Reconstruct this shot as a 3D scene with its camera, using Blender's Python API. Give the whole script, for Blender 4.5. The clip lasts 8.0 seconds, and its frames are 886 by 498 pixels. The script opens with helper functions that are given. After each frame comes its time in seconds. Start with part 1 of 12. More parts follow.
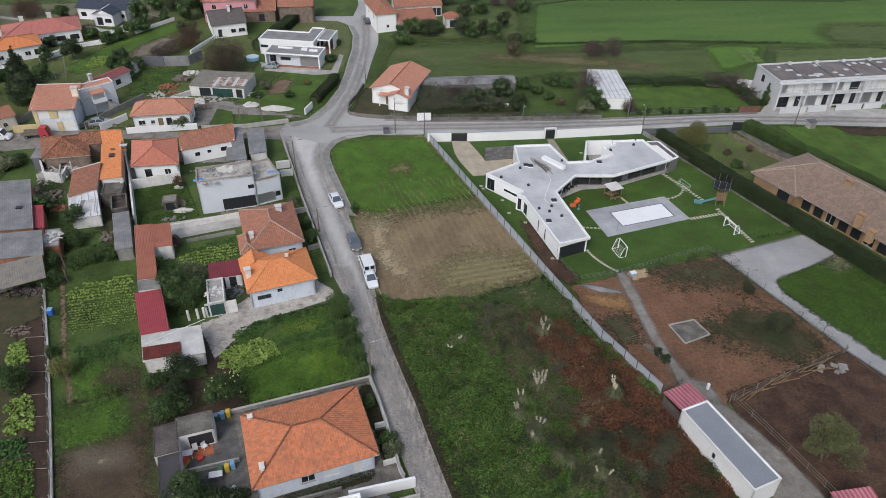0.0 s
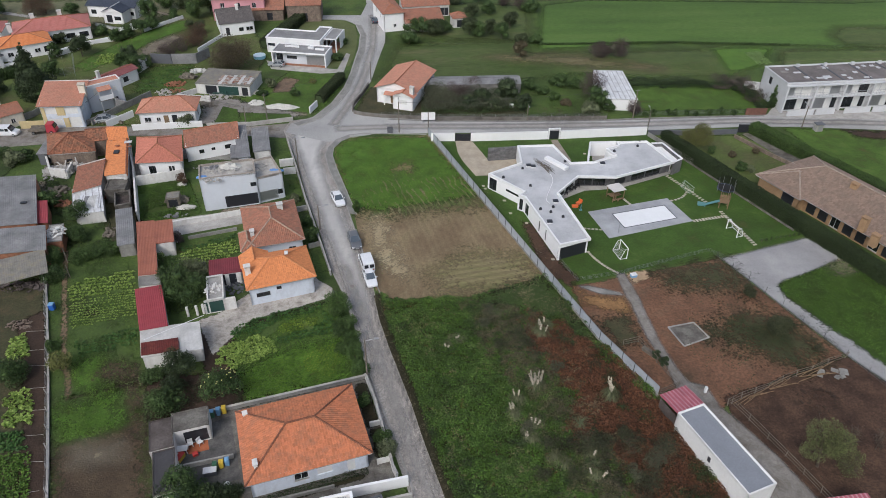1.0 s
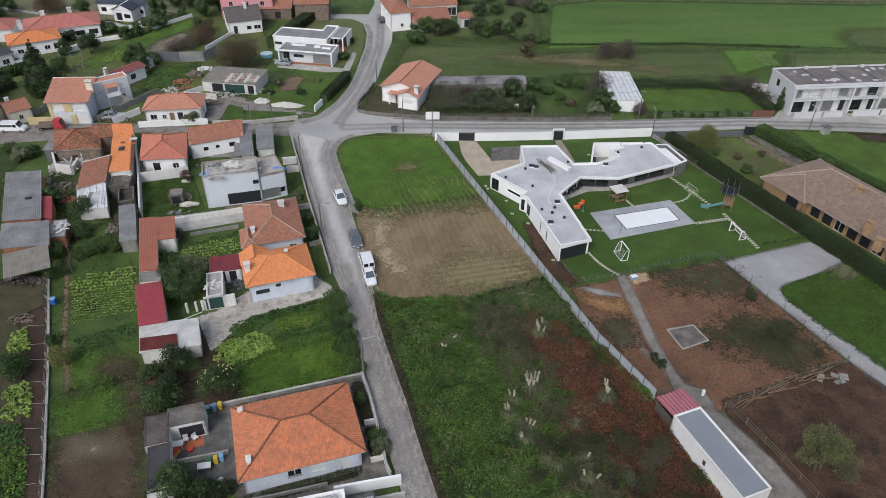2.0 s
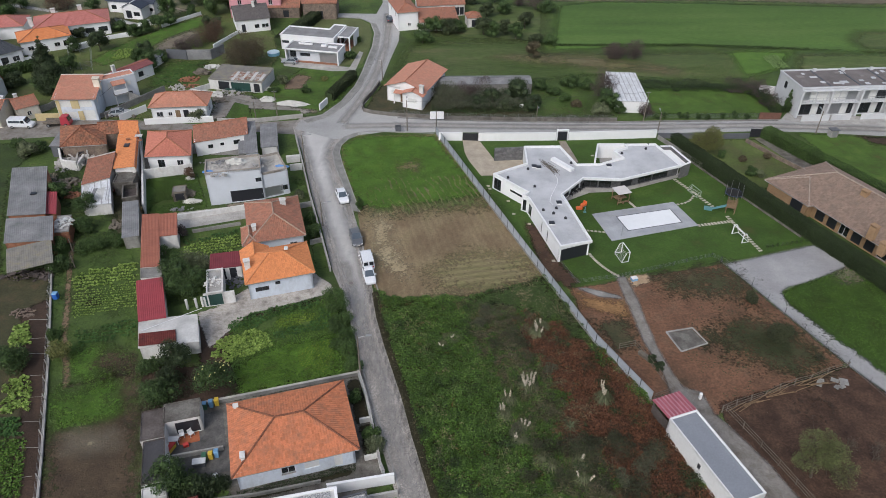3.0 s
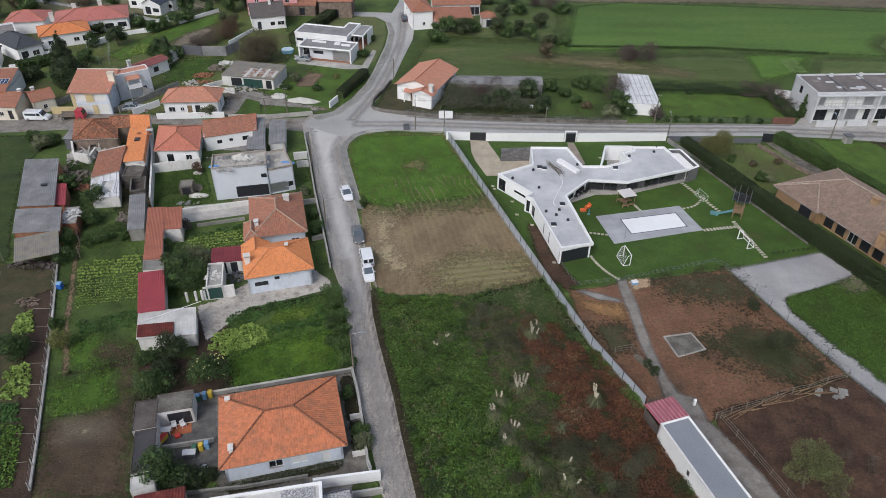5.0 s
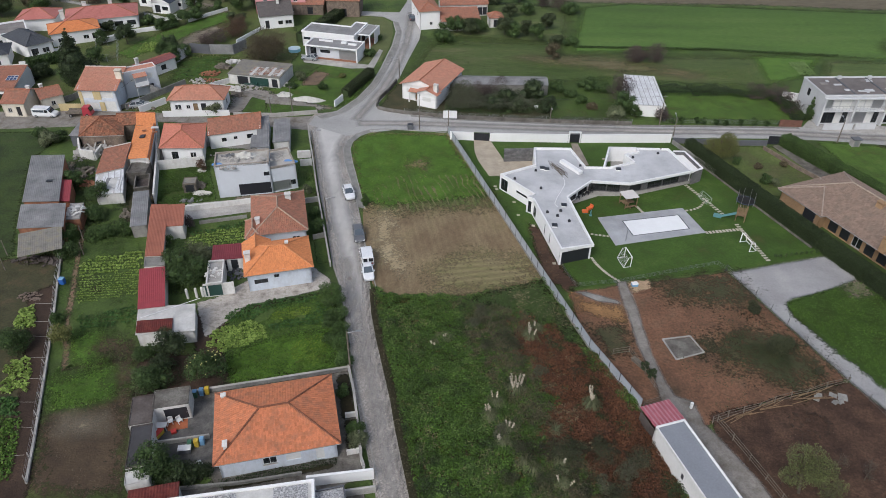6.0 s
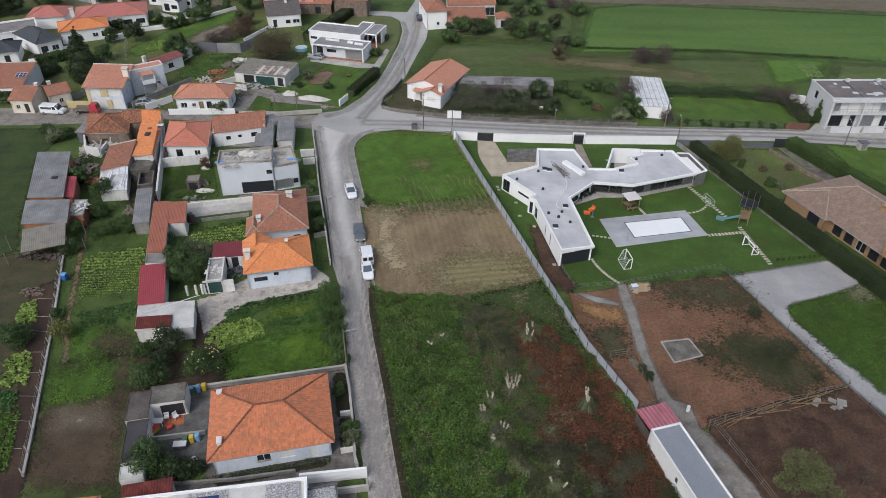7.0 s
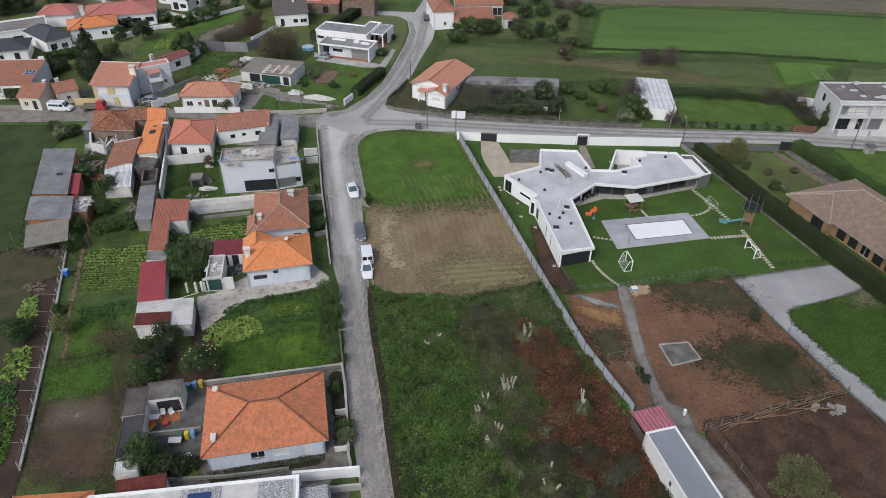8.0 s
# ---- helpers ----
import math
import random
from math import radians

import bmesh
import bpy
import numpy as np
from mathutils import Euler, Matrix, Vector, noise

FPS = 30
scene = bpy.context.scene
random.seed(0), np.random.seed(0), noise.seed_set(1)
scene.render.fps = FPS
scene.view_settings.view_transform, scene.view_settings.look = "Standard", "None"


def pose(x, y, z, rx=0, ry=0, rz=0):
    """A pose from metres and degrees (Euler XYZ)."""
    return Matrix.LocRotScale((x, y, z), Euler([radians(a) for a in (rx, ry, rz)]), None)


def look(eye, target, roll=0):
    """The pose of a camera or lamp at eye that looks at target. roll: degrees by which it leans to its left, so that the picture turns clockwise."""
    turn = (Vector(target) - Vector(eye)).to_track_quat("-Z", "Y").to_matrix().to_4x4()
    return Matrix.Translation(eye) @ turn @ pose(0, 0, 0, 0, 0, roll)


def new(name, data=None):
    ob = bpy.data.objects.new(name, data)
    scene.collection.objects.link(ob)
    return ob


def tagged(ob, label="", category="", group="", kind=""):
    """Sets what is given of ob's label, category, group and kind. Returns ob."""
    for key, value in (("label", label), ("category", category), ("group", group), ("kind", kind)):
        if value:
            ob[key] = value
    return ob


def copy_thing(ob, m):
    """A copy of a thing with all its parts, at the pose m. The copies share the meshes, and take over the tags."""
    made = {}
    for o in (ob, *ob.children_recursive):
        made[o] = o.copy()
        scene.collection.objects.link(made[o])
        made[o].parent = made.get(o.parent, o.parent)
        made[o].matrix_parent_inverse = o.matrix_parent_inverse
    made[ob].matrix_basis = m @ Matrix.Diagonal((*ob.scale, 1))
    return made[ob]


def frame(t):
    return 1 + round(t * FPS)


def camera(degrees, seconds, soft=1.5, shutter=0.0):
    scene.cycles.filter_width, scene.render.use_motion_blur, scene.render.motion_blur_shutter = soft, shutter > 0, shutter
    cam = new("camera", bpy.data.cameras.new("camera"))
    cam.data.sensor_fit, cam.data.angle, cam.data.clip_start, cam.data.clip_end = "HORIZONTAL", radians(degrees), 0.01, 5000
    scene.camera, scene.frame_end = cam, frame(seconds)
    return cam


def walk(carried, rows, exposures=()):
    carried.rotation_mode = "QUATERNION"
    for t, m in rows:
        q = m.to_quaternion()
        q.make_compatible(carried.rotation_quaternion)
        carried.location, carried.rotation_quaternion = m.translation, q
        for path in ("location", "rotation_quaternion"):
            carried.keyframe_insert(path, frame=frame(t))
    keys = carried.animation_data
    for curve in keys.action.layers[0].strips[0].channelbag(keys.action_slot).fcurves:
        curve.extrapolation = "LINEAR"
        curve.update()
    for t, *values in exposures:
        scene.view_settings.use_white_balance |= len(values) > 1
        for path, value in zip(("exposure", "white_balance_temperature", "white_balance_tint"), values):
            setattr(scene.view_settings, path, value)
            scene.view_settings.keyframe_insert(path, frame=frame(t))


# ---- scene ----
cam = camera(65.0, 8.0, soft=0.6)
PATH = [
    (0, (-6.519, 0.278, 65.399), (-0.406, 80.557, 6.087), 0.771),
    (1, (-4.905, 0.184, 65.313), (-0.294, 80.558, 5.994), 0.781),
    (2, (-3.288, 0.097, 65.248), (-0.196, 80.533, 5.915), 0.781),
    (3, (-1.668, 0.025, 65.2), (-0.105, 80.493, 5.85), 0.773),
    (4, (-0.044, -0.024, 65.164), (-0.017, 80.447, 5.797), 0.756),
    (5, (1.585, -0.041, 65.134), (0.075, 80.407, 5.755), 0.733),
    (6, (3.22, -0.017, 65.107), (0.175, 80.384, 5.723), 0.704),
    (7, (4.862, 0.056, 65.076), (0.289, 80.39, 5.7), 0.669),
    (8, (6.511, 0.186, 65.037), (0.421, 80.436, 5.684), 0.63),
]
walk(cam, [(t, look(eye, target, roll)) for t, eye, target, roll in PATH], exposures=[(0, -0.04, 6180, 10), (8, -0.04, 6180, 10)])

# ---- daylight: an overcast sky ----
SUN_EL, SUN_AZ = 45.0, 208.0
world = bpy.data.worlds.new("overcast_sky")
scene.world = world
world.use_nodes = True
wn, wl = world.node_tree.nodes, world.node_tree.links
sky = wn.new("ShaderNodeTexSky")
sky.sky_type = "NISHITA"
sky.sun_disc = False
sky.sun_elevation, sky.sun_rotation = radians(SUN_EL), radians(SUN_AZ)
sky.dust_density, sky.air_density = 4.0, 1.0
grey = wn.new("ShaderNodeHueSaturation")
grey.inputs["Saturation"].default_value = 0.7
wl.new(sky.outputs["Color"], grey.inputs["Color"])
wl.new(grey.outputs["Color"], wn["Background"].inputs["Color"])
wn["Background"].inputs["Strength"].default_value = 0.155
sun = new("sun", bpy.data.lights.new("sun", "SUN"))
sun.data.energy, sun.data.angle, sun.data.color = 1.3, radians(25), (1.0, 0.98, 0.95)
sun.matrix_world = look((0, 0, 100), (-100 * math.sin(radians(SUN_AZ)), -100 * math.cos(radians(SUN_AZ)), 100 - 100 * math.tan(radians(SUN_EL))))

# ---- materials ----
def nodes_of(name):
    m = bpy.data.materials.new(name)
    m.use_nodes = True
    return m, m.node_tree.nodes, m.node_tree.links


def noise_tex(n, l, vec, scale, detail=4.0, rough=0.55):
    t = n.new("ShaderNodeTexNoise")
    t.inputs["Scale"].default_value, t.inputs["Detail"].default_value, t.inputs["Roughness"].default_value = scale, detail, rough
    l.new(vec, t.inputs["Vector"])
    return t.outputs["Fac"]


def ramp(n, l, fac, stops):
    r = n.new("ShaderNodeValToRGB")
    e = r.color_ramp.elements
    while len(e) < len(stops):
        e.new(0.5)
    for k, (p, c) in enumerate(stops):
        e[k].position, e[k].color = p, (*c, 1)
    l.new(fac, r.inputs["Fac"])
    return r.outputs["Color"]


def mixed(n, l, kind, fac, a, b):
    x = n.new("ShaderNodeMix")
    x.data_type, x.blend_type = "RGBA", kind
    if isinstance(fac, float):
        x.inputs["Factor"].default_value = fac
    else:
        l.new(fac, x.inputs["Factor"])
    l.new(a, x.inputs["A"])
    l.new(b, x.inputs["B"])
    return x.outputs["Result"]


def surface(name, stops, s1=0.3, s2=5.0, fine=0.5, rough=0.85, bump=0.3, bs=8.0, metal=0.0, spec=0.3, island=0.0, thing=0.0, stretch=None, s0=None, stain=None, rows=None):
    """A matt surface: colours over a wide noise, fine grain over it, relief, and variation from piece to piece."""
    m, n, l = nodes_of(name)
    b = n["Principled BSDF"]
    geo = n.new("ShaderNodeNewGeometry")
    vec = geo.outputs["Position"]
    if stretch:
        mp = n.new("ShaderNodeMapping")
        mp.inputs["Rotation"].default_value = (0, 0, radians(stretch[0]))
        mp.inputs["Scale"].default_value = (stretch[1], stretch[2], 1)
        l.new(vec, mp.inputs["Vector"])
        vec = mp.outputs["Vector"]
    col = ramp(n, l, noise_tex(n, l, vec, s1, 6.0, 0.62), stops)
    g = ramp(n, l, noise_tex(n, l, vec, s2, 4.0, 0.7), [(0.25, (1 - fine,) * 3), (0.75, (1.0, 1.0, 1.0))])
    col = mixed(n, l, "MULTIPLY", 1.0, col, g)
    if s0:
        w = ramp(n, l, noise_tex(n, l, vec, s0, 3.0, 0.5), [(0.3, (0.72, 0.72, 0.72)), (0.7, (1.0, 1.0, 1.0))])
        col = mixed(n, l, "MULTIPLY", 1.0, col, w)
    if stain:
        mp = n.new("ShaderNodeMapping")
        mp.inputs["Scale"].default_value = (0.8, 0.8, 0.4)
        l.new(geo.outputs["Position"], mp.inputs["Vector"])
        st = ramp(n, l, noise_tex(n, l, mp.outputs["Vector"], 1.4, 6.0, 0.7), [(0.44, (1.0, 1.0, 1.0)), (0.84, stain)])
        col = mixed(n, l, "MULTIPLY", 1.0, col, st)
    if rows:
        turn = n.new("ShaderNodeMapping")
        turn.inputs["Rotation"].default_value = (0, 0, radians(rows[0]))
        l.new(geo.outputs["Position"], turn.inputs["Vector"])
        wv = n.new("ShaderNodeTexWave")
        wv.inputs["Scale"].default_value, wv.inputs["Distortion"].default_value = 0.314 / rows[1], 2.2
        wv.inputs["Detail"].default_value, wv.inputs["Detail Scale"].default_value = 3.0, 0.35
        l.new(turn.outputs["Vector"], wv.inputs["Vector"])
        col = mixed(n, l, "MULTIPLY", 1.0, col, ramp(n, l, wv.outputs["Fac"], [(0.15, (1 - rows[2],) * 3), (0.85, (1.0, 1.0, 1.0))]))
    for amount, src in ((island, geo.outputs["Random Per Island"]), (thing, None)):
        if amount:
            if src is None:
                src = n.new("ShaderNodeObjectInfo").outputs["Random"]
            col = mixed(n, l, "MULTIPLY", 1.0, col, ramp(n, l, src, [(0.0, (1 - amount,) * 3), (1.0, (1.0, 1.0, 1.0))]))
    l.new(col, b.inputs["Base Color"])
    b.inputs["Roughness"].default_value, b.inputs["Metallic"].default_value = rough, metal
    b.inputs["Specular IOR Level"].default_value = spec
    if bump:
        bp = n.new("ShaderNodeBump")
        bp.inputs["Strength"].default_value, bp.inputs["Distance"].default_value = bump, 0.1
        l.new(noise_tex(n, l, geo.outputs["Position"], bs, 5.0, 0.6), bp.inputs["Height"])
        l.new(bp.outputs["Normal"], b.inputs["Normal"])
    return m


def around(c, v=0.25):
    """Three stops about one colour."""
    return [(0.3, tuple(x * (1 - v) for x in c)), (0.5, c), (0.7, tuple(min(1.0, x * (1 + v)) for x in c))]


def roof_tiles(name, c, vary=0.35, moss=None, rough=0.8):
    """Clay tiles: every tile a shade of its own, with weathering in wide blotches."""
    m, n, l = nodes_of(name)
    b = n["Principled BSDF"]
    geo = n.new("ShaderNodeNewGeometry")
    uv = n.new("ShaderNodeUVMap").outputs["UV"]
    cell = n.new("ShaderNodeVectorMath")
    cell.operation = "DIVIDE"
    cell.inputs[1].default_value = (0.26, 0.4, 1)
    l.new(uv, cell.inputs[0])
    fl = n.new("ShaderNodeVectorMath")
    fl.operation = "FLOOR"
    l.new(cell.outputs[0], fl.inputs[0])
    wn_ = n.new("ShaderNodeTexWhiteNoise")
    wn_.noise_dimensions = "3D"
    l.new(fl.outputs[0], wn_.inputs["Vector"])
    col = ramp(n, l, wn_.outputs["Value"], [(0.0, tuple(x * (1 - vary) for x in c)), (0.5, c), (1.0, tuple(min(1, x * (1 + vary * 0.6)) for x in c))])
    fine = ramp(n, l, noise_tex(n, l, geo.outputs["Position"], 7.0, 5.0, 0.7), [(0.3, (0.7, 0.7, 0.7)), (0.7, (1.0, 1.0, 1.0))])
    col = mixed(n, l, "MULTIPLY", 1.0, col, fine)
    if moss:
        fac = ramp(n, l, noise_tex(n, l, geo.outputs["Position"], 0.9, 7.0, 0.7), [(0.46, (0.0, 0.0, 0.0)), (0.68, (moss[1],) * 3)])
        dirt = n.new("ShaderNodeRGB")
        dirt.outputs[0].default_value = (*moss[0], 1)
        col = mixed(n, l, "MIX", fac, col, dirt.outputs[0])
    l.new(col, b.inputs["Base Color"])
    b.inputs["Roughness"].default_value = rough
    b.inputs["Specular IOR Level"].default_value = 0.25
    bp = n.new("ShaderNodeBump")
    bp.inputs["Strength"].default_value, bp.inputs["Distance"].default_value = 0.4, 0.03
    l.new(noise_tex(n, l, geo.outputs["Position"], 30.0), bp.inputs["Height"])
    l.new(bp.outputs["Normal"], b.inputs["Normal"])
    return m


def striped(name, c1, c2, period, share=0.5, rough=0.5):
    """Profiled sheet metal: light and shade of the ribs painted as two colours down the slope, with streaks of dirt."""
    m, n, l = nodes_of(name)
    b = n["Principled BSDF"]
    sep = n.new("ShaderNodeSeparateXYZ")
    l.new(n.new("ShaderNodeUVMap").outputs["UV"], sep.inputs[0])
    fr = n.new("ShaderNodeMath")
    fr.operation = "DIVIDE"
    l.new(sep.outputs["X"], fr.inputs[0])
    fr.inputs[1].default_value = period
    f2 = n.new("ShaderNodeMath")
    f2.operation = "FRACT"
    l.new(fr.outputs[0], f2.inputs[0])
    col = ramp(n, l, f2.outputs[0], [(max(0.0, share - 0.06), c1), (min(1.0, share + 0.06), c2)])
    geo = n.new("ShaderNodeNewGeometry").outputs["Position"]
    col = mixed(n, l, "MULTIPLY", 1.0, col, ramp(n, l, noise_tex(n, l, geo, 1.1, 6.0, 0.7), [(0.35, (0.72, 0.7, 0.68)), (0.6, (1.0, 1.0, 1.0))]))
    l.new(col, b.inputs["Base Color"])
    b.inputs["Roughness"].default_value = rough
    return m


def plain(name, c, rough=0.5, metal=0.0, spec=0.5, coat=0.0, transmission=0.0):
    m, n, l = nodes_of(name)
    b = n["Principled BSDF"]
    geo = n.new("ShaderNodeNewGeometry")
    col = ramp(n, l, noise_tex(n, l, geo.outputs["Position"], 3.0), [(0.3, tuple(x * 0.88 for x in c)), (0.7, c)])
    l.new(col, b.inputs["Base Color"])
    b.inputs["Roughness"].default_value, b.inputs["Metallic"].default_value = rough, metal
    b.inputs["Specular IOR Level"].default_value, b.inputs["Coat Weight"].default_value = spec, coat
    b.inputs["Transmission Weight"].default_value = transmission
    return m


def foliage(name, a, b_, rough=0.65, s1=0.35):
    m, n, l = nodes_of(name)
    b = n["Principled BSDF"]
    geo = n.new("ShaderNodeNewGeometry")
    c1 = ramp(n, l, geo.outputs["Random Per Island"], [(0.0, a), (1.0, b_)])
    w = ramp(n, l, noise_tex(n, l, geo.outputs["Position"], s1, 4.0), [(0.3, (0.6, 0.6, 0.6)), (0.7, (1.0, 1.0, 1.0))])
    l.new(mixed(n, l, "MULTIPLY", 1.0, c1, w), b.inputs["Base Color"])
    b.inputs["Roughness"].default_value = rough
    b.inputs["Specular IOR Level"].default_value = 0.3
    b.inputs["Subsurface Weight"].default_value = 0.0
    return m


ASPHALT = surface("road_setts", [(0.3, (0.42, 0.412, 0.4)), (0.5, (0.5, 0.49, 0.475)), (0.72, (0.58, 0.565, 0.545))], s1=0.12, s2=4.5, fine=0.2, bump=0.3, bs=9, s0=0.05, rough=0.62, spec=0.5)
COBBLE = surface("worn_setts", [(0.3, (0.48, 0.437, 0.395)), (0.5, (0.6, 0.548, 0.497)), (0.7, (0.7, 0.643, 0.587))], s1=0.3, s2=6.5, fine=0.5, bump=0.5, bs=9, s0=0.09, rough=0.62, spec=0.5)


def add_setts(material, scale, amount):
    """Worn stone setts: each stone a shade of its own, darker in the joints."""
    n, l = material.node_tree.nodes, material.node_tree.links
    b = n["Principled BSDF"]
    geo = n.new("ShaderNodeNewGeometry").outputs["Position"]
    v = n.new("ShaderNodeTexVoronoi")
    v.inputs["Scale"].default_value = scale
    l.new(geo, v.inputs["Vector"])
    e = n.new("ShaderNodeTexVoronoi")
    e.feature = "DISTANCE_TO_EDGE"
    e.inputs["Scale"].default_value = scale
    l.new(geo, e.inputs["Vector"])
    base = b.inputs["Base Color"].links[0].from_socket
    bw = n.new("ShaderNodeRGBToBW")
    l.new(v.outputs["Color"], bw.inputs[0])
    col = mixed(n, l, "MULTIPLY", 1.0, base, ramp(n, l, bw.outputs[0], [(0.2, (1 - amount,) * 3), (0.8, (1.0, 1.0, 1.0))]))
    col = mixed(n, l, "MULTIPLY", 1.0, col, ramp(n, l, e.outputs["Distance"], [(0.02, (0.72, 0.71, 0.69)), (0.1, (1.0, 1.0, 1.0))]))
    l.new(col, b.inputs["Base Color"])


add_setts(COBBLE, 6.5, 0.42)
add_setts(ASPHALT, 7.0, 0.07)
KERB = surface("kerb_stone", around((0.36, 0.35, 0.33)), s1=0.6, s2=6, fine=0.35)
CONCRETE = surface("concrete", around((0.323, 0.314, 0.294), 0.3), s1=0.5, s2=6, fine=0.4, s0=0.12)
PALE_CONCRETE = surface("pale_concrete", around((0.5, 0.48, 0.45), 0.22), s1=0.5, s2=6, fine=0.35, s0=0.15)
GRASS = surface("rough_grass", [(0.28, (0.05, 0.06, 0.02)), (0.45, (0.07, 0.112, 0.027)), (0.6, (0.1, 0.158, 0.034)), (0.78, (0.15, 0.145, 0.055))], s1=0.16, s2=2.6, fine=0.6, bump=0.9, bs=4)
GREEN_FIELD = surface("green_field", [(0.3, (0.09, 0.155, 0.034)), (0.5, (0.115, 0.21, 0.04)), (0.66, (0.145, 0.235, 0.053)), (0.8, (0.165, 0.205, 0.065))], s1=0.05, s2=1.6, fine=0.5, bump=0.6, bs=3, stretch=(6, 0.4, 2.2), s0=0.012)
MEADOW = surface("meadow", [(0.26, (0.075, 0.095, 0.032)), (0.4, (0.108, 0.16, 0.043)), (0.55, (0.14, 0.185, 0.058)), (0.72, (0.22, 0.205, 0.105))], s1=0.09, s2=0.9, fine=0.6, bump=0.8, bs=3, stretch=(4, 0.45, 2.4), s0=0.02)
LAWN = surface("lawn", [(0.26, (0.1, 0.108, 0.028)), (0.4, (0.06, 0.112, 0.018)), (0.55, (0.072, 0.14, 0.021)), (0.74, (0.11, 0.165, 0.034))], s1=0.25, s2=4, fine=0.5, bump=0.6, bs=9, s0=0.07)
DRY = surface("mown_straw", [(0.26, (0.175, 0.12, 0.07)), (0.42, (0.265, 0.19, 0.11)), (0.58, (0.345, 0.262, 0.152)), (0.78, (0.25, 0.215, 0.1))], s1=0.2, s2=3.4, fine=0.5, bump=0.9, bs=6, stretch=(13, 1.2, 0.7), rows=(-13, 1.05, 0.1), s0=0.06)
DRY_GREEN = surface("regrowing_stubble", [(0.3, (0.21, 0.165, 0.09)), (0.48, (0.15, 0.16, 0.058)), (0.66, (0.1, 0.16, 0.036))], s1=0.35, s2=3, fine=0.5, bump=0.9, bs=6, stretch=(13, 1.6, 0.5), rows=(-13, 1.0, 0.25))
DRY_PALE = surface("yellowed_stubble", [(0.3, (0.32, 0.255, 0.148)), (0.5, (0.28, 0.24, 0.118)), (0.7, (0.2, 0.205, 0.08))], s1=0.3, s2=3, fine=0.5, bump=0.9, bs=6, stretch=(-15, 0.4, 1.9), rows=(-103, 1.2, 0.24))
FIELD_GREEN = surface("field_grass", [(0.27, (0.100, 0.100, 0.030)), (0.4, (0.065, 0.105, 0.019)), (0.55, (0.079, 0.148, 0.021)), (0.74, (0.121, 0.175, 0.036))], s1=0.3, s2=3, fine=0.5, bump=0.9, bs=5, s0=0.1)
OLIVE = surface("olive_grass", [(0.27, (0.175, 0.161, 0.074)), (0.42, (0.121, 0.141, 0.047)), (0.56, (0.134, 0.181, 0.047)), (0.74, (0.202, 0.222, 0.087))], s1=0.16, s2=2.4, fine=0.5, bump=0.9, bs=4, s0=0.05)
SOIL = surface("brown_soil", [(0.3, (0.045, 0.029, 0.02)), (0.5, (0.075, 0.047, 0.032)), (0.72, (0.118, 0.074, 0.05))], s1=0.3, s2=4, fine=0.6, bump=1.0, bs=5, s0=0.09)
RED_SOIL = surface("reddish_soil", [(0.26, (0.085, 0.062, 0.036)), (0.38, (0.175, 0.099, 0.06)), (0.52, (0.285, 0.147, 0.086)), (0.64, (0.235, 0.143, 0.088)), (0.8, (0.1, 0.083, 0.042))], s1=0.14, s2=3.0, fine=0.65, bump=1.0, bs=6, s0=0.35)
DARK_MEADOW = surface("dark_meadow", [(0.28, (0.028, 0.038, 0.013)), (0.45, (0.042, 0.067, 0.018)), (0.6, (0.058, 0.093, 0.022)), (0.78, (0.085, 0.082, 0.035))], s1=0.2, s2=2.6, fine=0.6, bump=0.9, bs=4)
TALL_GREEN = surface("tall_green_grass", [(0.26, (0.075, 0.075, 0.016)), (0.4, (0.045, 0.08, 0.011)), (0.55, (0.055, 0.11, 0.014)), (0.74, (0.08, 0.14, 0.02))], s1=0.25, s2=3.5, fine=0.6, bump=1.0, bs=5, s0=0.1)
WORN_PATH = surface("worn_path", [(0.28, (0.16, 0.125, 0.095)), (0.42, (0.25, 0.225, 0.195)), (0.56, (0.34, 0.315, 0.285)), (0.74, (0.27, 0.24, 0.205))], s1=0.5, s2=6, fine=0.45, s0=0.2)
FRESH = surface("fresh_grass", [(0.27, (0.14, 0.13, 0.045)), (0.4, (0.085, 0.158, 0.022)), (0.55, (0.107, 0.22, 0.027)), (0.74, (0.155, 0.25, 0.042))], s1=0.3, s2=3, fine=0.5, bump=0.9, bs=5, s0=0.1)
PLOT_GREEN = surface("mown_plot", [(0.27, (0.125, 0.125, 0.035)), (0.4, (0.085, 0.14, 0.024)), (0.55, (0.1, 0.185, 0.027)), (0.74, (0.15, 0.21, 0.045))], s1=0.3, s2=3, fine=0.55, bump=0.9, bs=5, s0=0.1)
CROP_GREEN = surface("fresh_crop", [(0.3, (0.1, 0.18, 0.03)), (0.5, (0.125, 0.24, 0.036)), (0.7, (0.16, 0.27, 0.05))], s1=0.3, s2=3, fine=0.5, bump=0.9, bs=5, s0=0.1)
REED = surface("reed_strip", around((0.16, 0.135, 0.09), 0.3), s1=0.05, s2=0.8, fine=0.5, stretch=(4, 0.4, 2.0))
SCRUB = surface("dry_scrub", [(0.3, (0.05, 0.05, 0.024)), (0.5, (0.075, 0.074, 0.034)), (0.7, (0.12, 0.09, 0.05))], s1=0.4, s2=4, fine=0.6, bump=1.0, bs=5)
DUG = surface("dug_soil", [(0.3, (0.058, 0.04, 0.025)), (0.5, (0.092, 0.064, 0.039)), (0.7, (0.135, 0.097, 0.06))], s1=0.35, s2=4, fine=0.6, bump=1.0, bs=5)
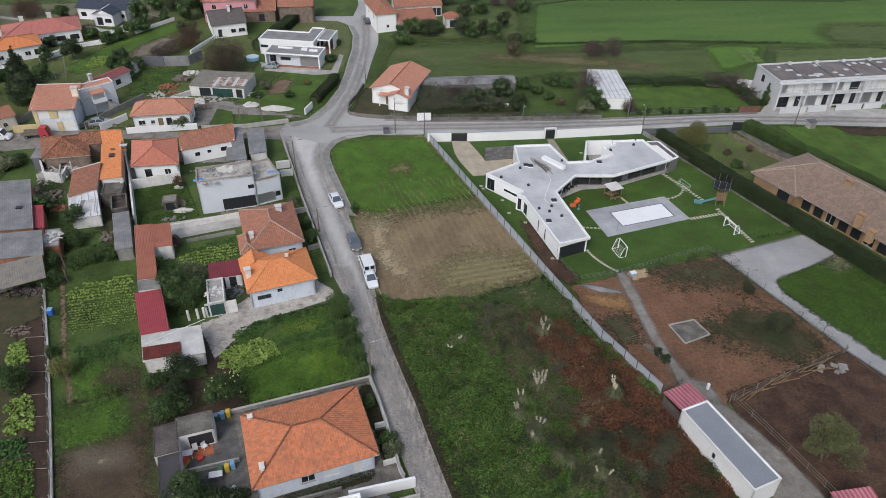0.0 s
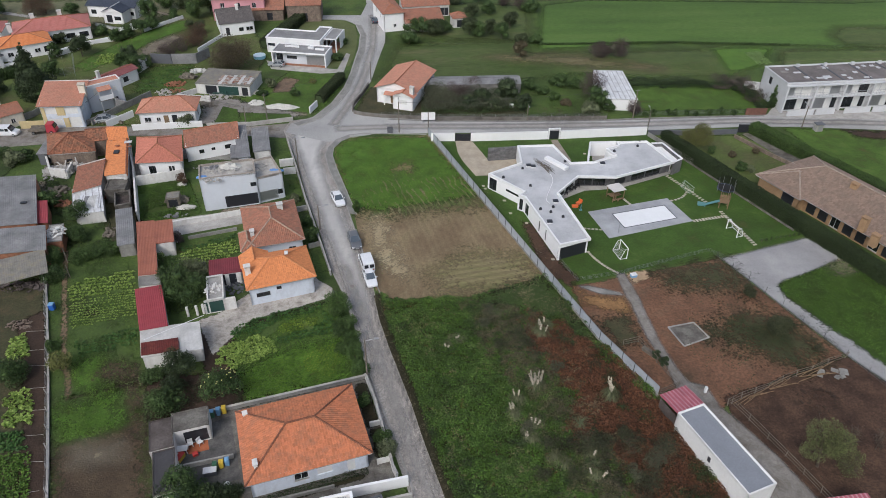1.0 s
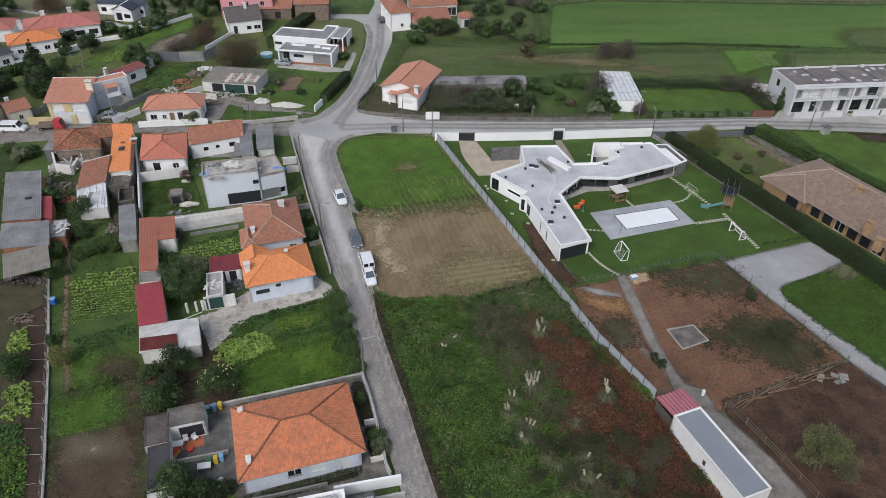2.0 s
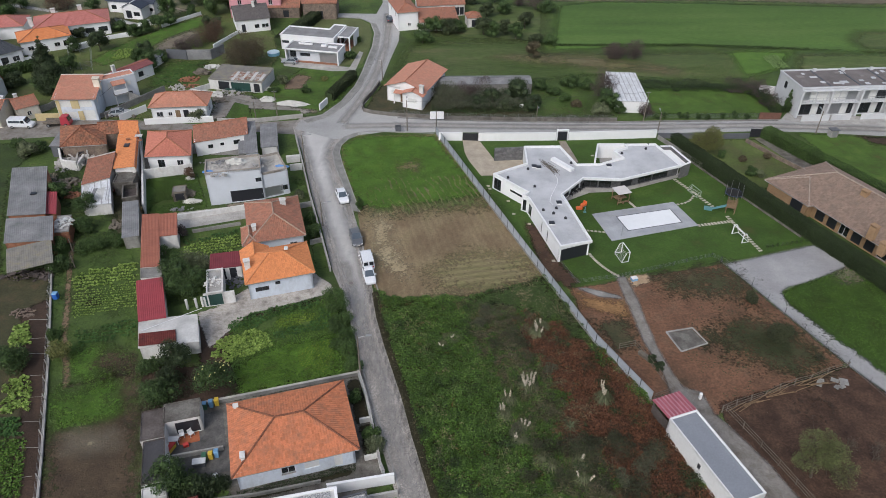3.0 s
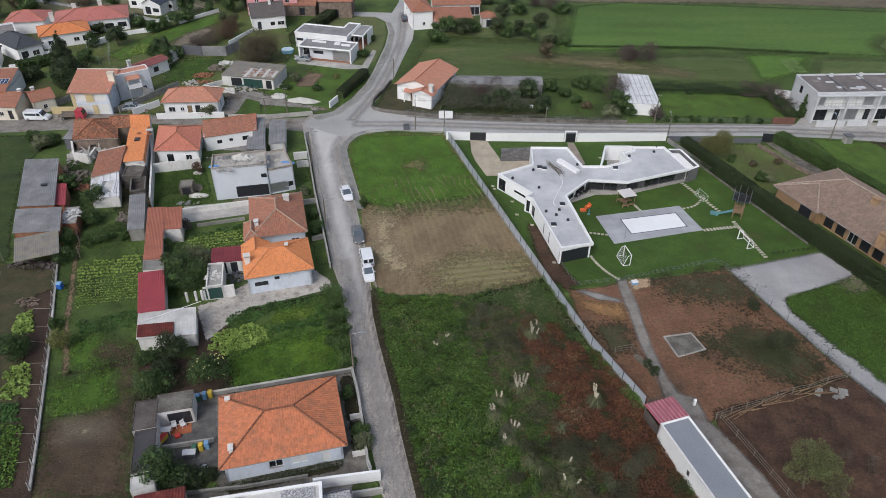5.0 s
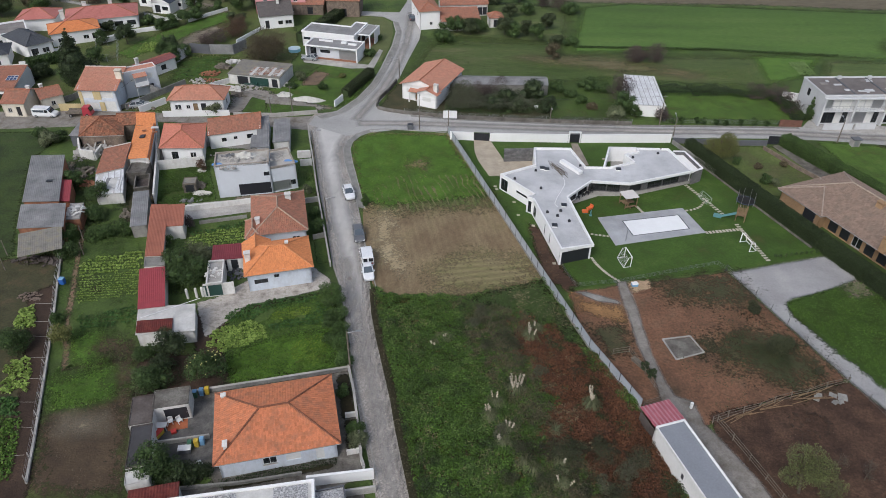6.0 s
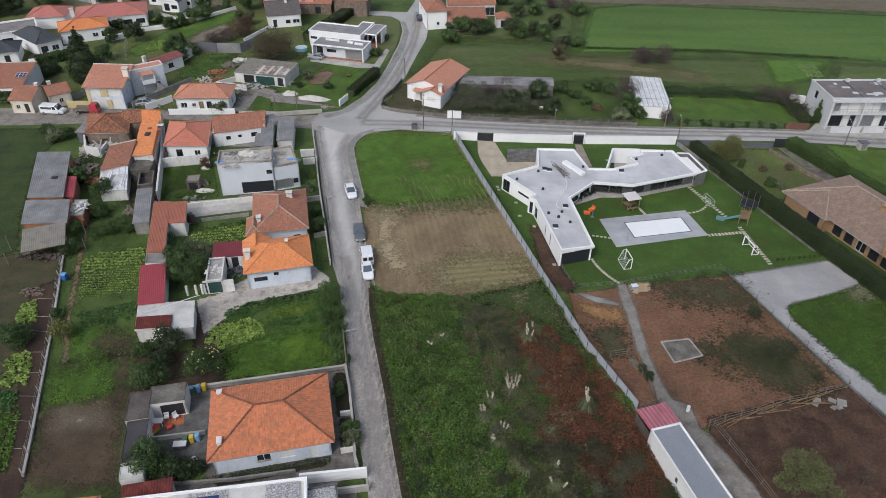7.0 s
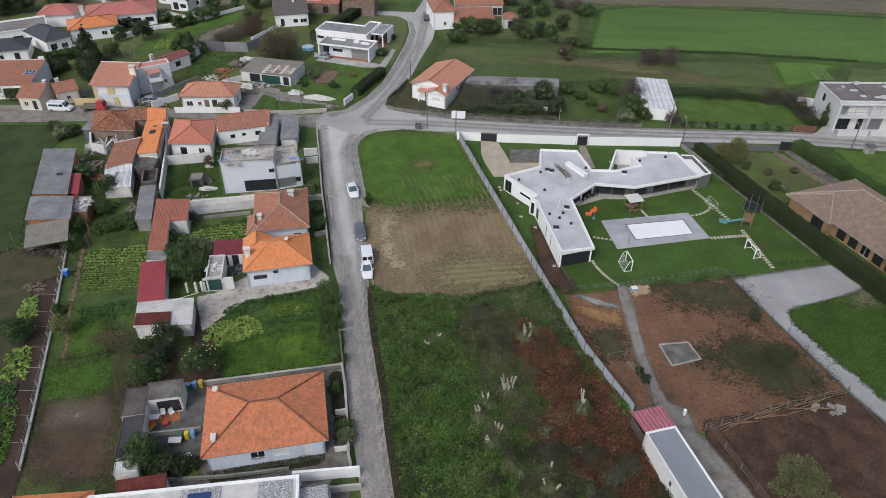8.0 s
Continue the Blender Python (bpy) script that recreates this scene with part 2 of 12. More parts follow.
STAINED = surface("stained_concrete", [(0.3, (0.26, 0.235, 0.2)), (0.42, (0.44, 0.4, 0.355)), (0.54, (0.6, 0.555, 0.505)), (0.64, (0.5, 0.46, 0.405)), (0.78, (0.29, 0.262, 0.215))], s1=0.75, s2=5, fine=0.4, s0=0.25)
PALE_GRAVEL = surface("pale_roof_gravel", [(0.36, (0.2, 0.2, 0.21)), (0.5, (0.42, 0.42, 0.43)), (0.64, (0.7, 0.7, 0.7))], s1=5.0, s2=14, fine=0.4, bump=0.8, bs=14)
PALE_WALL = surface("pale_painted_wall", around((0.7, 0.7, 0.69), 0.05), s1=0.3, s2=3, fine=0.1, stain=(0.91, 0.9, 0.88))
DARK_BRICK = surface("dark_brick", around((0.17, 0.085, 0.062), 0.3), s1=1.2, s2=6, fine=0.4)
ROOF_EDGE = surface("raw_concrete_edge", around((0.36, 0.32, 0.28), 0.2), s1=0.8, s2=6, fine=0.35)
PALE_ROOF = surface("pale_rubble_roof", around((0.58, 0.55, 0.5), 0.2), s1=0.8, s2=7, fine=0.4, s0=0.3)
SAND = surface("sand", around((0.42, 0.3, 0.19), 0.2), s1=0.8, s2=6, fine=0.35)
OLD_PAVING = surface("old_concrete", [(0.3, (0.1, 0.09, 0.078)), (0.48, (0.175, 0.16, 0.14)), (0.62, (0.25, 0.235, 0.21)), (0.78, (0.15, 0.135, 0.11))], s1=0.6, s2=5, fine=0.45, s0=0.2)
PALE_SOIL = surface("trodden_soil", around((0.221, 0.187, 0.140), 0.3), s1=0.4, s2=4, fine=0.45, bump=0.6)
GRAVEL = surface("gravel", [(0.3, (0.39, 0.38, 0.38)), (0.55, (0.485, 0.475, 0.475)), (0.75, (0.59, 0.57, 0.56))], s1=0.15, s2=7, fine=0.42, bump=0.8, bs=18, s0=0.06)
UNDERGROWTH = surface("weed_litter", [(0.3, (0.026, 0.024, 0.011)), (0.55, (0.042, 0.038, 0.017)), (0.75, (0.075, 0.05, 0.027))], s1=0.3, s2=3, fine=0.6, bump=1.0, bs=4)
WHITE = surface("white_plaster", around((0.8, 0.8, 0.8), 0.03), s1=0.25, s2=3, fine=0.06, bump=0.12, bs=20, stain=(0.95, 0.945, 0.935))
OLD_WHITE = surface("weathered_white_plaster", around((0.68, 0.67, 0.65), 0.1), s1=0.3, s2=3, fine=0.15, bump=0.2, bs=15, stain=(0.7, 0.67, 0.63))
CREAM = surface("cream_plaster", around((0.68, 0.63, 0.54), 0.08), s1=0.3, s2=3, fine=0.1, bump=0.2, stain=(0.8, 0.76, 0.7))
YELLOW = surface("yellow_plaster", around((0.55, 0.45, 0.25), 0.08), s1=0.3, s2=3, fine=0.12, stain=(0.8, 0.76, 0.7))
PALE_BLUE = surface("pale_blue_plaster", around((0.6, 0.65, 0.72), 0.05), s1=0.3, s2=3, fine=0.1, stain=(0.72, 0.7, 0.68))
GREY_RENDER = surface("grey_plaster", around((0.57, 0.6, 0.645), 0.04), s1=0.25, s2=3, fine=0.06, bump=0.15, stain=(0.95, 0.945, 0.935))
DARK_RENDER = surface("dark_grey_plaster", around((0.12, 0.125, 0.14), 0.1), s1=0.4, s2=4, fine=0.2)
PINK = surface("pink_plaster", around((0.6, 0.3, 0.33), 0.08), s1=0.3, s2=3, fine=0.1)
STONE = surface("rubble_stone", [(0.3, (0.16, 0.13, 0.11)), (0.55, (0.26, 0.2, 0.16)), (0.75, (0.36, 0.29, 0.22))], s1=1.1, s2=5, fine=0.5, bump=1.0, bs=3)
GREY_STONE = surface("split_grey_stone", [(0.3, (0.16, 0.16, 0.165)), (0.55, (0.24, 0.235, 0.235)), (0.75, (0.33, 0.32, 0.31))], s1=1.6, s2=6, fine=0.5, bump=1.0, bs=5, thing=0.35)
BRICK = surface("brick", around((0.33, 0.15, 0.09), 0.3), s1=1.5, s2=6, fine=0.35)
ROOF_GREY = surface("roof_membrane", [(0.3, (0.46, 0.466, 0.484)), (0.5, (0.55, 0.556, 0.574)), (0.66, (0.61, 0.613, 0.627)), (0.8, (0.5, 0.5, 0.51))], s1=0.35, s2=4, fine=0.16, bump=0.1, s0=0.12)
ROOF_GRAVEL = surface("roof_gravel", around((0.25, 0.23, 0.22), 0.25), s1=0.5, s2=9, fine=0.4, bump=0.8, bs=14)
BROWN_FELT = surface("brown_felt", [(0.3, (0.062, 0.05, 0.046)), (0.5, (0.1, 0.082, 0.075)), (0.7, (0.15, 0.13, 0.12))], s1=0.5, s2=4, fine=0.4)
SLATE_GREY = surface("garage_felt", around((0.235, 0.25, 0.28), 0.08), s1=0.3, s2=5, fine=0.2, bump=0.15)
FIBRE = surface("weathered_fibre_cement", [(0.3, (0.171, 0.171, 0.176)), (0.55, (0.261, 0.261, 0.266)), (0.75, (0.360, 0.356, 0.351))], s1=0.35, s2=4, fine=0.35, rough=0.8)
OLD_FIBRE = surface("lichened_fibre_cement", [(0.3, (0.19, 0.175, 0.155)), (0.5, (0.26, 0.245, 0.22)), (0.66, (0.3, 0.27, 0.19)), (0.8, (0.36, 0.34, 0.31))], s1=0.9, s2=5, fine=0.4)
WHITE_SHEET = striped("white_sheet_metal", (0.32, 0.32, 0.33), (0.68, 0.69, 0.71), 1.05, 0.12, 0.45)
RED_SHEET = surface("red_sheet_metal", around((0.33, 0.055, 0.065), 0.12), s1=0.6, s2=4, fine=0.2, rough=0.5, spec=0.4)
BRICK_SHEET = surface("brick_red_sheet", around((0.36, 0.135, 0.088), 0.14), s1=0.5, s2=4, fine=0.2, rough=0.6)
MAROON_SHEET = surface("maroon_sheet", around((0.19, 0.04, 0.05), 0.15), s1=0.6, s2=4, fine=0.25, rough=0.5)
PALE_SHEET = surface("pale_sheet_roof", around((0.62, 0.61, 0.59), 0.1), s1=0.8, s2=4, fine=0.15, rough=0.5, s0=0.5)
RUST = surface("rusted_sheet", [(0.3, (0.13, 0.04, 0.03)), (0.5, (0.2, 0.05, 0.035)), (0.7, (0.32, 0.12, 0.08))], s1=1.0, s2=5, fine=0.4, rough=0.75)
DARK_RUST = surface("dark_rusted_sheet", [(0.3, (0.09, 0.025, 0.02)), (0.5, (0.15, 0.03, 0.024)), (0.7, (0.22, 0.065, 0.045))], s1=1.0, s2=5, fine=0.4, rough=0.7)
RUST_WHITE = surface("flaking_sheet", [(0.4, (0.5, 0.49, 0.47)), (0.5, (0.36, 0.26, 0.2)), (0.6, (0.26, 0.11, 0.075)), (0.75, (0.2, 0.075, 0.055))], s1=1.4, s2=5, fine=0.3, rough=0.7)
ORANGE_T = roof_tiles("bright_orange_tiles", (0.72, 0.275, 0.11), 0.13)
NEAR_T = roof_tiles("orange_clay_tiles", (0.61, 0.222, 0.11), 0.2, ((0.28, 0.14, 0.09), 0.75))
RED_T = roof_tiles("red_clay_tiles", (0.52, 0.205, 0.175), 0.14)
CORAL_T = roof_tiles("coral_tiles", (0.56, 0.215, 0.15), 0.13)
BROWN_T = roof_tiles("old_brown_red_tiles", (0.4, 0.18, 0.12), 0.2, ((0.2, 0.13, 0.095), 0.7))
OLD_T = roof_tiles("mossy_old_tiles", (0.34, 0.145, 0.085), 0.45, ((0.1, 0.085, 0.06), 0.75))
TAN_T = roof_tiles("tan_brown_tiles", (0.29, 0.21, 0.165), 0.22, ((0.16, 0.128, 0.105), 0.7))
DARK_T = roof_tiles("dark_slate_tiles", (0.08, 0.087, 0.1), 0.2)
NAVY_T = roof_tiles("navy_slate_tiles", (0.06, 0.072, 0.1), 0.2)
GREY_T = roof_tiles("grey_brown_tiles", (0.14, 0.125, 0.12), 0.25, ((0.09, 0.085, 0.08), 0.5))
TERRACE_T = roof_tiles("orange_weathered_tiles", (0.56, 0.262, 0.18), 0.14, ((0.36, 0.215, 0.15), 0.6))
CAP = surface("ridge_caps", around((0.4, 0.17, 0.1), 0.3), s1=1.5, s2=6, fine=0.4)
CAP_ORANGE = surface("orange_caps", around((0.6, 0.25, 0.11), 0.2), s1=1.5, s2=6, fine=0.3)
CAP_TAN = surface("tan_caps", around((0.37, 0.3, 0.25), 0.25), s1=1.5, s2=6, fine=0.35)
CAP_DARK = surface("weathered_caps", around((0.24, 0.1, 0.06), 0.35), s1=1.5, s2=6, fine=0.4)
CAP_PALE = surface("pale_caps", around((0.42, 0.31, 0.24), 0.25), s1=1.5, s2=6, fine=0.4)
DARK_SCRUB = foliage("dark_scrub", (0.012, 0.014, 0.007), (0.06, 0.056, 0.028), s1=0.3)
PADDOCK = surface("paddock_earth", [(0.26, (0.045, 0.026, 0.017)), (0.44, (0.1, 0.056, 0.036)), (0.6, (0.148, 0.085, 0.054)), (0.78, (0.076, 0.05, 0.033))], s1=0.35, s2=4, fine=0.7, bump=1.2, bs=5, s0=0.5)
# pale leaf colour that paints the bright highlights on the weeds
WEED_HIGHLIGHT = foliage("weed_highlights", (0.07, 0.13, 0.026), (0.2, 0.28, 0.085), s1=0.3)
OLIVE_WEED = foliage("olive_weeds", (0.04, 0.045, 0.018), (0.15, 0.145, 0.065), s1=0.3)
OCHRE = surface("ochre_brown_plaster", around((0.36, 0.235, 0.135), 0.12), s1=0.4, s2=4, fine=0.2, stain=(0.75, 0.72, 0.68))
CAP_WHITE = surface("white_caps", around((0.6, 0.56, 0.52), 0.15), s1=1.5, s2=6, fine=0.2)
GLASS = plain("window_glass", (0.03, 0.035, 0.04), 0.06, spec=0.7, transmission=0.3)
DARK = plain("dark_panel", (0.022, 0.024, 0.03), 0.4)
FRAME_W = plain("white_frame", (0.7, 0.7, 0.7), 0.4)
SHUTTER = plain("pale_shutter", (0.66, 0.66, 0.64), 0.5)
FRAME_D = plain("dark_frame", (0.03, 0.03, 0.034), 0.4)
GREEN_DOOR = plain("dark_green_paint", (0.02, 0.06, 0.05), 0.45)
WOOD = surface("weathered_wood", around((0.25, 0.17, 0.1), 0.35), s1=2, s2=9, fine=0.4)
GREY_WOOD = surface("grey_wood", around((0.19, 0.165, 0.135), 0.3), s1=2, s2=9, fine=0.4)
BARK = surface("bark", around((0.12, 0.095, 0.075), 0.35), s1=2, s2=9, fine=0.5, bump=1.0)
STEEL = plain("galvanised_steel", (0.36, 0.37, 0.38), 0.45, 0.7)
WHITE_PAINT = plain("white_paint", (0.78, 0.78, 0.78), 0.35)
RUBBER = plain("rubber", (0.02, 0.02, 0.02), 0.85)
LEAF = foliage("broad_leaves", (0.035, 0.068, 0.018), (0.1, 0.165, 0.042))
LEAF_DARK = foliage("dark_leaves", (0.026, 0.052, 0.016), (0.085, 0.138, 0.038))
LEAF_GREY = foliage("grey_green_leaves", (0.07, 0.088, 0.045), (0.17, 0.19, 0.1))
LEAF_LIGHT = foliage("yellow_green_leaves", (0.09, 0.1, 0.028), (0.22, 0.225, 0.075))
LEAF_OLIVE = foliage("olive_leaves", (0.03, 0.04, 0.012), (0.19, 0.205, 0.08))
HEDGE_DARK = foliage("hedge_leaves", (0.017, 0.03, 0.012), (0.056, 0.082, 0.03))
LEAF_RED = foliage("autumn_leaves", (0.07, 0.04, 0.03), (0.17, 0.1, 0.06))
LEAF_BROWN = foliage("brown_green_leaves", (0.055, 0.045, 0.026), (0.15, 0.125, 0.07))
LEAF_TANGLE = foliage("tangled_twigs", (0.05, 0.058, 0.034), (0.15, 0.16, 0.098))
LEAF_PURPLE = foliage("purple_twigs", (0.06, 0.045, 0.045), (0.15, 0.11, 0.1))
CABBAGE = foliage("cabbage_leaves", (0.13, 0.22, 0.035), (0.36, 0.48, 0.12), s1=0.8)
KALE = foliage("kale_leaves", (0.024, 0.072, 0.016), (0.09, 0.18, 0.042), s1=0.6)
WEED = foliage("weed_leaves", (0.008, 0.025, 0.003), (0.108, 0.195, 0.028), s1=0.3, rough=0.5)
WEED_DARK = foliage("bramble_leaves", (0.016, 0.03, 0.01), (0.05, 0.075, 0.024), s1=0.15)
BRACKEN = foliage("dead_bracken", (0.024, 0.011, 0.0065), (0.21, 0.089, 0.042), s1=0.5)
TWIGS = foliage("dry_twigs", (0.06, 0.052, 0.034), (0.19, 0.165, 0.105), s1=0.3)
STRAW = foliage("straw_grass", (0.16, 0.13, 0.075), (0.34, 0.29, 0.18), s1=0.3)
PALE_CROP = foliage("pale_crop_leaves", (0.12, 0.2, 0.06), (0.25, 0.35, 0.14), s1=0.5)
FRESH_LEAF = foliage("fresh_crop_leaves", (0.09, 0.15, 0.014), (0.25, 0.34, 0.04), s1=0.5)
PADDOCK_LEAF = foliage("olive_tree_leaves", (0.045, 0.058, 0.02), (0.235, 0.255, 0.1), s1=0.6)
PAMPAS_LEAF = foliage("pampas_blades", (0.05, 0.065, 0.028), (0.21, 0.22, 0.12))
SHRUB_DARK = foliage("dark_shrub_leaves", (0.02, 0.028, 0.012), (0.1, 0.11, 0.055))
PLUME = foliage("pampas_plumes", (0.520, 0.468, 0.364), (0.780, 0.715, 0.598))
LEAF_FAR = foliage("olive_dark_leaves", (0.024, 0.036, 0.015), (0.078, 0.102, 0.042))
GARDEN_LEAF = foliage("garden_greens", (0.03, 0.07, 0.01), (0.15, 0.265, 0.04), s1=0.4)
CORNER_LEAF = foliage("lush_grass", (0.04, 0.09, 0.011), (0.175, 0.3, 0.04), s1=0.5)
GRASS_TUFT = foliage("grass_tufts", (0.043, 0.085, 0.017), (0.102, 0.170, 0.034), s1=0.15)


# ---- mesh tools ----
class Shape:
    """Collects faces of one mesh."""

    def __init__(self):
        self.v, self.f, self.uv = [], [], []

    def face(self, *pts, uv=None):
        k = len(self.v)
        self.v += [tuple(p) for p in pts]
        self.f.append(tuple(range(k, k + len(pts))))
        self.uv += list(uv) if uv else [(p[0], p[1]) for p in pts]
        return self

    def hexa(self, a, b):
        """Eight corners: four below, four above, both anticlockwise from above."""
        self.face(*reversed(a))
        self.face(*b)
        for i in range(len(a)):
            j = (i + 1) % len(a)
            self.face(a[i], a[j], b[j], b[i])
        return self

    def box(self, x0, y0, z0, x1, y1, z1):
        q = [(x0, y0), (x1, y0), (x1, y1), (x0, y1)]
        return self.hexa([(x, y, z0) for x, y in q], [(x, y, z1) for x, y in q])

    def prism(self, pts, z0, z1):
        return self.hexa([(x, y, z0) for x, y in pts], [(x, y, z1) for x, y in pts])

    def bar(self, p, q, w, h=None, up=(0, 0, 1)):
        """A beam of w by h from p to q."""
        p, q, h = Vector(p), Vector(q), h or w
        d = (q - p).normalized()
        s = d.cross(Vector(up))
        s = (s if s.length > 1e-4 else Vector((1, 0, 0))).normalized() * w / 2
        u = s.cross(d).normalized() * h / 2
        a, b = [p - s - u, p + s - u, p + s + u, p - s + u], [q - s - u, q + s - u, q + s + u, q - s + u]
        return self.hexa(a, b)

    def tube(self, p, q, r0, r1=None, n=8):
        p, q = Vector(p), Vector(q)
        r1 = r0 if r1 is None else r1
        d = (q - p).normalized()
        s = d.orthogonal().normalized()
        u = d.cross(s)
        ring = [(s * math.cos(k * math.tau / n) + u * math.sin(k * math.tau / n)) for k in range(n)]
        return self.hexa([p + c * r0 for c in ring], [q + c * r1 for c in ring])

    def many(self, verts, quads):
        k = len(self.v)
        self.v += verts
        self.f += [tuple(k + i for i in f) for f in quads]
        self.uv += [(0, 0)] * sum(len(f) for f in quads)
        return self


def part(name, shape, material, parent=None, label="", smooth=False):
    me = bpy.data.meshes.new(name)
    me.from_pydata(shape.v, [], shape.f)
    if len(shape.uv) == len(me.loops):
        layer = me.uv_layers.new(name="UVMap")
        layer.data.foreach_set("uv", np.array(shape.uv, dtype=np.float32).ravel())
    if smooth:
        me.polygons.foreach_set("use_smooth", [True] * len(me.polygons))
    me.materials.append(material)
    ob = new(name, me)
    ob.parent = parent
    return tagged(ob, label) if label else ob


def place(name, x, y, z=0.0, rz=0.0):
    ob = new(name)
    ob.matrix_basis = pose(x, y, z, 0, 0, rz)
    ob.empty_display_size = 0.3
    return ob


def offset(pts, d):
    """The anticlockwise outline pts moved inwards by d."""
    out, n = [], len(pts)
    for i in range(n):
        p, q, r = Vector(pts[i - 1]), Vector(pts[i]), Vector(pts[(i + 1) % n])
        a, b = (q - p).normalized(), (r - q).normalized()
        na, nb = Vector((-a.y, a.x)), Vector((-b.y, b.x))
        out.append(tuple(q + (na + nb) * (d / max(0.3, 1 + na.dot(nb)))))
    return out


def ccw(pts):
    area = sum(p[0] * q[1] - q[0] * p[1] for p, q in zip(pts, pts[1:] + pts[:1]))
    return list(pts) if area > 0 else list(reversed(pts))


def inside(x, y, pts):
    hit = False
    for (x0, y0), (x1, y1) in zip(pts, pts[1:] + pts[:1]):
        if (y0 > y) != (y1 > y) and x < (x1 - x0) * (y - y0) / (y1 - y0) + x0:
            hit = not hit
    return hit


FEATHERED = {}


def feathered(material, crumbs=True):
    """The same ground cover, thinning out towards its edge, in tufts and crumbs or evenly."""
    if (material.name, crumbs) not in FEATHERED:
        m = material.copy()
        n, l = m.node_tree.nodes, m.node_tree.links
        sep = n.new("ShaderNodeSeparateXYZ")
        l.new(n.new("ShaderNodeUVMap").outputs["UV"], sep.inputs[0])
        geo = n.new("ShaderNodeNewGeometry").outputs["Position"]
        total = sep.outputs["X"]
        for scale, weight in ((0.45, 3.0), (2.6, 3.4)) if crumbs else ((0.45, 0.9),):
            mul = n.new("ShaderNodeMath")
            mul.operation = "MULTIPLY_ADD"
            l.new(noise_tex(n, l, geo, scale, 6.0, 0.7), mul.inputs[0])
            mul.inputs[1].default_value = weight
            l.new(total, mul.inputs[2])
            total = mul.outputs[0]
        mp = n.new("ShaderNodeMapRange")
        l.new(total, mp.inputs["Value"])
        mp.inputs["From Min"].default_value, mp.inputs["From Max"].default_value = (2.8, 3.7) if crumbs else (0.1, 1.5)
        clear, mix = n.new("ShaderNodeBsdfTransparent"), n.new("ShaderNodeMixShader")
        l.new(mp.outputs["Result"], mix.inputs[0])
        l.new(clear.outputs[0], mix.inputs[1])
        l.new(n["Principled BSDF"].outputs[0], mix.inputs[2])
        l.new(mix.outputs[0], n["Material Output"].inputs["Surface"])
        FEATHERED[material.name, crumbs] = m
    return FEATHERED[material.name, crumbs]


def from_edge(x, y, pts):
    """How far inside an outline a place lies; outside it is negative."""
    best = 1e9
    for (x0, y0), (x1, y1) in zip(pts, pts[1:] + pts[:1]):
        dx, dy = x1 - x0, y1 - y0
        t = min(1.0, max(0.0, ((x - x0) * dx + (y - y0) * dy) / (dx * dx + dy * dy + 1e-9)))
        best = min(best, math.hypot(x - x0 - t * dx, y - y0 - t * dy))
    return best if inside(x, y, pts) else -best


PATCHES = [0]


def patch(name, pts, z, material, label, category="ground", rag=0.0, crumbs=True):
    """A thin sheet of ground; rag: the width over which its edge frays into what lies below."""
    PATCHES[0] += 1
    z += 0.0004 * (PATCHES[0] % 90)
    pts = ccw(pts)
    if rag:
        p = np.array(pts)
        lo, hi = p.min(0) - rag * 1.2, p.max(0) + rag * 1.2
        cell = max(0.4, rag * 0.6, math.sqrt((hi - lo).prod()) / 60)
        nx, ny = (np.ceil((hi - lo) / cell)).astype(int) + 1
        d = [[from_edge(lo[0] + i * cell, lo[1] + j * cell, pts) / rag for j in range(ny)] for i in range(nx)]
        s = Shape()
        for i in range(nx - 1):
            for j in range(ny - 1):
                q = ((i, j), (i + 1, j), (i + 1, j + 1), (i, j + 1))
                v = [d[a][b] for a, b in q]
                if max(v) > -0.8:
                    s.face(*[(lo[0] + a * cell, lo[1] + b * cell, z) for a, b in q], uv=[(max(-2, min(2, k)), 0) for k in v])
        material = feathered(material, crumbs)
    else:
        s = Shape().face(*[(x, y, z) for x, y in pts])
    return tagged(part(name, s, material), label, category, kind="structure")


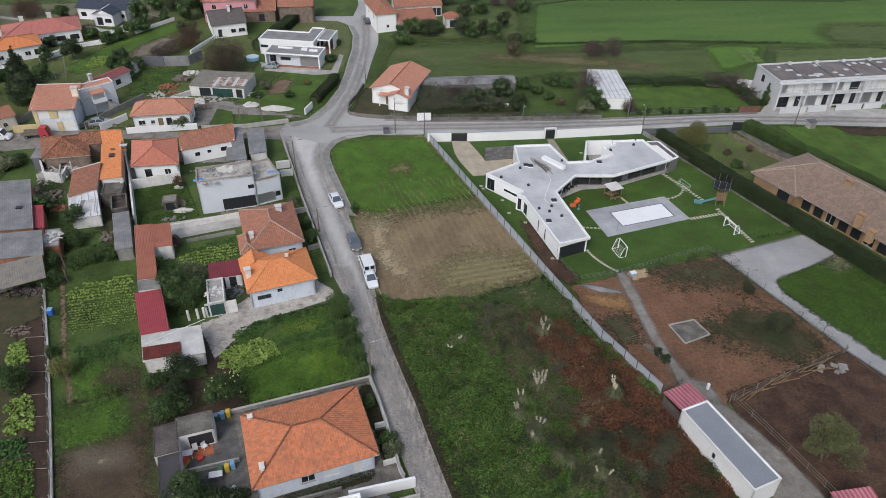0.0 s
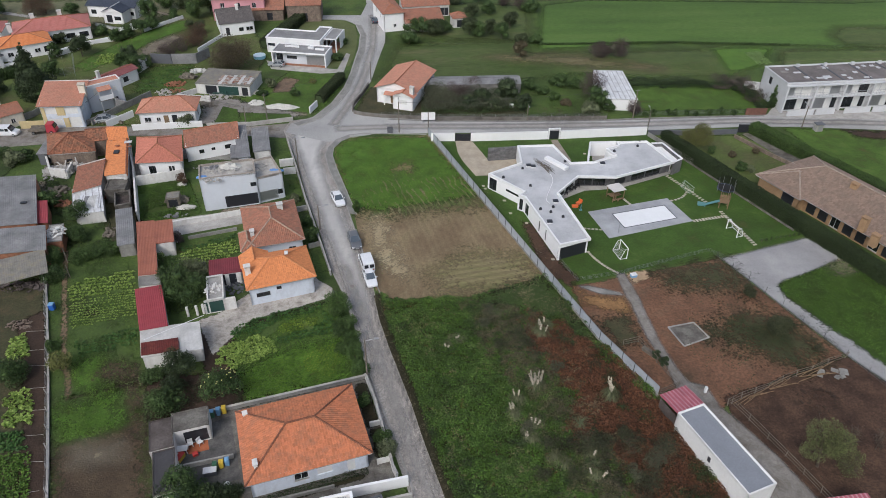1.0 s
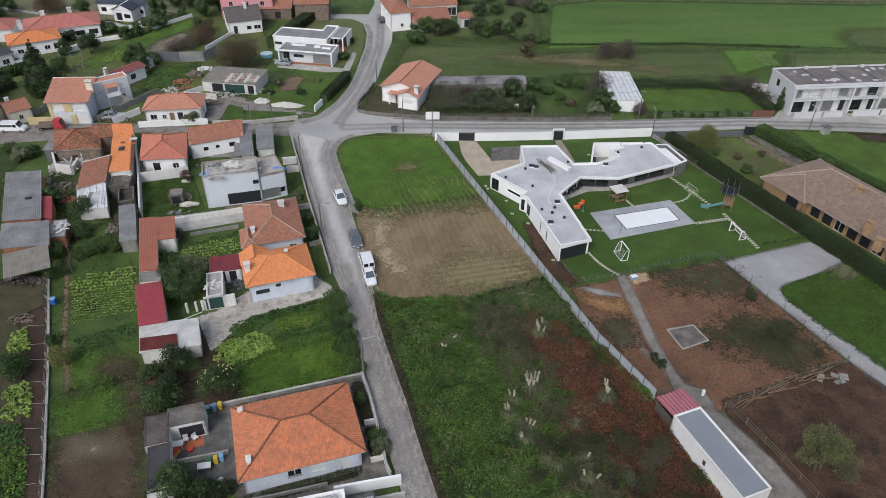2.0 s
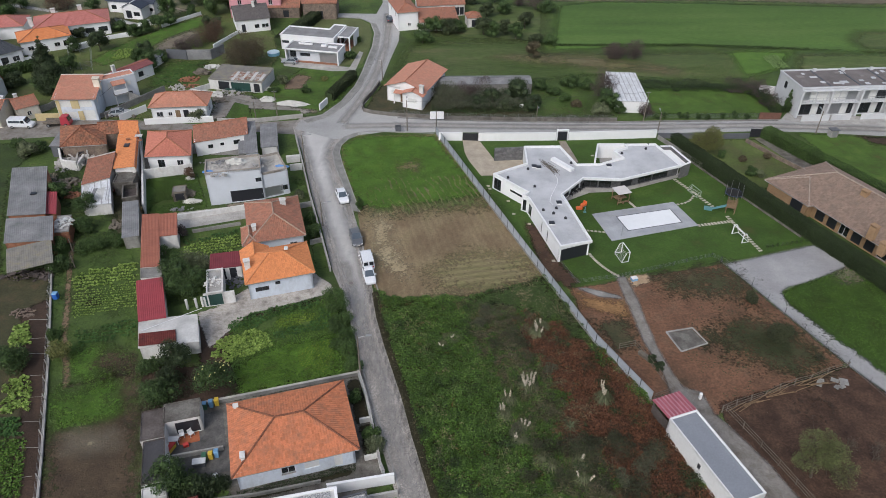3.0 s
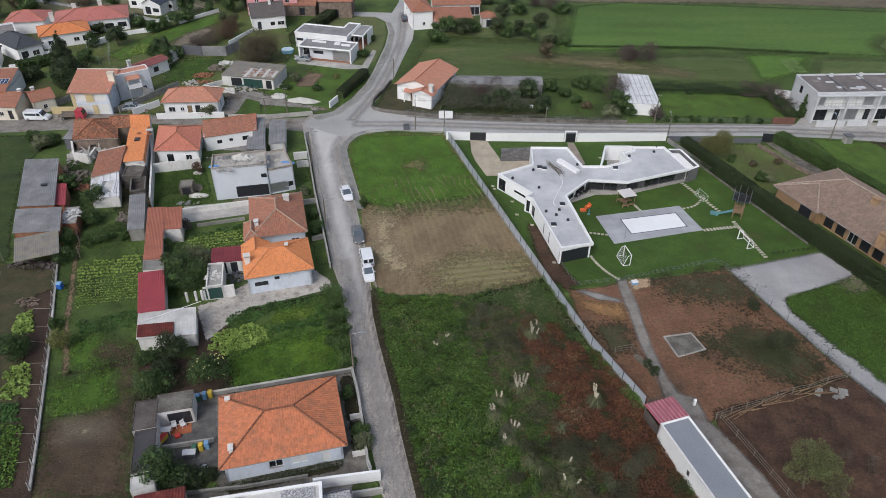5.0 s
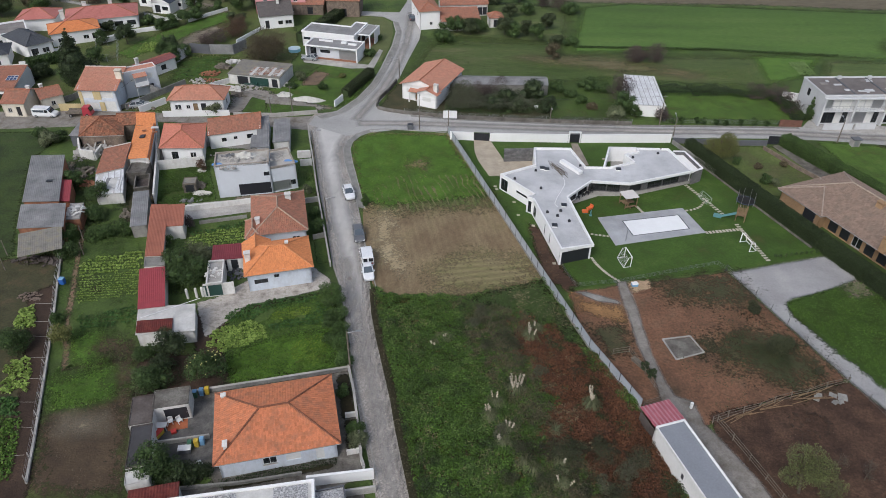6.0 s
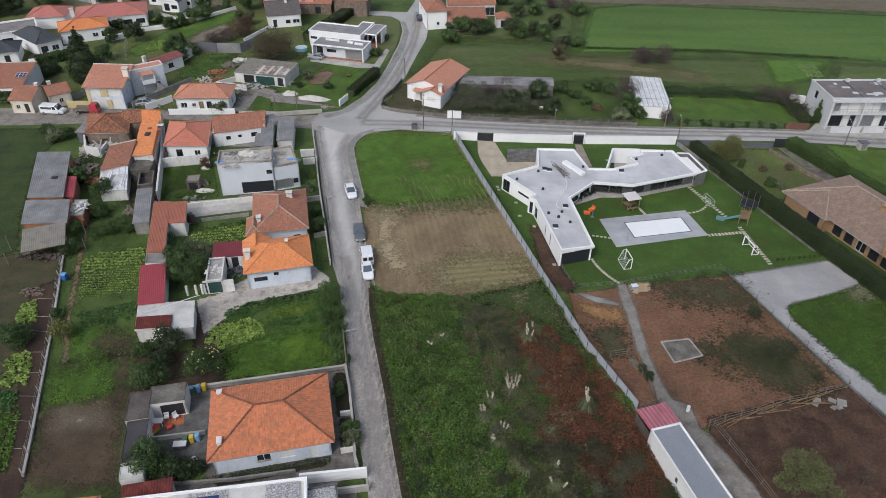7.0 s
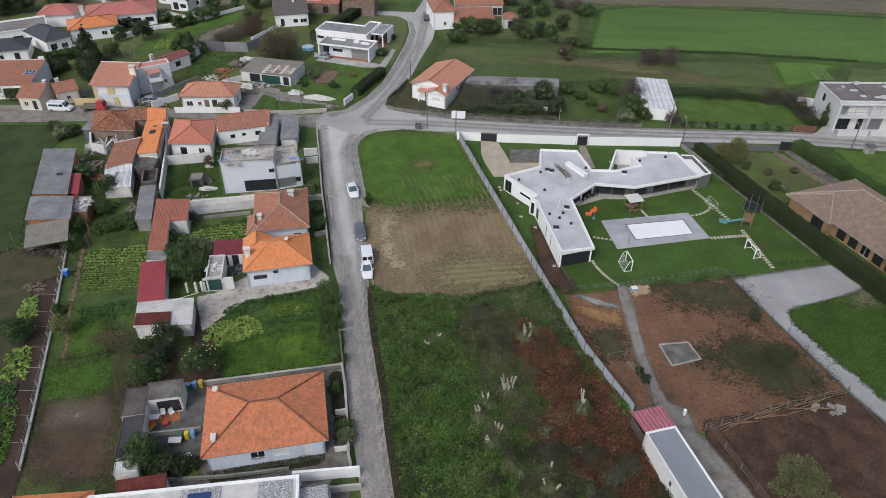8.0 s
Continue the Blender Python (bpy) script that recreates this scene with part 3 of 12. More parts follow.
# ---- parts of buildings ----
def wall(root, p, q, h, material, ops=(), t=0.25, z0=0.0, name="wall", frame=None):
    """A wall whose outer face runs from p to q with the outside on its right; ops: (middle as a share, sill, width, height, kind)."""
    p, q = Vector(p), Vector(q)
    L, u = (q - p).length, (q - p).normalized()
    n = Vector((u.y, -u.x))
    cut = []
    for c, sill, w, hh, kind in ops:
        a = min(max(c * L - w / 2, 0.15), L - w - 0.15)
        cut.append((a, a + w, sill, min(sill + hh, h - 0.1), kind))
    us = sorted({0.0, L, *(c[0] for c in cut), *(c[1] for c in cut)})
    zs = sorted({z0, h, *(c[2] for c in cut), *(c[3] for c in cut)})

    def at(a, z, back=0.0):
        w = p + u * a - n * back
        return (w.x, w.y, z)

    s = Shape()
    for a, b in zip(us, us[1:]):
        for z, y in zip(zs, zs[1:]):
            m, k = (a + b) / 2, (z + y) / 2
            if not any(c[0] < m < c[1] and c[2] < k < c[3] for c in cut):
                s.face(at(a, z), at(b, z), at(b, y), at(a, y))
                s.face(at(b, z, t), at(a, z, t), at(a, y, t), at(b, y, t))
    s.face(at(0, h), at(L, h), at(L, h, t), at(0, h, t))
    s.face(at(0, z0), at(0, h), at(0, h, t), at(0, z0, t))
    s.face(at(L, z0), at(L, z0, t), at(L, h, t), at(L, h))
    for a, b, z, y, kind in cut:
        s.face(at(a, z), at(a, y), at(a, y, t), at(a, z, t))
        s.face(at(b, z), at(b, z, t), at(b, y, t), at(b, y))
        s.face(at(a, z), at(a, z, t), at(b, z, t), at(b, z))
        s.face(at(a, y), at(b, y), at(b, y, t), at(a, y, t))
    ob = part(name, s, material, root)
    for a, b, z, y, kind in cut:
        opening(root, at, a, b, z, y, kind, frame)
    return ob


def opening(root, at, a, b, z, y, kind, frame=None):
    """A window, shutter, door or gate set back in its opening; dark panels also paint the shade of open bays."""
    d0, d1 = 0.1, 0.16
    if kind in ("win", "glass"):
        g = 0.06
        f = Shape()
        for x0, x1, z0, z1 in ((a, b, z, z + g), (a, b, y - g, y), (a, a + g, z + g, y - g), (b - g, b, z + g, y - g), ((a + b) / 2 - g / 2, (a + b) / 2 + g / 2, z + g, y - g)):
            f.hexa([at(x0, z0, d0), at(x1, z0, d0), at(x1, z0, d1), at(x0, z0, d1)], [at(x0, z1, d0), at(x1, z1, d0), at(x1, z1, d1), at(x0, z1, d1)])
        w = part("window", f, frame or (FRAME_W if kind == "win" else FRAME_D), root)
        pane = Shape()
        e0, e1 = d0 + 0.02, d0 + 0.03
        pane.hexa([at(a + g, z + g, e0), at(b - g, z + g, e0), at(b - g, z + g, e1), at(a + g, z + g, e1)], [at(a + g, y - g, e0), at(b - g, y - g, e0), at(b - g, y - g, e1), at(a + g, y - g, e1)])
        ob = part("pane", pane, GLASS, w)
        if kind == "win":
            sill = Shape().hexa([at(a - 0.06, z - 0.06, -0.06), at(b + 0.06, z - 0.06, -0.06), at(b + 0.06, z - 0.06, d0), at(a - 0.06, z - 0.06, d0)], [at(a - 0.06, z, -0.06), at(b + 0.06, z, -0.06), at(b + 0.06, z, d0), at(a - 0.06, z, d0)])
            part("sill", sill, PALE_CONCRETE, w)
        return
    material, name = {"shut": (SHUTTER, "shutter"), "door": (FRAME_D, "door"), "dark": (DARK, "door"), "green": (GREEN_DOOR, "garage_door"), "wood": (WOOD, "door"), "white": (SHUTTER, "garage_door"), "grey": (STEEL, "garage_door")}[kind]
    s = Shape()
    s.hexa([at(a, z, d0), at(b, z, d0), at(b, z, d1), at(a, z, d1)], [at(a, y, d0), at(b, y, d0), at(b, y, d1), at(a, y, d1)])
    dr = part(name, s, material, root)
    if name == "door":
        part("handle", Shape().hexa([at(b - 0.2, z + 1.0, d0 - 0.05), at(b - 0.08, z + 1.0, d0 - 0.05), at(b - 0.08, z + 1.0, d0 - 0.001), at(b - 0.2, z + 1.0, d0 - 0.001)], [at(b - 0.2, z + 1.04, d0 - 0.05), at(b - 0.08, z + 1.04, d0 - 0.05), at(b - 0.08, z + 1.04, d0 - 0.001), at(b - 0.2, z + 1.04, d0 - 0.001)]), STEEL, dr)


def slope(s, a, b, c, d, course=0.4, roll=0.28, proud=0.05, amp=0.035):
    """Tiles on the roof face with eave a-b and top d-c: stepped courses, each with its row of rolls."""
    a, b, c, d = (Vector(p) for p in (a, b, c, d))
    nrm = (b - a).cross(d - a)
    if nrm.length < 1e-6:
        nrm = (b - a).cross(c - a)
    nrm.normalize()
    along = (b - a).normalized()
    length = (((c + d) / 2) - ((a + b) / 2)).length
    rows = max(1, round(length / course)) if course else 1
    w0 = (b - a).length
    half = roll / 2 if roll else w0
    for k in range(rows):
        l0, l1, r0, r1 = a.lerp(d, k / rows), a.lerp(d, (k + 1) / rows), b.lerp(c, k / rows), b.lerp(c, (k + 1) / rows)
        (ul0, ur0), (ul1, ur1) = [sorted(((p - a).dot(along), (q - a).dot(along))) for p, q in ((l0, r0), (l1, r1))]
        marks = [(ul0, 0.0)] + [(m * half, amp if m % 2 else 0.0) for m in range(math.floor(ul0 / half) + 1, math.ceil(ur0 / half))] + [(ur0, 0.0)]
        low, high = [], []
        for u, lift in marks:
            t0 = (u - ul0) / max(1e-6, ur0 - ul0)
            v = min(max(u, ul1), ur1)
            t1 = (v - ul1) / (ur1 - ul1) if ur1 - ul1 > 1e-6 else 0.0
            low.append(l0.lerp(r0, t0) + nrm * (proud + lift))
            high.append(l1.lerp(r1, t1) + nrm * lift)
        v0, v1 = (k + 0.02) * course, (k + 0.98) * course
        for (u0, _), (u1, _), p, q, q2, p2 in zip(marks, marks[1:], low, low[1:], high[1:], high):
            if (p2 - q2).length < 1e-4:
                s.face(p, q, q2, uv=[(u0 + 0.004, v0), (u1 - 0.004, v0), (u1 - 0.004, v1)])
            else:
                s.face(p, q, q2, p2, uv=[(u0 + 0.004, v0), (u1 - 0.004, v0), (u1 - 0.004, v1), (u0 + 0.004, v1)])
        s.face(l0, r0, low[-1], low[0], uv=[(0, k * course), (w0, k * course), (w0, k * course + 0.01), (0, k * course + 0.01)])


def caps(root, lines, material, r=0.13):
    """Rounded caps along ridges and hips, laid end to end."""
    s = Shape()
    for p, q in lines:
        p, q = Vector(p) + Vector((0, 0, 0.05)), Vector(q) + Vector((0, 0, 0.05))
        n = max(1, round((q - p).length / 0.45))
        for k in range(n):
            s.tube(p.lerp(q, k / n), p.lerp(q, (k + 1) / n), r, r * 0.82, 6)
    return part("ridge_cap", s, material, root)


def hip_roof(root, w, d, z, rise, material, cap, roll=0.28, ridge=None, course=0.4, amp=0.04, proud=0.05):
    x, y = w / 2, d / 2
    A, B, C, D = (-x, -y, z), (x, -y, z), (x, y, z), (-x, y, z)
    if w >= d:
        k = (w - d) / 2 if ridge is None else ridge / 2
        P, Q = (-k, 0, z + rise), (k, 0, z + rise)
        faces = [(A, B, Q, P), (C, D, P, Q), (B, C, Q, Q), (D, A, P, P)]
        lines = [(A, P), (D, P), (B, Q), (C, Q), (P, Q)]
    else:
        k = (d - w) / 2 if ridge is None else ridge / 2
        P, Q = (0, -k, z + rise), (0, k, z + rise)
        faces = [(A, B, P, P), (B, C, Q, P), (C, D, Q, Q), (D, A, P, Q)]
        lines = [(A, P), (B, P), (C, Q), (D, Q), (P, Q)]
    s = Shape()
    for f in faces:
        slope(s, *f, roll=roll, course=course, amp=amp, proud=proud)
    s.face(A, D, C, B)
    part("roof", s, material, root)
    caps(root, lines, cap)
    part("fascia", Shape().box(-x + 0.03, -y + 0.03, z - 0.16, x - 0.03, y - 0.03, z - 0.004), PALE_CONCRETE, root)


def gable_roof(root, w, d, z, rise, material, cap, along="x", roll=0.28, walls=None, over=0.35, split=0.5, course=0.4):
    """A ridge along x or y; split: the ridge's place across the span."""
    x, y = w / 2, d / 2
    s = Shape()
    if along == "x":
        r = -y + d * split
        P, Q = (-x, r, z + rise), (x, r, z + rise)
        slope(s, (-x, -y, z), (x, -y, z), Q, P, roll=roll, course=course, amp=0.022, proud=0.035)
        slope(s, (x, y, z), (-x, y, z), P, Q, roll=roll, course=course, amp=0.022, proud=0.035)
        s.face((-x, -y, z - 0.02), (-x, r, z + rise - 0.02), (x, r, z + rise - 0.02), (x, -y, z - 0.02))
        s.face((-x, y, z - 0.02), (x, y, z - 0.02), (x, r, z + rise - 0.02), (-x, r, z + rise - 0.02))
        ends = [[(-x + over, -y + over), (-x + over, r), (-x + over, y - over)], [(x - over, -y + over), (x - over, r), (x - over, y - over)]]
    else:
        r = -x + w * split
        P, Q = (r, -y, z + rise), (r, y, z + rise)
        slope(s, (x, -y, z), (x, y, z), Q, P, roll=roll, course=course, amp=0.022, proud=0.035)
        slope(s, (-x, y, z), (-x, -y, z), P, Q, roll=roll, course=course, amp=0.022, proud=0.035)
        s.face((x, -y, z - 0.02), (r, -y, z + rise - 0.02), (r, y, z + rise - 0.02), (x, y, z - 0.02))
        s.face((-x, -y, z - 0.02), (-x, y, z - 0.02), (r, y, z + rise - 0.02), (r, -y, z + rise - 0.02))
        ends = [[(-x + over, -y + over), (r, -y + over), (x - over, -y + over)], [(-x + over, y - over), (r, y - over), (x - over, y - over)]]
    part("roof", s, material, root)
    caps(root, [(P, Q)], cap)
    if walls:
        for (ax, ay), (mx, my), (bx, by) in ends:
            g = Shape()
            low = z - 0.02 + rise * over / ((d if along == "x" else w) * 0.5)
            t = (0.2 if ax < 0 else -0.2, 0) if along == "x" else (0, 0.2 if ay < 0 else -0.2)
            tri = [(ax, ay, z - 0.3), (bx, by, z - 0.3), (bx, by, low), (mx, my, z + rise - 0.06), (ax, ay, low)]
            tri2 = [(px + t[0], py + t[1], pz) for px, py, pz in tri]
            g.hexa(tri, tri2)
            part("gable", g, walls, root)


def chimney(root, x, y, z0, z1, w=0.7, d=0.6, material=None):
    material = material or OLD_WHITE
    c = part("chimney", Shape().box(x - w / 2, y - d / 2, z0, x + w / 2, y + d / 2, z1), material, root)
    s = Shape()
    for sx in (-1, 1):
        for sy in (-1, 1):
            s.box(x + sx * (w / 2 - 0.06) - 0.05, y + sy * (d / 2 - 0.06) - 0.05, z1, x + sx * (w / 2 - 0.06) + 0.05, y + sy * (d / 2 - 0.06) + 0.05, z1 + 0.2)
    s.box(x - w / 2 - 0.08, y - d / 2 - 0.08, z1 + 0.2, x + w / 2 + 0.08, y + d / 2 + 0.08, z1 + 0.3)
    part("chimney_cap", s, material, c)


def shear(root, k):
    """Leans a plan out of square: depth carries it sideways by the share k."""
    if k:
        for ob in root.children_recursive:
            for v in ob.data.vertices:
                v.co.x += k * v.co.y
    return root


def rect(w, d, o=0.0):
    return [(-w / 2 + o, -d / 2 + o), (w / 2 - o, -d / 2 + o), (w / 2 - o, d / 2 - o), (-w / 2 + o, d / 2 - o)]


def shell(root, pts, h, material, ops={}, t=0.25, z0=0.0):
    for i, p in enumerate(pts):
        wall(root, p, pts[(i + 1) % len(pts)], h, material, ops.get(i, ()), t, z0)


def house(label, x, y, w, d, rz, h, roof, wallm, roofm, cap=None, rise=1.8, over=0.45, ops={}, chimneys=(), roll=0.28, ridge=None, split=0.5, name="house", group="", z=0.0, course=0.4, skew=0.0, amp=0.04):
    """ops by side: 0 front, 1 right, 2 back, 3 left."""
    root = tagged(place(name, x, y, z, rz), label, name.replace("_", " "), group)
    cap = cap or CAP
    shell(root, rect(w, d, over), h, wallm, ops)
    part("floor_slab", Shape().prism(rect(w, d, over + 0.25), 0.0, 0.1), CONCRETE, root)
    if roof == "hip":
        hip_roof(root, w, d, h, rise, roofm, cap, roll, ridge, course, amp, amp + 0.02)
    elif roof in ("x", "y"):
        gable_roof(root, w, d, h, rise, roofm, cap, roof, roll, wallm, over, split, course)
    for cx, cy, top, *size in chimneys:
        chimney(root, cx, cy, h - 0.1, top, *size)
    return shear(root, skew)


def flat_roof(root, pts, h, material, coping, drop=0.35, lip=0.28, edge=0.0):
    """A membrane below a parapet with its coping."""
    inner = offset(pts, lip)
    part("roof", Shape().prism(offset(pts, 0.12), h - drop - 0.2, h - drop), material, root)
    s = Shape()
    out = offset(pts, -edge)
    for i in range(len(pts)):
        j = (i + 1) % len(pts)
        a, b, c, d = out[i], out[j], inner[j], inner[i]
        s.hexa([(*p, h - drop - 0.06) for p in (a, b, c, d)], [(*p, h + 0.05) for p in (a, b, c, d)])
    part("parapet", s, coping, root)


def sheet_shed(label, x, y, w, d, rz, hf, hb, wallm, roofm, over=0.15, ops={}, roll=0.3, name="shed", amp=0.04, walls=True, thick=0.05, skew=0.0):
    """A box with one sloping sheet roof: hf high in front, hb behind."""
    root = tagged(place(name, x, y, 0, rz), label, name.replace("_", " "))
    r = rect(w, d, over)
    low = min(hf, hb) - 0.12
    if walls:
        for i, p in enumerate(r):
            wall(root, p, r[(i + 1) % 4], low, wallm, ops.get(i, ()), 0.18)
        s = Shape()
        zs = [hf, hf, hb, hb]
        for i in range(4):
            j = (i + 1) % 4
            if max(zs[i], zs[j]) - low > 0.16:
                p, q = Vector(r[i]), Vector(r[j])
                u = (q - p).normalized()
                n = Vector((-u.y, u.x)) * 0.18
                s.hexa([(*p, low), (*q, low), (*(q + n), low), (*(p + n), low)], [(*p, zs[i] - 0.1), (*q, zs[j] - 0.1), (*(q + n), zs[j] - 0.1), (*(p + n), zs[i] - 0.1)])
        if s.v:
            part("upper_wall", s, wallm, root)
    s = Shape()
    A, B, C, D = (-w / 2, -d / 2, hf), (w / 2, -d / 2, hf), (w / 2, d / 2, hb), (-w / 2, d / 2, hb)
    slope(s, A, B, C, D, course=(d / max(1, round(d / 1.6))), roll=roll, proud=0.025, amp=amp)
    s.hexa([Vector(p) - Vector((0, 0, thick)) for p in (A, B, C, D)], [Vector(p) - Vector((0, 0, 0.004)) for p in (A, B, C, D)])
    part("roof", s, roofm, root)
    return shear(root, skew)


def garden_wall(name, label, pts, h, t, material, closed=False, cap=None, category="wall"):
    """A free-standing wall along a line, mitred at its bends."""
    root = tagged(new(name), label, category)
    n = len(pts)
    for i in range(n - 1):
        p, q = Vector(pts[i]), Vector(pts[i + 1])
        u = (q - p).normalized()
        v = Vector((-u.y, u.x)) * t / 2
        a = [p - v, q - v, q + v, p + v]
        part("wall_length", Shape().prism(a, 0.0, h + 0.002 * (i % 2)), material, root)
        if cap:
            v = v * 1.35
            a = [p - v, q - v, q + v, p + v]
            part("coping", Shape().prism(a, h + 0.004, h + 0.07 + 0.002 * (i % 2)), cap, root)
    return root


# ---- plants ----
def leaf_quads(c, size, rng, flat=0.0, long=1.5, normal=None):
    """Small leaves about the places c, each a bent diamond."""
    n = len(c)
    a = rng.normal(size=(n, 3))
    a[:, 2] *= 1 - flat
    a /= np.linalg.norm(a, axis=1, keepdims=True)
    b = np.cross(a, rng.normal(size=(n, 3)) if normal is None else normal)
    b /= np.linalg.norm(b, axis=1, keepdims=True) + 1e-9
    s = size * rng.uniform(0.6, 1.3, size=(n, 1))
    m = np.cross(a, b) * s * 0.18
    v = np.stack([c - a * s * long / 2, c + b * s / 2 + m, c + a * s * long / 2, c - b * s / 2 + m], 1)
    return v.reshape(-1, 3)


def leaf_mesh(name, verts, material, parent=None):
    me = bpy.data.meshes.new(name)
    n = len(verts) // 4
    me.vertices.add(n * 4)
    me.vertices.foreach_set("co", np.asarray(verts, dtype=np.float32).ravel())
    me.loops.add(n * 4)
    me.loops.foreach_set("vertex_index", np.arange(n * 4, dtype=np.int32))
    me.polygons.add(n)
    me.polygons.foreach_set("loop_start", np.arange(0, n * 4, 4, dtype=np.int32))
    me.update(calc_edges=True)
    me.validate()
    me.materials.append(material)
    ob = new(name, me)
    ob.parent = parent
    return ob


TREES = [0]


def lump(c, q, rng, m=7, k=5):
    """The close inner twigs and leaves of one clump, as an uneven closed form."""
    a, b = np.arange(m + 1) * math.tau / m, np.linspace(-1.35, 1.35, k)
    f = q * rng.uniform(0.8, 1.1, size=(k, m + 1, 1))
    f[:, -1] = f[:, 0]
    g = c + f * np.stack([np.cos(b)[:, None] * np.cos(a)[None], np.cos(b)[:, None] * np.sin(a)[None], np.repeat(0.85 * np.sin(b)[:, None], m + 1, 1)], -1)
    g[..., 2] = np.maximum(g[..., 2], 0.03)
    return np.stack([g[:-1, :-1], g[:-1, 1:], g[1:, 1:], g[1:, :-1]], 2).reshape(-1, 3)




def tree(label, x, y, h, r, material, n=1500, leaf=0.28, trunk=0.25, shape="round", name="tree", category="tree", group="", low=0.2, bare=0.0, core=0.4):
    """A tapered trunk with limbs and a crown of many small leaves in clumps."""
    TREES[0] += 1
    if len(label.split()) < 4:
        label += " on grassy ground"
    rng = np.random.default_rng(100 + TREES[0])
    root = tagged(place(name, x, y, 0, rng.uniform(0, 360)), label, category, group)
    z0, s = h * low, Shape()
    top = Vector((rng.normal() * 0.1 * r, rng.normal() * 0.1 * r, h * 0.8))
    s.tube((0, 0, -0.1), top * 0.5, trunk * 0.6, trunk * 0.4, 7)
    s.tube(top * 0.5, top, trunk * 0.4, trunk * 0.12, 6)
    k = int(rng.integers(7, 11)) + int(r)
    cs, rs = [], []
    for i in range(k):
        if shape == "cone":
            f = (i + 0.5) / k
            ang = rng.uniform(0, math.tau)
            rr = r * (1 - f) * rng.uniform(0.25, 0.6)
            c = np.array([math.cos(ang) * rr, math.sin(ang) * rr, z0 + (h - z0) * f])
            q = max(0.25, r * (1 - f) * 0.75 + 0.15)
        else:
            ang, f = i * 2.4 + rng.uniform(-0.4, 0.4), rng.uniform(0.08, 0.92)
            rr = r * math.sin(math.pi * min(max(f * 0.85 + 0.1, 0), 1)) * rng.uniform(0.35, 0.72)
            c = np.array([math.cos(ang) * rr, math.sin(ang) * rr, z0 + (h - z0) * (0.12 + 0.76 * f)])
            q = r * rng.uniform(0.34, 0.52)
        cs.append(c)
        rs.append(q)
        s.tube(top * min(0.9, max(0.25, c[2] / h * 0.7)), c, trunk * 0.22, trunk * 0.06, 5)
        if bare:
            for _ in range(int(14 * bare)):
                e = c + rng.normal(size=3) * q * 0.6
                s.tube(c + (e - c) * 0.05, e, trunk * 0.08, trunk * 0.03, 3)
    part("trunk", s, BARK, root)
    per = rng.multinomial(n, np.array(rs) ** 2 / np.sum(np.array(rs) ** 2))
    pts = []
    for c, q, m in zip(cs, rs, per):
        d = rng.normal(size=(m, 3))
        d /= np.linalg.norm(d, axis=1, keepdims=True)
        pts.append(c + d * q * rng.uniform(0.62, 1.06, size=(m, 1)) * np.array([1, 1, 0.85]))
    pts = np.concatenate(pts)
    pts[:, 2] = np.maximum(pts[:, 2], 0.05)
    quads = leaf_quads(pts, leaf, rng, long=1.3)
    if not bare:
        quads = np.concatenate([quads] + [lump(c, q * core, rng) for c, q in zip(cs, rs)])
    leaf_mesh("crown", quads, material, root)
    return root


def scatter(pts, per_m2, rng, keep=None):
    """Random places inside an outline."""
    p = np.array(pts)
    lo, hi = p.min(0), p.max(0)
    n = int((hi - lo).prod() * per_m2)
    q = rng.uniform(lo, hi, size=(n, 2))
    out = np.array([inside(a, b, pts) for a, b in q], dtype=bool) if n else np.zeros(0, bool)
    q = q[out]
    if keep:
        q = q[[keep(a, b) for a, b in q]]
    return q


def wild(name, label, pts, per_m2, leaf, height, material, seed, keep=None, category="vegetation", clump=1.0, long=1.5, flat=0.3):
    """Growth that nobody could count, over an outline."""
    rng = np.random.default_rng(seed)
    q = scatter(ccw(pts), per_m2, rng, keep)
    z = np.array([0.35 + 0.65 * abs(noise.noise((a * 0.45 * clump, b * 0.45 * clump, seed * 0.7))) * 1.8 for a, b in q]) if len(q) else np.zeros(0)
    z = height * z * rng.uniform(0.25, 1.0, size=len(q))
    c = np.column_stack([q, np.maximum(z, 0.04)])
    ob = leaf_mesh(name, leaf_quads(c, leaf, rng, flat=flat, long=long), material)
    return tagged(ob, label, category, kind="stuff")


def within(q, pts):
    """Which of many places lie inside an outline."""
    hit = np.zeros(len(q), bool)
    for (x0, y0), (x1, y1) in zip(pts, pts[1:] + pts[:1]):
        if y0 != y1:
            hit ^= ((y0 > q[:, 1]) != (y1 > q[:, 1])) & (q[:, 0] < (x1 - x0) * (q[:, 1] - y0) / (y1 - y0) + x0)
    return hit


def depth_in(q, pts):
    """How far inside an outline each of many places lies; outside it is negative."""
    best = np.full(len(q), 1e9)
    for a, b in zip(pts, pts[1:] + pts[:1]):
        a, d = np.array(a), np.array(b) - np.array(a)
        t = np.clip(((q - a) @ d) / (d @ d + 1e-9), 0, 1)
        best = np.minimum(best, np.linalg.norm(q - a - t[:, None] * d, axis=1))
    return np.where(within(q, pts), best, -best)


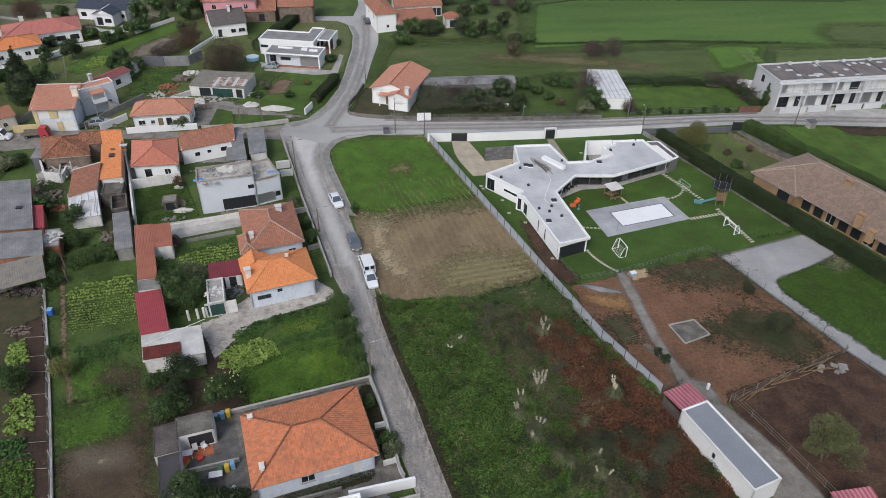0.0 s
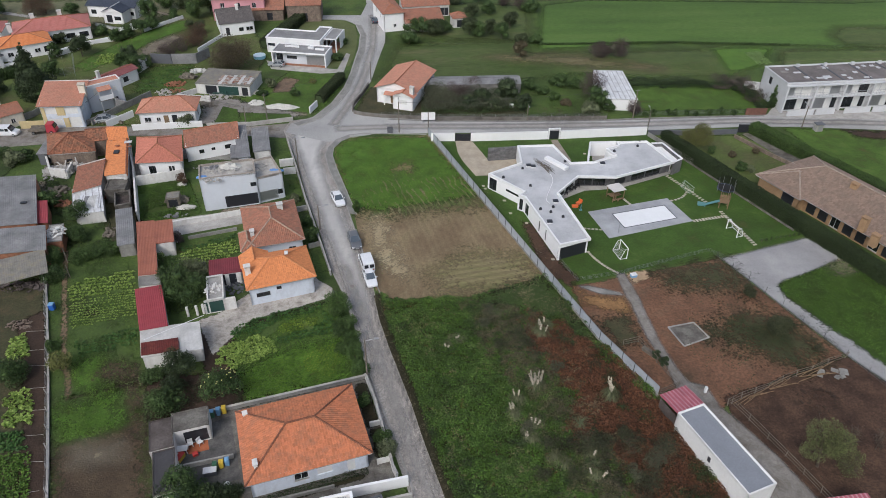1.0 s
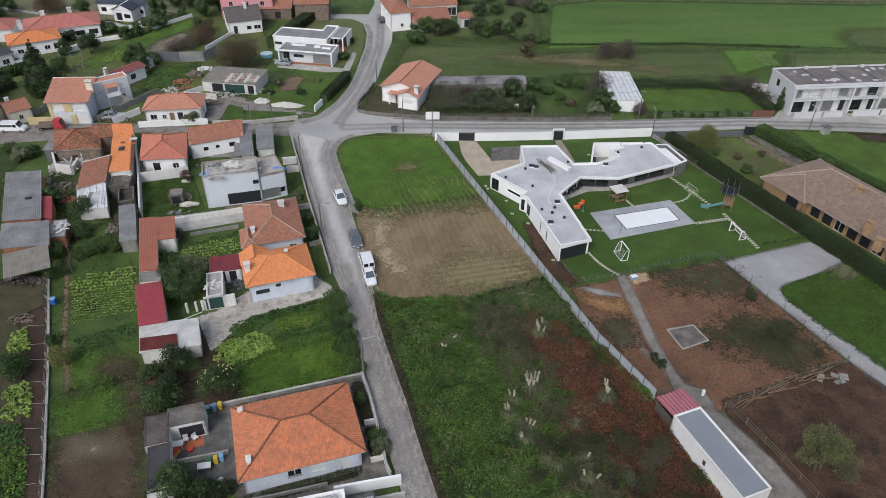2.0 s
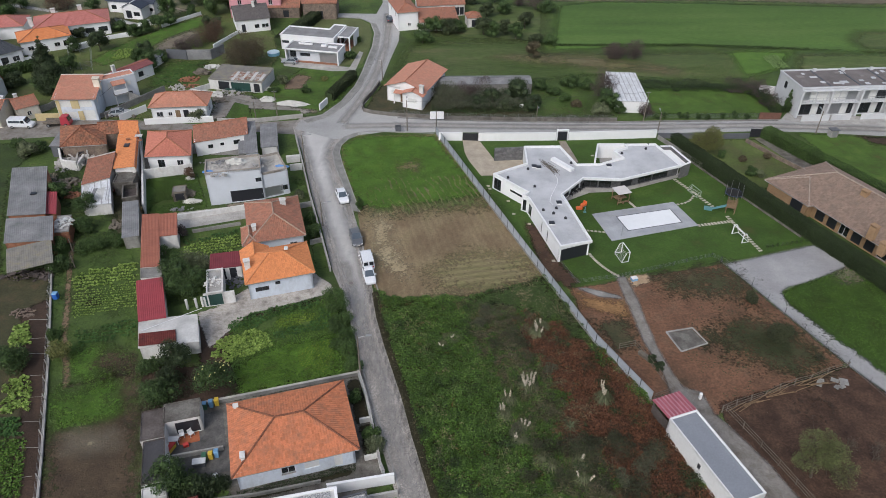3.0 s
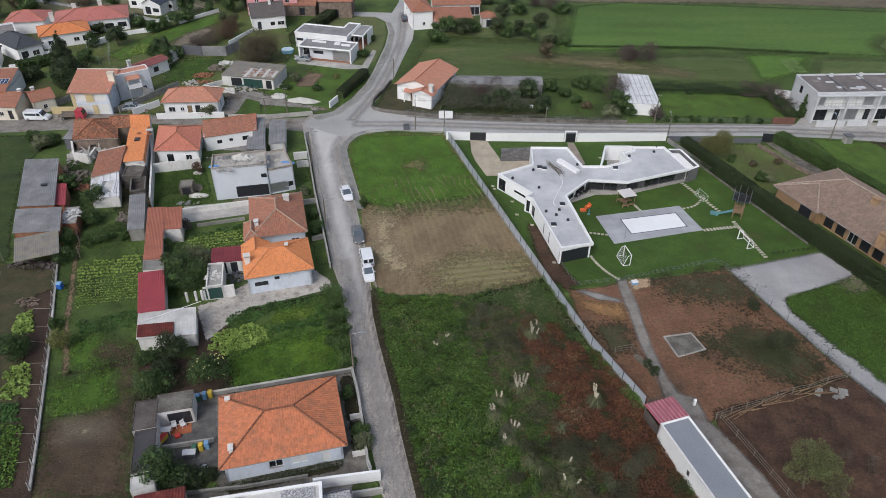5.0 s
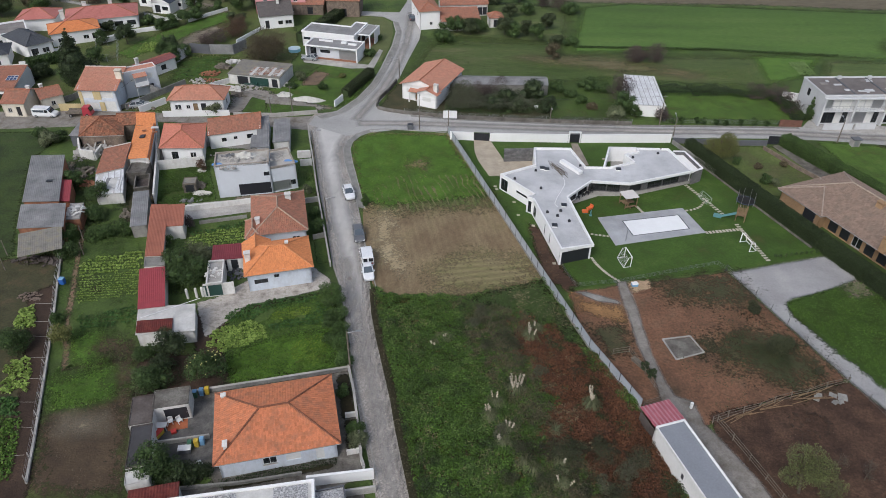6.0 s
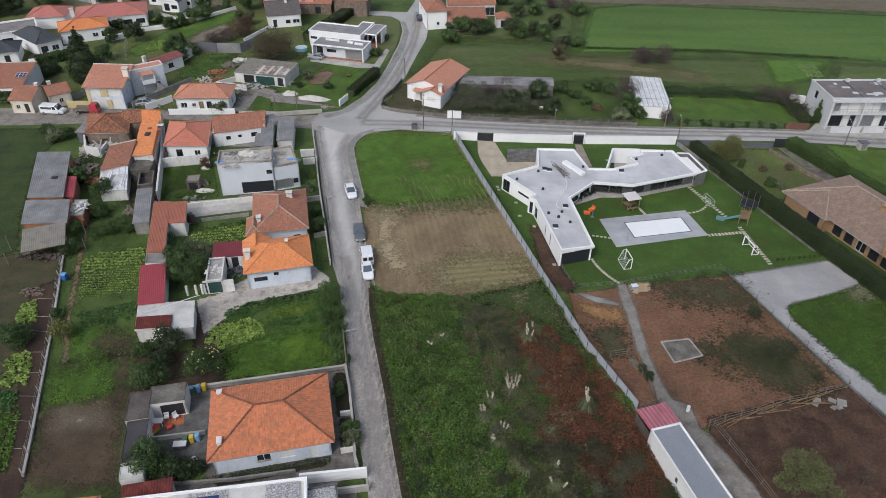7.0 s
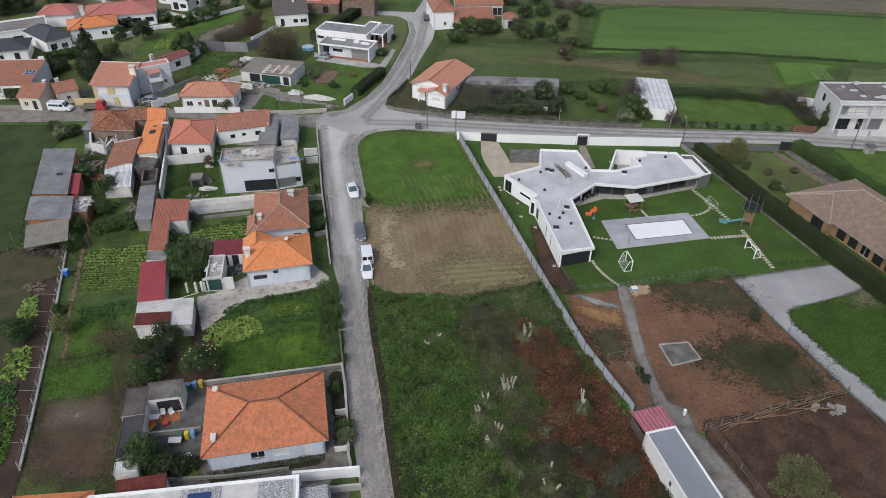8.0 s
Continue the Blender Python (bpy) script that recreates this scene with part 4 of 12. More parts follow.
def cloudy(q, scale, seed):
    """Smooth noise from -1 to 1 in three octaves, for many places at once."""
    table = np.random.default_rng(seed).uniform(-1, 1, size=(256, 256))
    out = np.zeros(len(q))
    for octave, weight in ((1, 0.55), (2.3, 0.3), (5.1, 0.15)):
        v = q * scale * octave
        i = np.floor(v).astype(int)
        f = v - i
        f = f * f * (3 - 2 * f)
        a, b, c, d = (table[(i[:, 0] + m) % 256, (i[:, 1] + n) % 256] for m, n in ((0, 0), (1, 0), (0, 1), (1, 1)))
        out += weight * ((a * (1 - f[:, 0]) + b * f[:, 0]) * (1 - f[:, 1]) + (c * (1 - f[:, 0]) + d * f[:, 0]) * f[:, 1])
    return out * 1.6


def mounds(q, each, r0, r1, seed, cell=0.1):
    """The height of rounded plants standing side by side, 0 to 1, at many places."""
    rng = np.random.default_rng(seed)
    lo, hi = q.min(0) - r1, q.max(0) + r1
    shape = np.ceil((hi - lo) / cell).astype(int) + 2
    g = np.zeros(shape)
    for c in rng.uniform(lo, hi, size=(int((hi - lo).prod() * each), 2)):
        r, t = rng.uniform(r0, r1), rng.uniform(0.45, 1.0)
        i0, i1 = np.maximum(((c - r - lo) / cell).astype(int), 0), ((c + r - lo) / cell).astype(int) + 1
        x = lo[0] + np.arange(i0[0], min(i1[0], shape[0])) * cell - c[0]
        y = lo[1] + np.arange(i0[1], min(i1[1], shape[1])) * cell - c[1]
        d = 1 - (x[:, None] ** 2 + y[None] ** 2) / r ** 2
        part_of = g[i0[0]:i0[0] + len(x), i0[1]:i0[1] + len(y)]
        np.maximum(part_of, t * np.sqrt(np.maximum(d, 0)), out=part_of)
    k = ((q - lo) / cell).astype(int)
    return g[k[:, 0], k[:, 1]]


def canopy(name, label, pts, per_m2, leaf, low, high, material, seed, weight=None, each=0.9, r0=0.5, r1=1.0, long=1.8, upright=0.5, category="vegetation"):
    """Growth in rounded clumps with dark gaps between them; weight: the share of places that it takes."""
    rng = np.random.default_rng(seed)
    pts = ccw(pts)
    p = np.array(pts)
    q = rng.uniform(p.min(0), p.max(0), size=(int((p.max(0) - p.min(0)).prod() * per_m2), 2))
    q = q[within(q, pts)]
    if weight:
        q = q[rng.uniform(size=len(q)) < weight(q)]
    h = mounds(q, each, r0, r1, seed + 1)
    z = (low + (high - low) * h) * (1 - 0.45 * rng.uniform(size=len(q)) ** 2)
    normal = rng.normal(size=(len(q), 3)) * upright + np.array([0, 0, 1])
    ob = leaf_mesh(name, leaf_quads(np.column_stack([q, np.maximum(z, 0.04)]), leaf, rng, flat=0.6, long=long, normal=normal), material)
    return tagged(ob, label, category, kind="stuff")


def hedge(label, p, q, w, h, material, density=165, leaf=0.12, name="hedge"):
    """A clipped hedge: stems inside, leaves over its faces."""
    rng = np.random.default_rng(int(abs(p[0] * 7 + p[1] * 3)) + 5)
    p, q = Vector(p), Vector(q)
    L = (q - p).length
    root = tagged(place(name, p.x, p.y, 0, math.degrees(math.atan2(q.y - p.y, q.x - p.x))), label, "hedge")
    s = Shape()
    m = max(2, int(L / 0.9))
    for k in range(m):
        x0 = (k + 0.5) * L / m
        s.tube((x0, 0, -0.05), (x0 + rng.normal() * 0.1, rng.normal() * 0.1, h * 0.8), 0.05, 0.02, 5)
    part("stems", s, BARK, root)
    # solid filler box in the dark hedge colour, behind the leaves
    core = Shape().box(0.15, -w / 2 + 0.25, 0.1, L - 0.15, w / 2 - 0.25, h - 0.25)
    part("inner_filler", core, HEDGE_DARK, root)
    n = int((L * (2 * h + w) + 2 * w * h) * density)
    face = rng.choice(3, size=n, p=np.array([h, w, h]) / (2 * h + w))
    x0 = rng.uniform(0, L, n)
    a = rng.uniform(0, 1, n)
    j = rng.normal(size=n) * 0.07
    bump = np.array([noise.noise((t * 0.7, p.x, f * 3.0)) * 0.22 for t, f in zip(x0, face)])
    yy = np.where(face == 0, -w / 2 - bump + j, np.where(face == 2, w / 2 + bump + j, (a - 0.5) * w))
    zz = np.where(face == 1, h + bump + j, a * h)
    c = np.column_stack([x0, yy, np.maximum(zz, 0.05)])
    leaf_mesh("leaves", leaf_quads(c, leaf, rng), material, root)
    return root

# ---- the ground and what lies on it ----
g = Shape()
g.face((-2500, -600, 0), (2500, -600, 0), (2500, 4000, 0), (-2500, 4000, 0))
tagged(part("ground", g, GRASS), "uneven rough grass ground between the plots", "ground", kind="structure")

FENCE_LINE = [(-0.88, 127.57), (4.81, 111.02), (10.72, 94.02), (15.11, 81.36), (20.18, 67.06), (25.11, 57.01)]
patch("far_field", [(28.60, 174.52), (67.08, 179.15), (89.90, 176.71), (113.82, 175.17), (161.55, 174.10), (195.38, 220.93), (132.00, 213.85), (88.29, 216.42), (50.45, 217.62), (35.95, 213.11)], 0.02, GREEN_FIELD, "wide bright green field beyond a ditch", "field", 2.0, False)
patch("field_corner", [(110.06, 184.03), (116.85, 192.31), (136.23, 192.61), (167.86, 190.50), (154.01, 171.84), (124.87, 173.81), (111.24, 175.60)], 0.03, MEADOW, "olive-brown corner of the far field", "field", 4.0, False)
patch("house_ground", [(-16.16, 138.80), (-14.75, 147.12), (-13.46, 152.22), (-1.63, 149.40), (21.30, 140.50), (19.50, 134.89), (1.55, 135.18), (-10.53, 136.73)], 0.02, SCRUB, "dark littered ground under the thicket", "ground", 0.8)
patch("yard_dirt", [(-44.72, 143.03), (-40.81, 145.30), (-35.47, 142.14), (-24.80, 139.66), (-26.79, 137.15), (-36.92, 137.84)], 0.045, PALE_SOIL, "pale trodden dirt beside the heaps", "ground", 1.2)
patch("far_strip", [(-16.02, 224.66), (36.47, 217.02), (89.05, 218.70), (133.11, 216.08), (197.09, 223.29), (207.97, 238.36), (-16.40, 230.80)], 0.03, REED, "dry brown reed strip at the far edge of the fields", "field", 2)
patch("meadow", [(-12.92, 153.88), (-1.03, 153.28), (22.69, 153.39), (36.52, 157.17), (54.59, 154.42), (76.04, 155.12), (86.36, 169.57), (79.47, 176.34), (28.60, 174.52), (25.93, 183.54), (-8.07, 181.42), (-10.89, 169.98)], 0.015, MEADOW, "rough meadow with dry and green streaks", "field", 4, False)
patch("orchard_grass", [(-7.0, 185.0), (5.6, 182.5), (28.5, 180.0), (33.5, 213.0), (14.1, 216.0), (-4.0, 213.0), (-5.0, 196.0)], 0.014, MEADOW, "rough grass between the fruit trees", "field", 3, False)
patch("dry_strip", [(12.0, 170.0), (17.1, 172.6), (28.5, 172.6), (38.4, 171.4), (51.6, 167.1), (60.0, 163.0), (58.0, 158.0), (48.8, 160.6), (37.0, 162.5), (19.6, 167.0)], 0.02, surface("dry_tall_grass", [(0.3, (0.13, 0.12, 0.055)), (0.5, (0.2, 0.175, 0.09)), (0.7, (0.27, 0.23, 0.13))], s1=0.15, s2=1.5, fine=0.5, bump=0.8, bs=3, stretch=(-10, 0.5, 1.6)), "pale strip of dry tall grass", "field", 4, False)
patch("green_strip", [(72.95, 157.69), (83.46, 162.18), (92.22, 175.19), (80.96, 176.39), (74.75, 175.37)], 0.025, CROP_GREEN, "strip of fresh green crop", "field", 2, False)
patch("rough_strip", [(85.0, 158.0), (92.6, 174.0), (113.0, 174.5), (128.0, 173.0), (152.0, 170.5), (152.0, 150.5), (85.0, 150.5)], 0.018, MEADOW, "brownish rough grass behind the terrace", "field", 2.5, False)
patch("far_lawn", [(45.27, 137.57), (72.19, 138.09), (75.29, 150.27), (71.43, 153.34), (47.31, 151.60)], 0.02, PLOT_GREEN, "mown green plot behind a wire fence", "lawn", 1)
patch("east_field", [(73.42, 129.17), (89.56, 127.14), (121.53, 118.72), (86.03, 69.57), (79.72, 109.30), (75.65, 118.61)], 0.02, PLOT_GREEN, "green field beside the hedge", "field", 0.8)
patch("bare_strip", [(85.50, 127.77), (114.71, 124.94), (111.17, 119.56), (87.16, 124.19)], 0.03, SOIL, "bare soil strip along the road", "field", 1.5)

ROAD_STREET = [(-3.63, 36.85), (-5.32, 43.63), (-8.33, 53.53), (-9.86, 58.78), (-11.52, 65.63), (-13.05, 71.66), (-14.75, 77.73), (-16.78, 83.03), (-19.80, 94.30), (-22.45, 102.95), (-25.02, 112.74), (-27.25, 121.06), (-29.23, 126.76), (-30.51, 130.79), (-29.59, 135.07), (-22.64, 136.93), (-11.66, 135.60), (-11.19, 128.78), (-16.93, 128.36), (-19.34, 126.30), (-20.76, 123.12), (-21.01, 119.85), (-20.05, 114.99), (-18.02, 108.83), (-15.74, 101.29), (-13.16, 91.24), (-11.37, 83.84), (-10.30, 78.21), (-9.35, 72.31), (-7.92, 66.75), (-6.45, 61.68), (-5.12, 57.04), (-3.90, 51.96), (-2.65, 47.36), (-1.65, 43.69), (0.15, 36.91)]
patch("street", ROAD_STREET, 0.03, COBBLE, "worn grey sett-paved street with pale joints", "road")
patch("east_road", [(-15.88, 135.75), (-16.11, 138.24), (-10.50, 136.18), (1.55, 134.64), (19.42, 134.09), (37.29, 134.08), (55.40, 134.87), (73.56, 135.40), (93.21, 134.37), (130.99, 131.81), (125.22, 123.82), (89.93, 127.89), (76.94, 129.27), (67.26, 129.75), (44.87, 128.61), (24.64, 128.54), (-0.78, 128.57), (-11.17, 128.53), (-16.91, 128.11), (-21.31, 126.49)], 0.036, ASPHALT, "grey asphalt road past garden walls", "road")
patch("north_road", [(-29.87, 129.77), (-29.37, 133.73), (-25.05, 136.85), (-21.95, 143.26), (-19.60, 152.02), (-18.60, 160.86), (-18.08, 168.96), (-17.45, 176.89), (-17.53, 187.18), (-19.37, 196.43), (-22.57, 199.74), (-34.94, 201.24), (-35.30, 203.78), (-17.99, 203.46), (-16.74, 214.20), (-17.84, 225.18), (-12.13, 225.43), (-12.12, 211.09), (-10.71, 195.81), (-10.61, 181.32), (-12.20, 168.03), (-13.35, 156.20), (-14.85, 148.35), (-16.74, 141.07), (-16.08, 137.96), (-10.48, 135.91), (-11.19, 128.78), (-21.15, 125.27)], 0.042, ASPHALT, "curving grey road out of the junction", "road")
patch("west_road", [(-28.82, 134.01), (-37.47, 132.69), (-51.38, 131.75), (-62.50, 133.28), (-75.83, 133.97), (-92.59, 131.86), (-126.23, 129.56), (-120.32, 121.30), (-88.56, 124.11), (-76.98, 125.91), (-61.05, 129.13), (-41.30, 128.93), (-29.20, 127.26)], 0.024, WORN_PATH, "narrow grey lane behind the houses", "road")
patch("forecourt", [(72.96, 135.38), (75.93, 133.87), (92.40, 132.77), (119.00, 131.47), (120.03, 133.05), (94.31, 136.55), (78.60, 138.28), (75.50, 138.74)], 0.05, PALE_CONCRETE, "pale concrete forecourt", "pavement")


def track(label, pts, w, z, material, rag=0.9):
    """A worn band along a road, fading out at both sides."""
    p = [Vector(a) for a in pts]
    left, right = [], []
    for i, a in enumerate(p):
        u = (p[min(i + 1, len(p) - 1)] - p[max(i - 1, 0)]).normalized()
        v = Vector((-u.y, u.x)) * w / 2
        left.append(tuple(a + v))
        right.append(tuple(a - v))
    patch("wheel_track", left + right[::-1], z, material, label, "road", rag, False)


# light grey surface of the upper street, with distance haze put into its colour
PALE_STREET = surface("pale_street", around((0.61, 0.59, 0.565), 0.1), s1=0.2, s2=6, fine=0.25, bump=0.3, bs=9, s0=0.07, rough=0.62, spec=0.5)
patch("street_upper", [(-11.6, 68.0), (-15.6, 84.0), (-18.9, 94.0), (-21.6, 103.5), (-24.2, 113.0), (-26.6, 121.3), (-28.3, 127.5), (-28.5, 133.0), (-20.0, 135.0), (-12.5, 133.5), (-13.0, 130.0), (-18.0, 129.2), (-21.0, 126.3), (-22.0, 122.0), (-21.9, 118.0), (-19.6, 110.0), (-16.5, 100.0), (-14.0, 91.0), (-12.4, 84.0), (-11.0, 76.0), (-10.6, 70.0)], 0.036, PALE_STREET, "pale smooth upper street and junction, haze in its tone", "road", 1.4, False)
POLISHED = surface("polished_setts", around((0.58, 0.545, 0.505), 0.1), s1=0.4, s2=6, fine=0.35, bump=0.2, s0=0.08, rough=0.6, spec=0.5)
add_setts(POLISHED, 8.5, 0.3)
DUSTY = surface("dusty_road_edge", around((0.36, 0.335, 0.3), 0.2), s1=0.5, s2=6, fine=0.35, bump=0.3, s0=0.1)
track("pale worn wheel track along the street", [(-2.4, 40.0), (-4.3, 47.0), (-6.3, 54.5), (-8.6, 62.5), (-10.8, 70.0), (-13.2, 78.5), (-15.0, 85.0)], 1.5, 0.048, POLISHED, 1.2)
track("pale worn wheel track along the road", [(-20.0, 131.0), (-8.0, 131.8), (8.0, 131.4), (25.0, 131.2), (45.0, 131.5), (65.0, 132.4), (90.0, 131.0), (118.0, 128.4)], 2.6, 0.052, POLISHED, 1.2)
track("pale worn wheel track through the bend", [(-20.5, 132.5), (-18.6, 140.0), (-16.6, 149.0), (-15.2, 159.0), (-14.4, 169.0), (-13.8, 180.0), (-14.0, 192.0), (-14.6, 204.0)], 2.2, 0.056, POLISHED, 1.2)
track("dusty brown edge of the road", [(-9.0, 135.3), (1.6, 134.2), (19.4, 133.6), (37.3, 133.6), (55.4, 134.4), (72.0, 134.9)], 0.8, 0.053, DUSTY, 0.5)
track("dusty brown edge of the street", [(-0.3, 36.9), (-2.1, 43.6), (-3.1, 47.3), (-4.35, 51.9), (-5.55, 57.0), (-6.9, 61.6), (-8.35, 66.7), (-9.8, 72.3), (-10.7, 78.2), (-11.8, 83.9), (-13.6, 91.2)], 0.5, 0.05, DUSTY, 0.4)


def kerb(label, pts, w=0.16, h=0.14):
    for i, (p, q) in enumerate(zip(pts, pts[1:])):
        p, q = Vector(p), Vector(q)
        u = (q - p).normalized()
        v = Vector((-u.y, u.x)) * w / 2
        tagged(part("kerb", Shape().prism([p - v, q - v, q + v, p + v], 0.0, h + 0.002 * (i % 2)), KERB), label, "kerb", kind="structure")


kerb("pale granite kerb round the grassy corner", [(-1.23, 128.06), (-11.18, 128.65), (-14.42, 128.69), (-16.92, 128.24), (-19.34, 126.30), (-20.76, 123.12), (-21.01, 119.85), (-20.05, 114.99), (-18.99, 111.64), (-18.02, 108.83), (-15.74, 101.29), (-13.16, 91.24), (-11.37, 83.84), (-9.52, 78.22)])
kerb("thin kerb between pavement and field", [(-16.78, 126.87), (-18.35, 125.59), (-19.59, 122.68), (-19.69, 119.88), (-18.56, 115.03), (-16.80, 108.86), (-13.93, 98.84)], 0.14, 0.16)
kerb("kerb along the house fronts", [(-4.72, 43.64), (-7.73, 53.54), (-9.51, 58.78), (-11.30, 65.63), (-12.89, 71.66), (-14.50, 77.73), (-16.61, 83.03), (-19.61, 94.31), (-22.25, 102.96), (-24.81, 112.74), (-27.14, 121.06), (-28.92, 126.28)], 0.14, 0.1)
kerb("kerb round the road bend", [(-28.77, 133.74), (-24.77, 136.59), (-21.70, 143.27), (-19.34, 152.03), (-18.32, 160.87), (-17.79, 168.97), (-17.16, 176.91), (-17.22, 187.19), (-18.98, 195.48), (-22.20, 199.26), (-34.70, 200.75)], 0.2, 0.14)
patch("bend_pavement", [(-28.77, 133.74), (-24.77, 136.59), (-21.70, 143.27), (-19.34, 152.03), (-18.32, 160.87), (-17.79, 168.97), (-17.16, 176.91), (-17.22, 187.19), (-18.98, 195.48), (-17.47, 194.58), (-15.77, 186.35), (-15.72, 175.33), (-16.40, 167.50), (-17.11, 159.51), (-18.17, 150.78), (-20.45, 142.13), (-23.46, 135.80), (-27.73, 132.44)], 0.1, CONCRETE, "grey pavement round the road bend", "pavement")
kerb("pale road-side kerb round the bend", [(-27.73, 132.44), (-23.46, 135.80), (-20.45, 142.13), (-18.17, 150.78), (-17.11, 159.51), (-16.40, 167.50), (-15.72, 175.33), (-15.77, 186.35), (-17.47, 194.58)], 0.2, 0.15)
patch("corner_pavement", [(-16.91, 128.11), (-19.34, 126.30), (-20.76, 123.12), (-21.01, 119.85), (-20.05, 114.99), (-18.02, 108.83), (-15.12, 99.17), (-13.93, 98.84), (-16.80, 108.86), (-18.56, 115.03), (-19.69, 119.88), (-19.59, 122.68), (-18.35, 125.59), (-16.58, 127.12)], 0.1, CONCRETE, "narrow grey concrete pavement round the corner", "pavement")

# the fallow plot
patch("fallow_plot", [(-19.48, 122.68), (-16.80, 127.12), (-0.77, 127.57), (15.31, 81.64), (4.64, 76.72), (-6.74, 75.99), (-10.05, 78.5), (-11.35, 84.0), (-13.1, 91.3), (-14.3, 98.84), (-18.56, 115.03)], 0.05, DRY, "mown fallow plot of straw-brown stubble", "field")
patch("fallow_green", [(-19.42, 122.21), (-18.21, 125.35), (-15.64, 126.90), (-0.99, 127.07), (4.81, 111.02), (7.0, 104.6), (2.2, 102.9), (-2.4, 101.8), (-6.3, 101.0), (-10.0, 100.2), (-12.1, 101.2), (-14.9, 100.4), (-18.56, 115.03)], 0.06, FRESH, "lush green grass at the corner of the plot", "field", 1.8)
patch("fallow_regrowth", [(-13.87, 103.16), (-8.42, 102.93), (-2.53, 104.37), (6.52, 106.31), (8.46, 100.79), (0.48, 99.54), (-6.22, 98.33), (-11.86, 97.17)], 0.056, DRY_GREEN, "half-regrown stubble between grass and bare strip", "field", 3.5)
patch("fallow_low", [(-2.0, 82.6), (3.5, 87.9), (13.0, 86.2), (14.9, 81.3), (8.0, 78.3), (-0.9, 77.4)], 0.056, DRY_PALE, "yellowish regrowing stubble", "field", 4)
patch("bare_spot", [(-11.5, 97.8), (-10.0, 98.2), (-8.6, 93.2), (-7.1, 87.6), (-5.1, 83.1), (-7.0, 80.8), (-9.4, 85.2), (-10.8, 91.2)], 0.06, surface("pale_straw", [(0.3, (0.3, 0.235, 0.14)), (0.5, (0.42, 0.34, 0.21)), (0.7, (0.5, 0.42, 0.27))], s1=0.4, s2=4, fine=0.45, bump=0.7), "pale trodden band in the stubble", "field", 2.4)
patch("bare_spot", [(-7.9, 115.7), (-5.0, 116.2), (-4.0, 113.2), (-6.9, 112.7)], 0.066, DRY, "bare brownish spot in the green grass", "field", 2.5)

# the wild plot
WILD = [(-10.18, 78.20), (-6.75, 76.24), (4.65, 76.85), (15.11, 81.36), (20.18, 67.06), (25.20, 56.84), (27.63, 50.08), (31.50, 39.12), (32.59, 34.51), (1.68, 34.10), (0.05, 36.91), (-1.75, 43.69), (-2.75, 47.36), (-4.00, 51.96), (-5.22, 57.04), (-6.55, 61.68), (-8.02, 66.75), (-9.45, 72.31)]
TOP_GRASS = [(3.50, 76.57), (15.08, 81.09), (20.36, 67.27), (17.31, 67.00), (16.13, 70.73), (10.92, 73.66), (4.44, 75.35)]
patch("wild_plot", WILD, 0.05, UNDERGROWTH, "overgrown plot of weeds and bracken", "field")
patch("wild_grass", TOP_GRASS, 0.07, DARK_MEADOW, "short olive grass at the top of the wild plot", "field", 1.6)

# the villa's plot and the yards beyond the fence
patch("villa_lawn", [(-0.42, 127.08), (44.56, 127.36), (60.11, 90.38), (43.36, 85.00), (27.69, 81.62), (18.40, 78.78), (15.14, 81.63), (10.77, 94.67), (4.83, 111.84)], 0.04, LAWN, "trimmed green garden lawn", "lawn")
patch("side_bed", [(13.68, 95.90), (15.52, 95.44), (17.95, 85.03), (20.30, 80.40), (18.65, 78.79), (15.17, 81.91)], 0.05, PADDOCK, "bare brown soil strip beside the villa", "ground", 0.8)
patch("driveway", [(4.37, 125.74), (7.44, 125.83), (10.15, 117.32), (16.33, 117.48), (15.40, 115.49), (9.60, 111.14), (7.31, 111.09), (5.27, 116.75), (4.59, 120.09)], 0.09, surface("stamped_paving", around((0.47, 0.405, 0.315), 0.2), s1=0.5, s2=5, fine=0.35), "beige stamped driveway", "pavement")
patch("entry_path", [(23.69, 124.83), (25.05, 124.86), (26.21, 116.21), (25.10, 115.96), (23.86, 121.07)], 0.09, surface("path_slabs", around((0.33, 0.28, 0.23), 0.2), s1=0.6, s2=5, fine=0.35), "brown paved garden path", "pavement")
patch("terrace", [(21.95, 102.56), (26.34, 105.27), (32.67, 105.81), (43.51, 110.58), (44.58, 111.83), (43.75, 113.47), (31.48, 110.08), (25.09, 108.92), (21.36, 104.02)], 0.07, PALE_CONCRETE, "pale terrace under the eaves", "pavement")
patch("animal_yard", [(18.61, 78.53), (43.27, 84.72), (52.21, 63.01), (34.89, 56.64), (32.35, 54.61), (26.68, 58.12), (25.26, 57.10), (20.21, 67.27)], 0.045, RED_SOIL, "reddish trampled earth yard with sparse grass", "ground", 0.4)
patch("lower_yard", [(33.23, 56.62), (35.06, 57.18), (52.21, 63.01), (61.38, 47.59), (52.60, 33.68), (34.32, 33.45), (33.30, 53.37)], 0.05, PADDOCK, "brown bare earth paddock", "ground", 0.6)
patch("gravel_yard", [(43.40, 84.58), (59.67, 89.76), (63.05, 84.29), (55.93, 80.60), (51.23, 78.93), (49.83, 77.88), (49.86, 75.88), (53.52, 69.19), (56.94, 62.60), (63.30, 50.64), (61.14, 47.22), (54.83, 58.41), (52.25, 63.11)], 0.055, GRAVEL, "pale grey gravel drive and parking place", "pavement", 0.5, False)
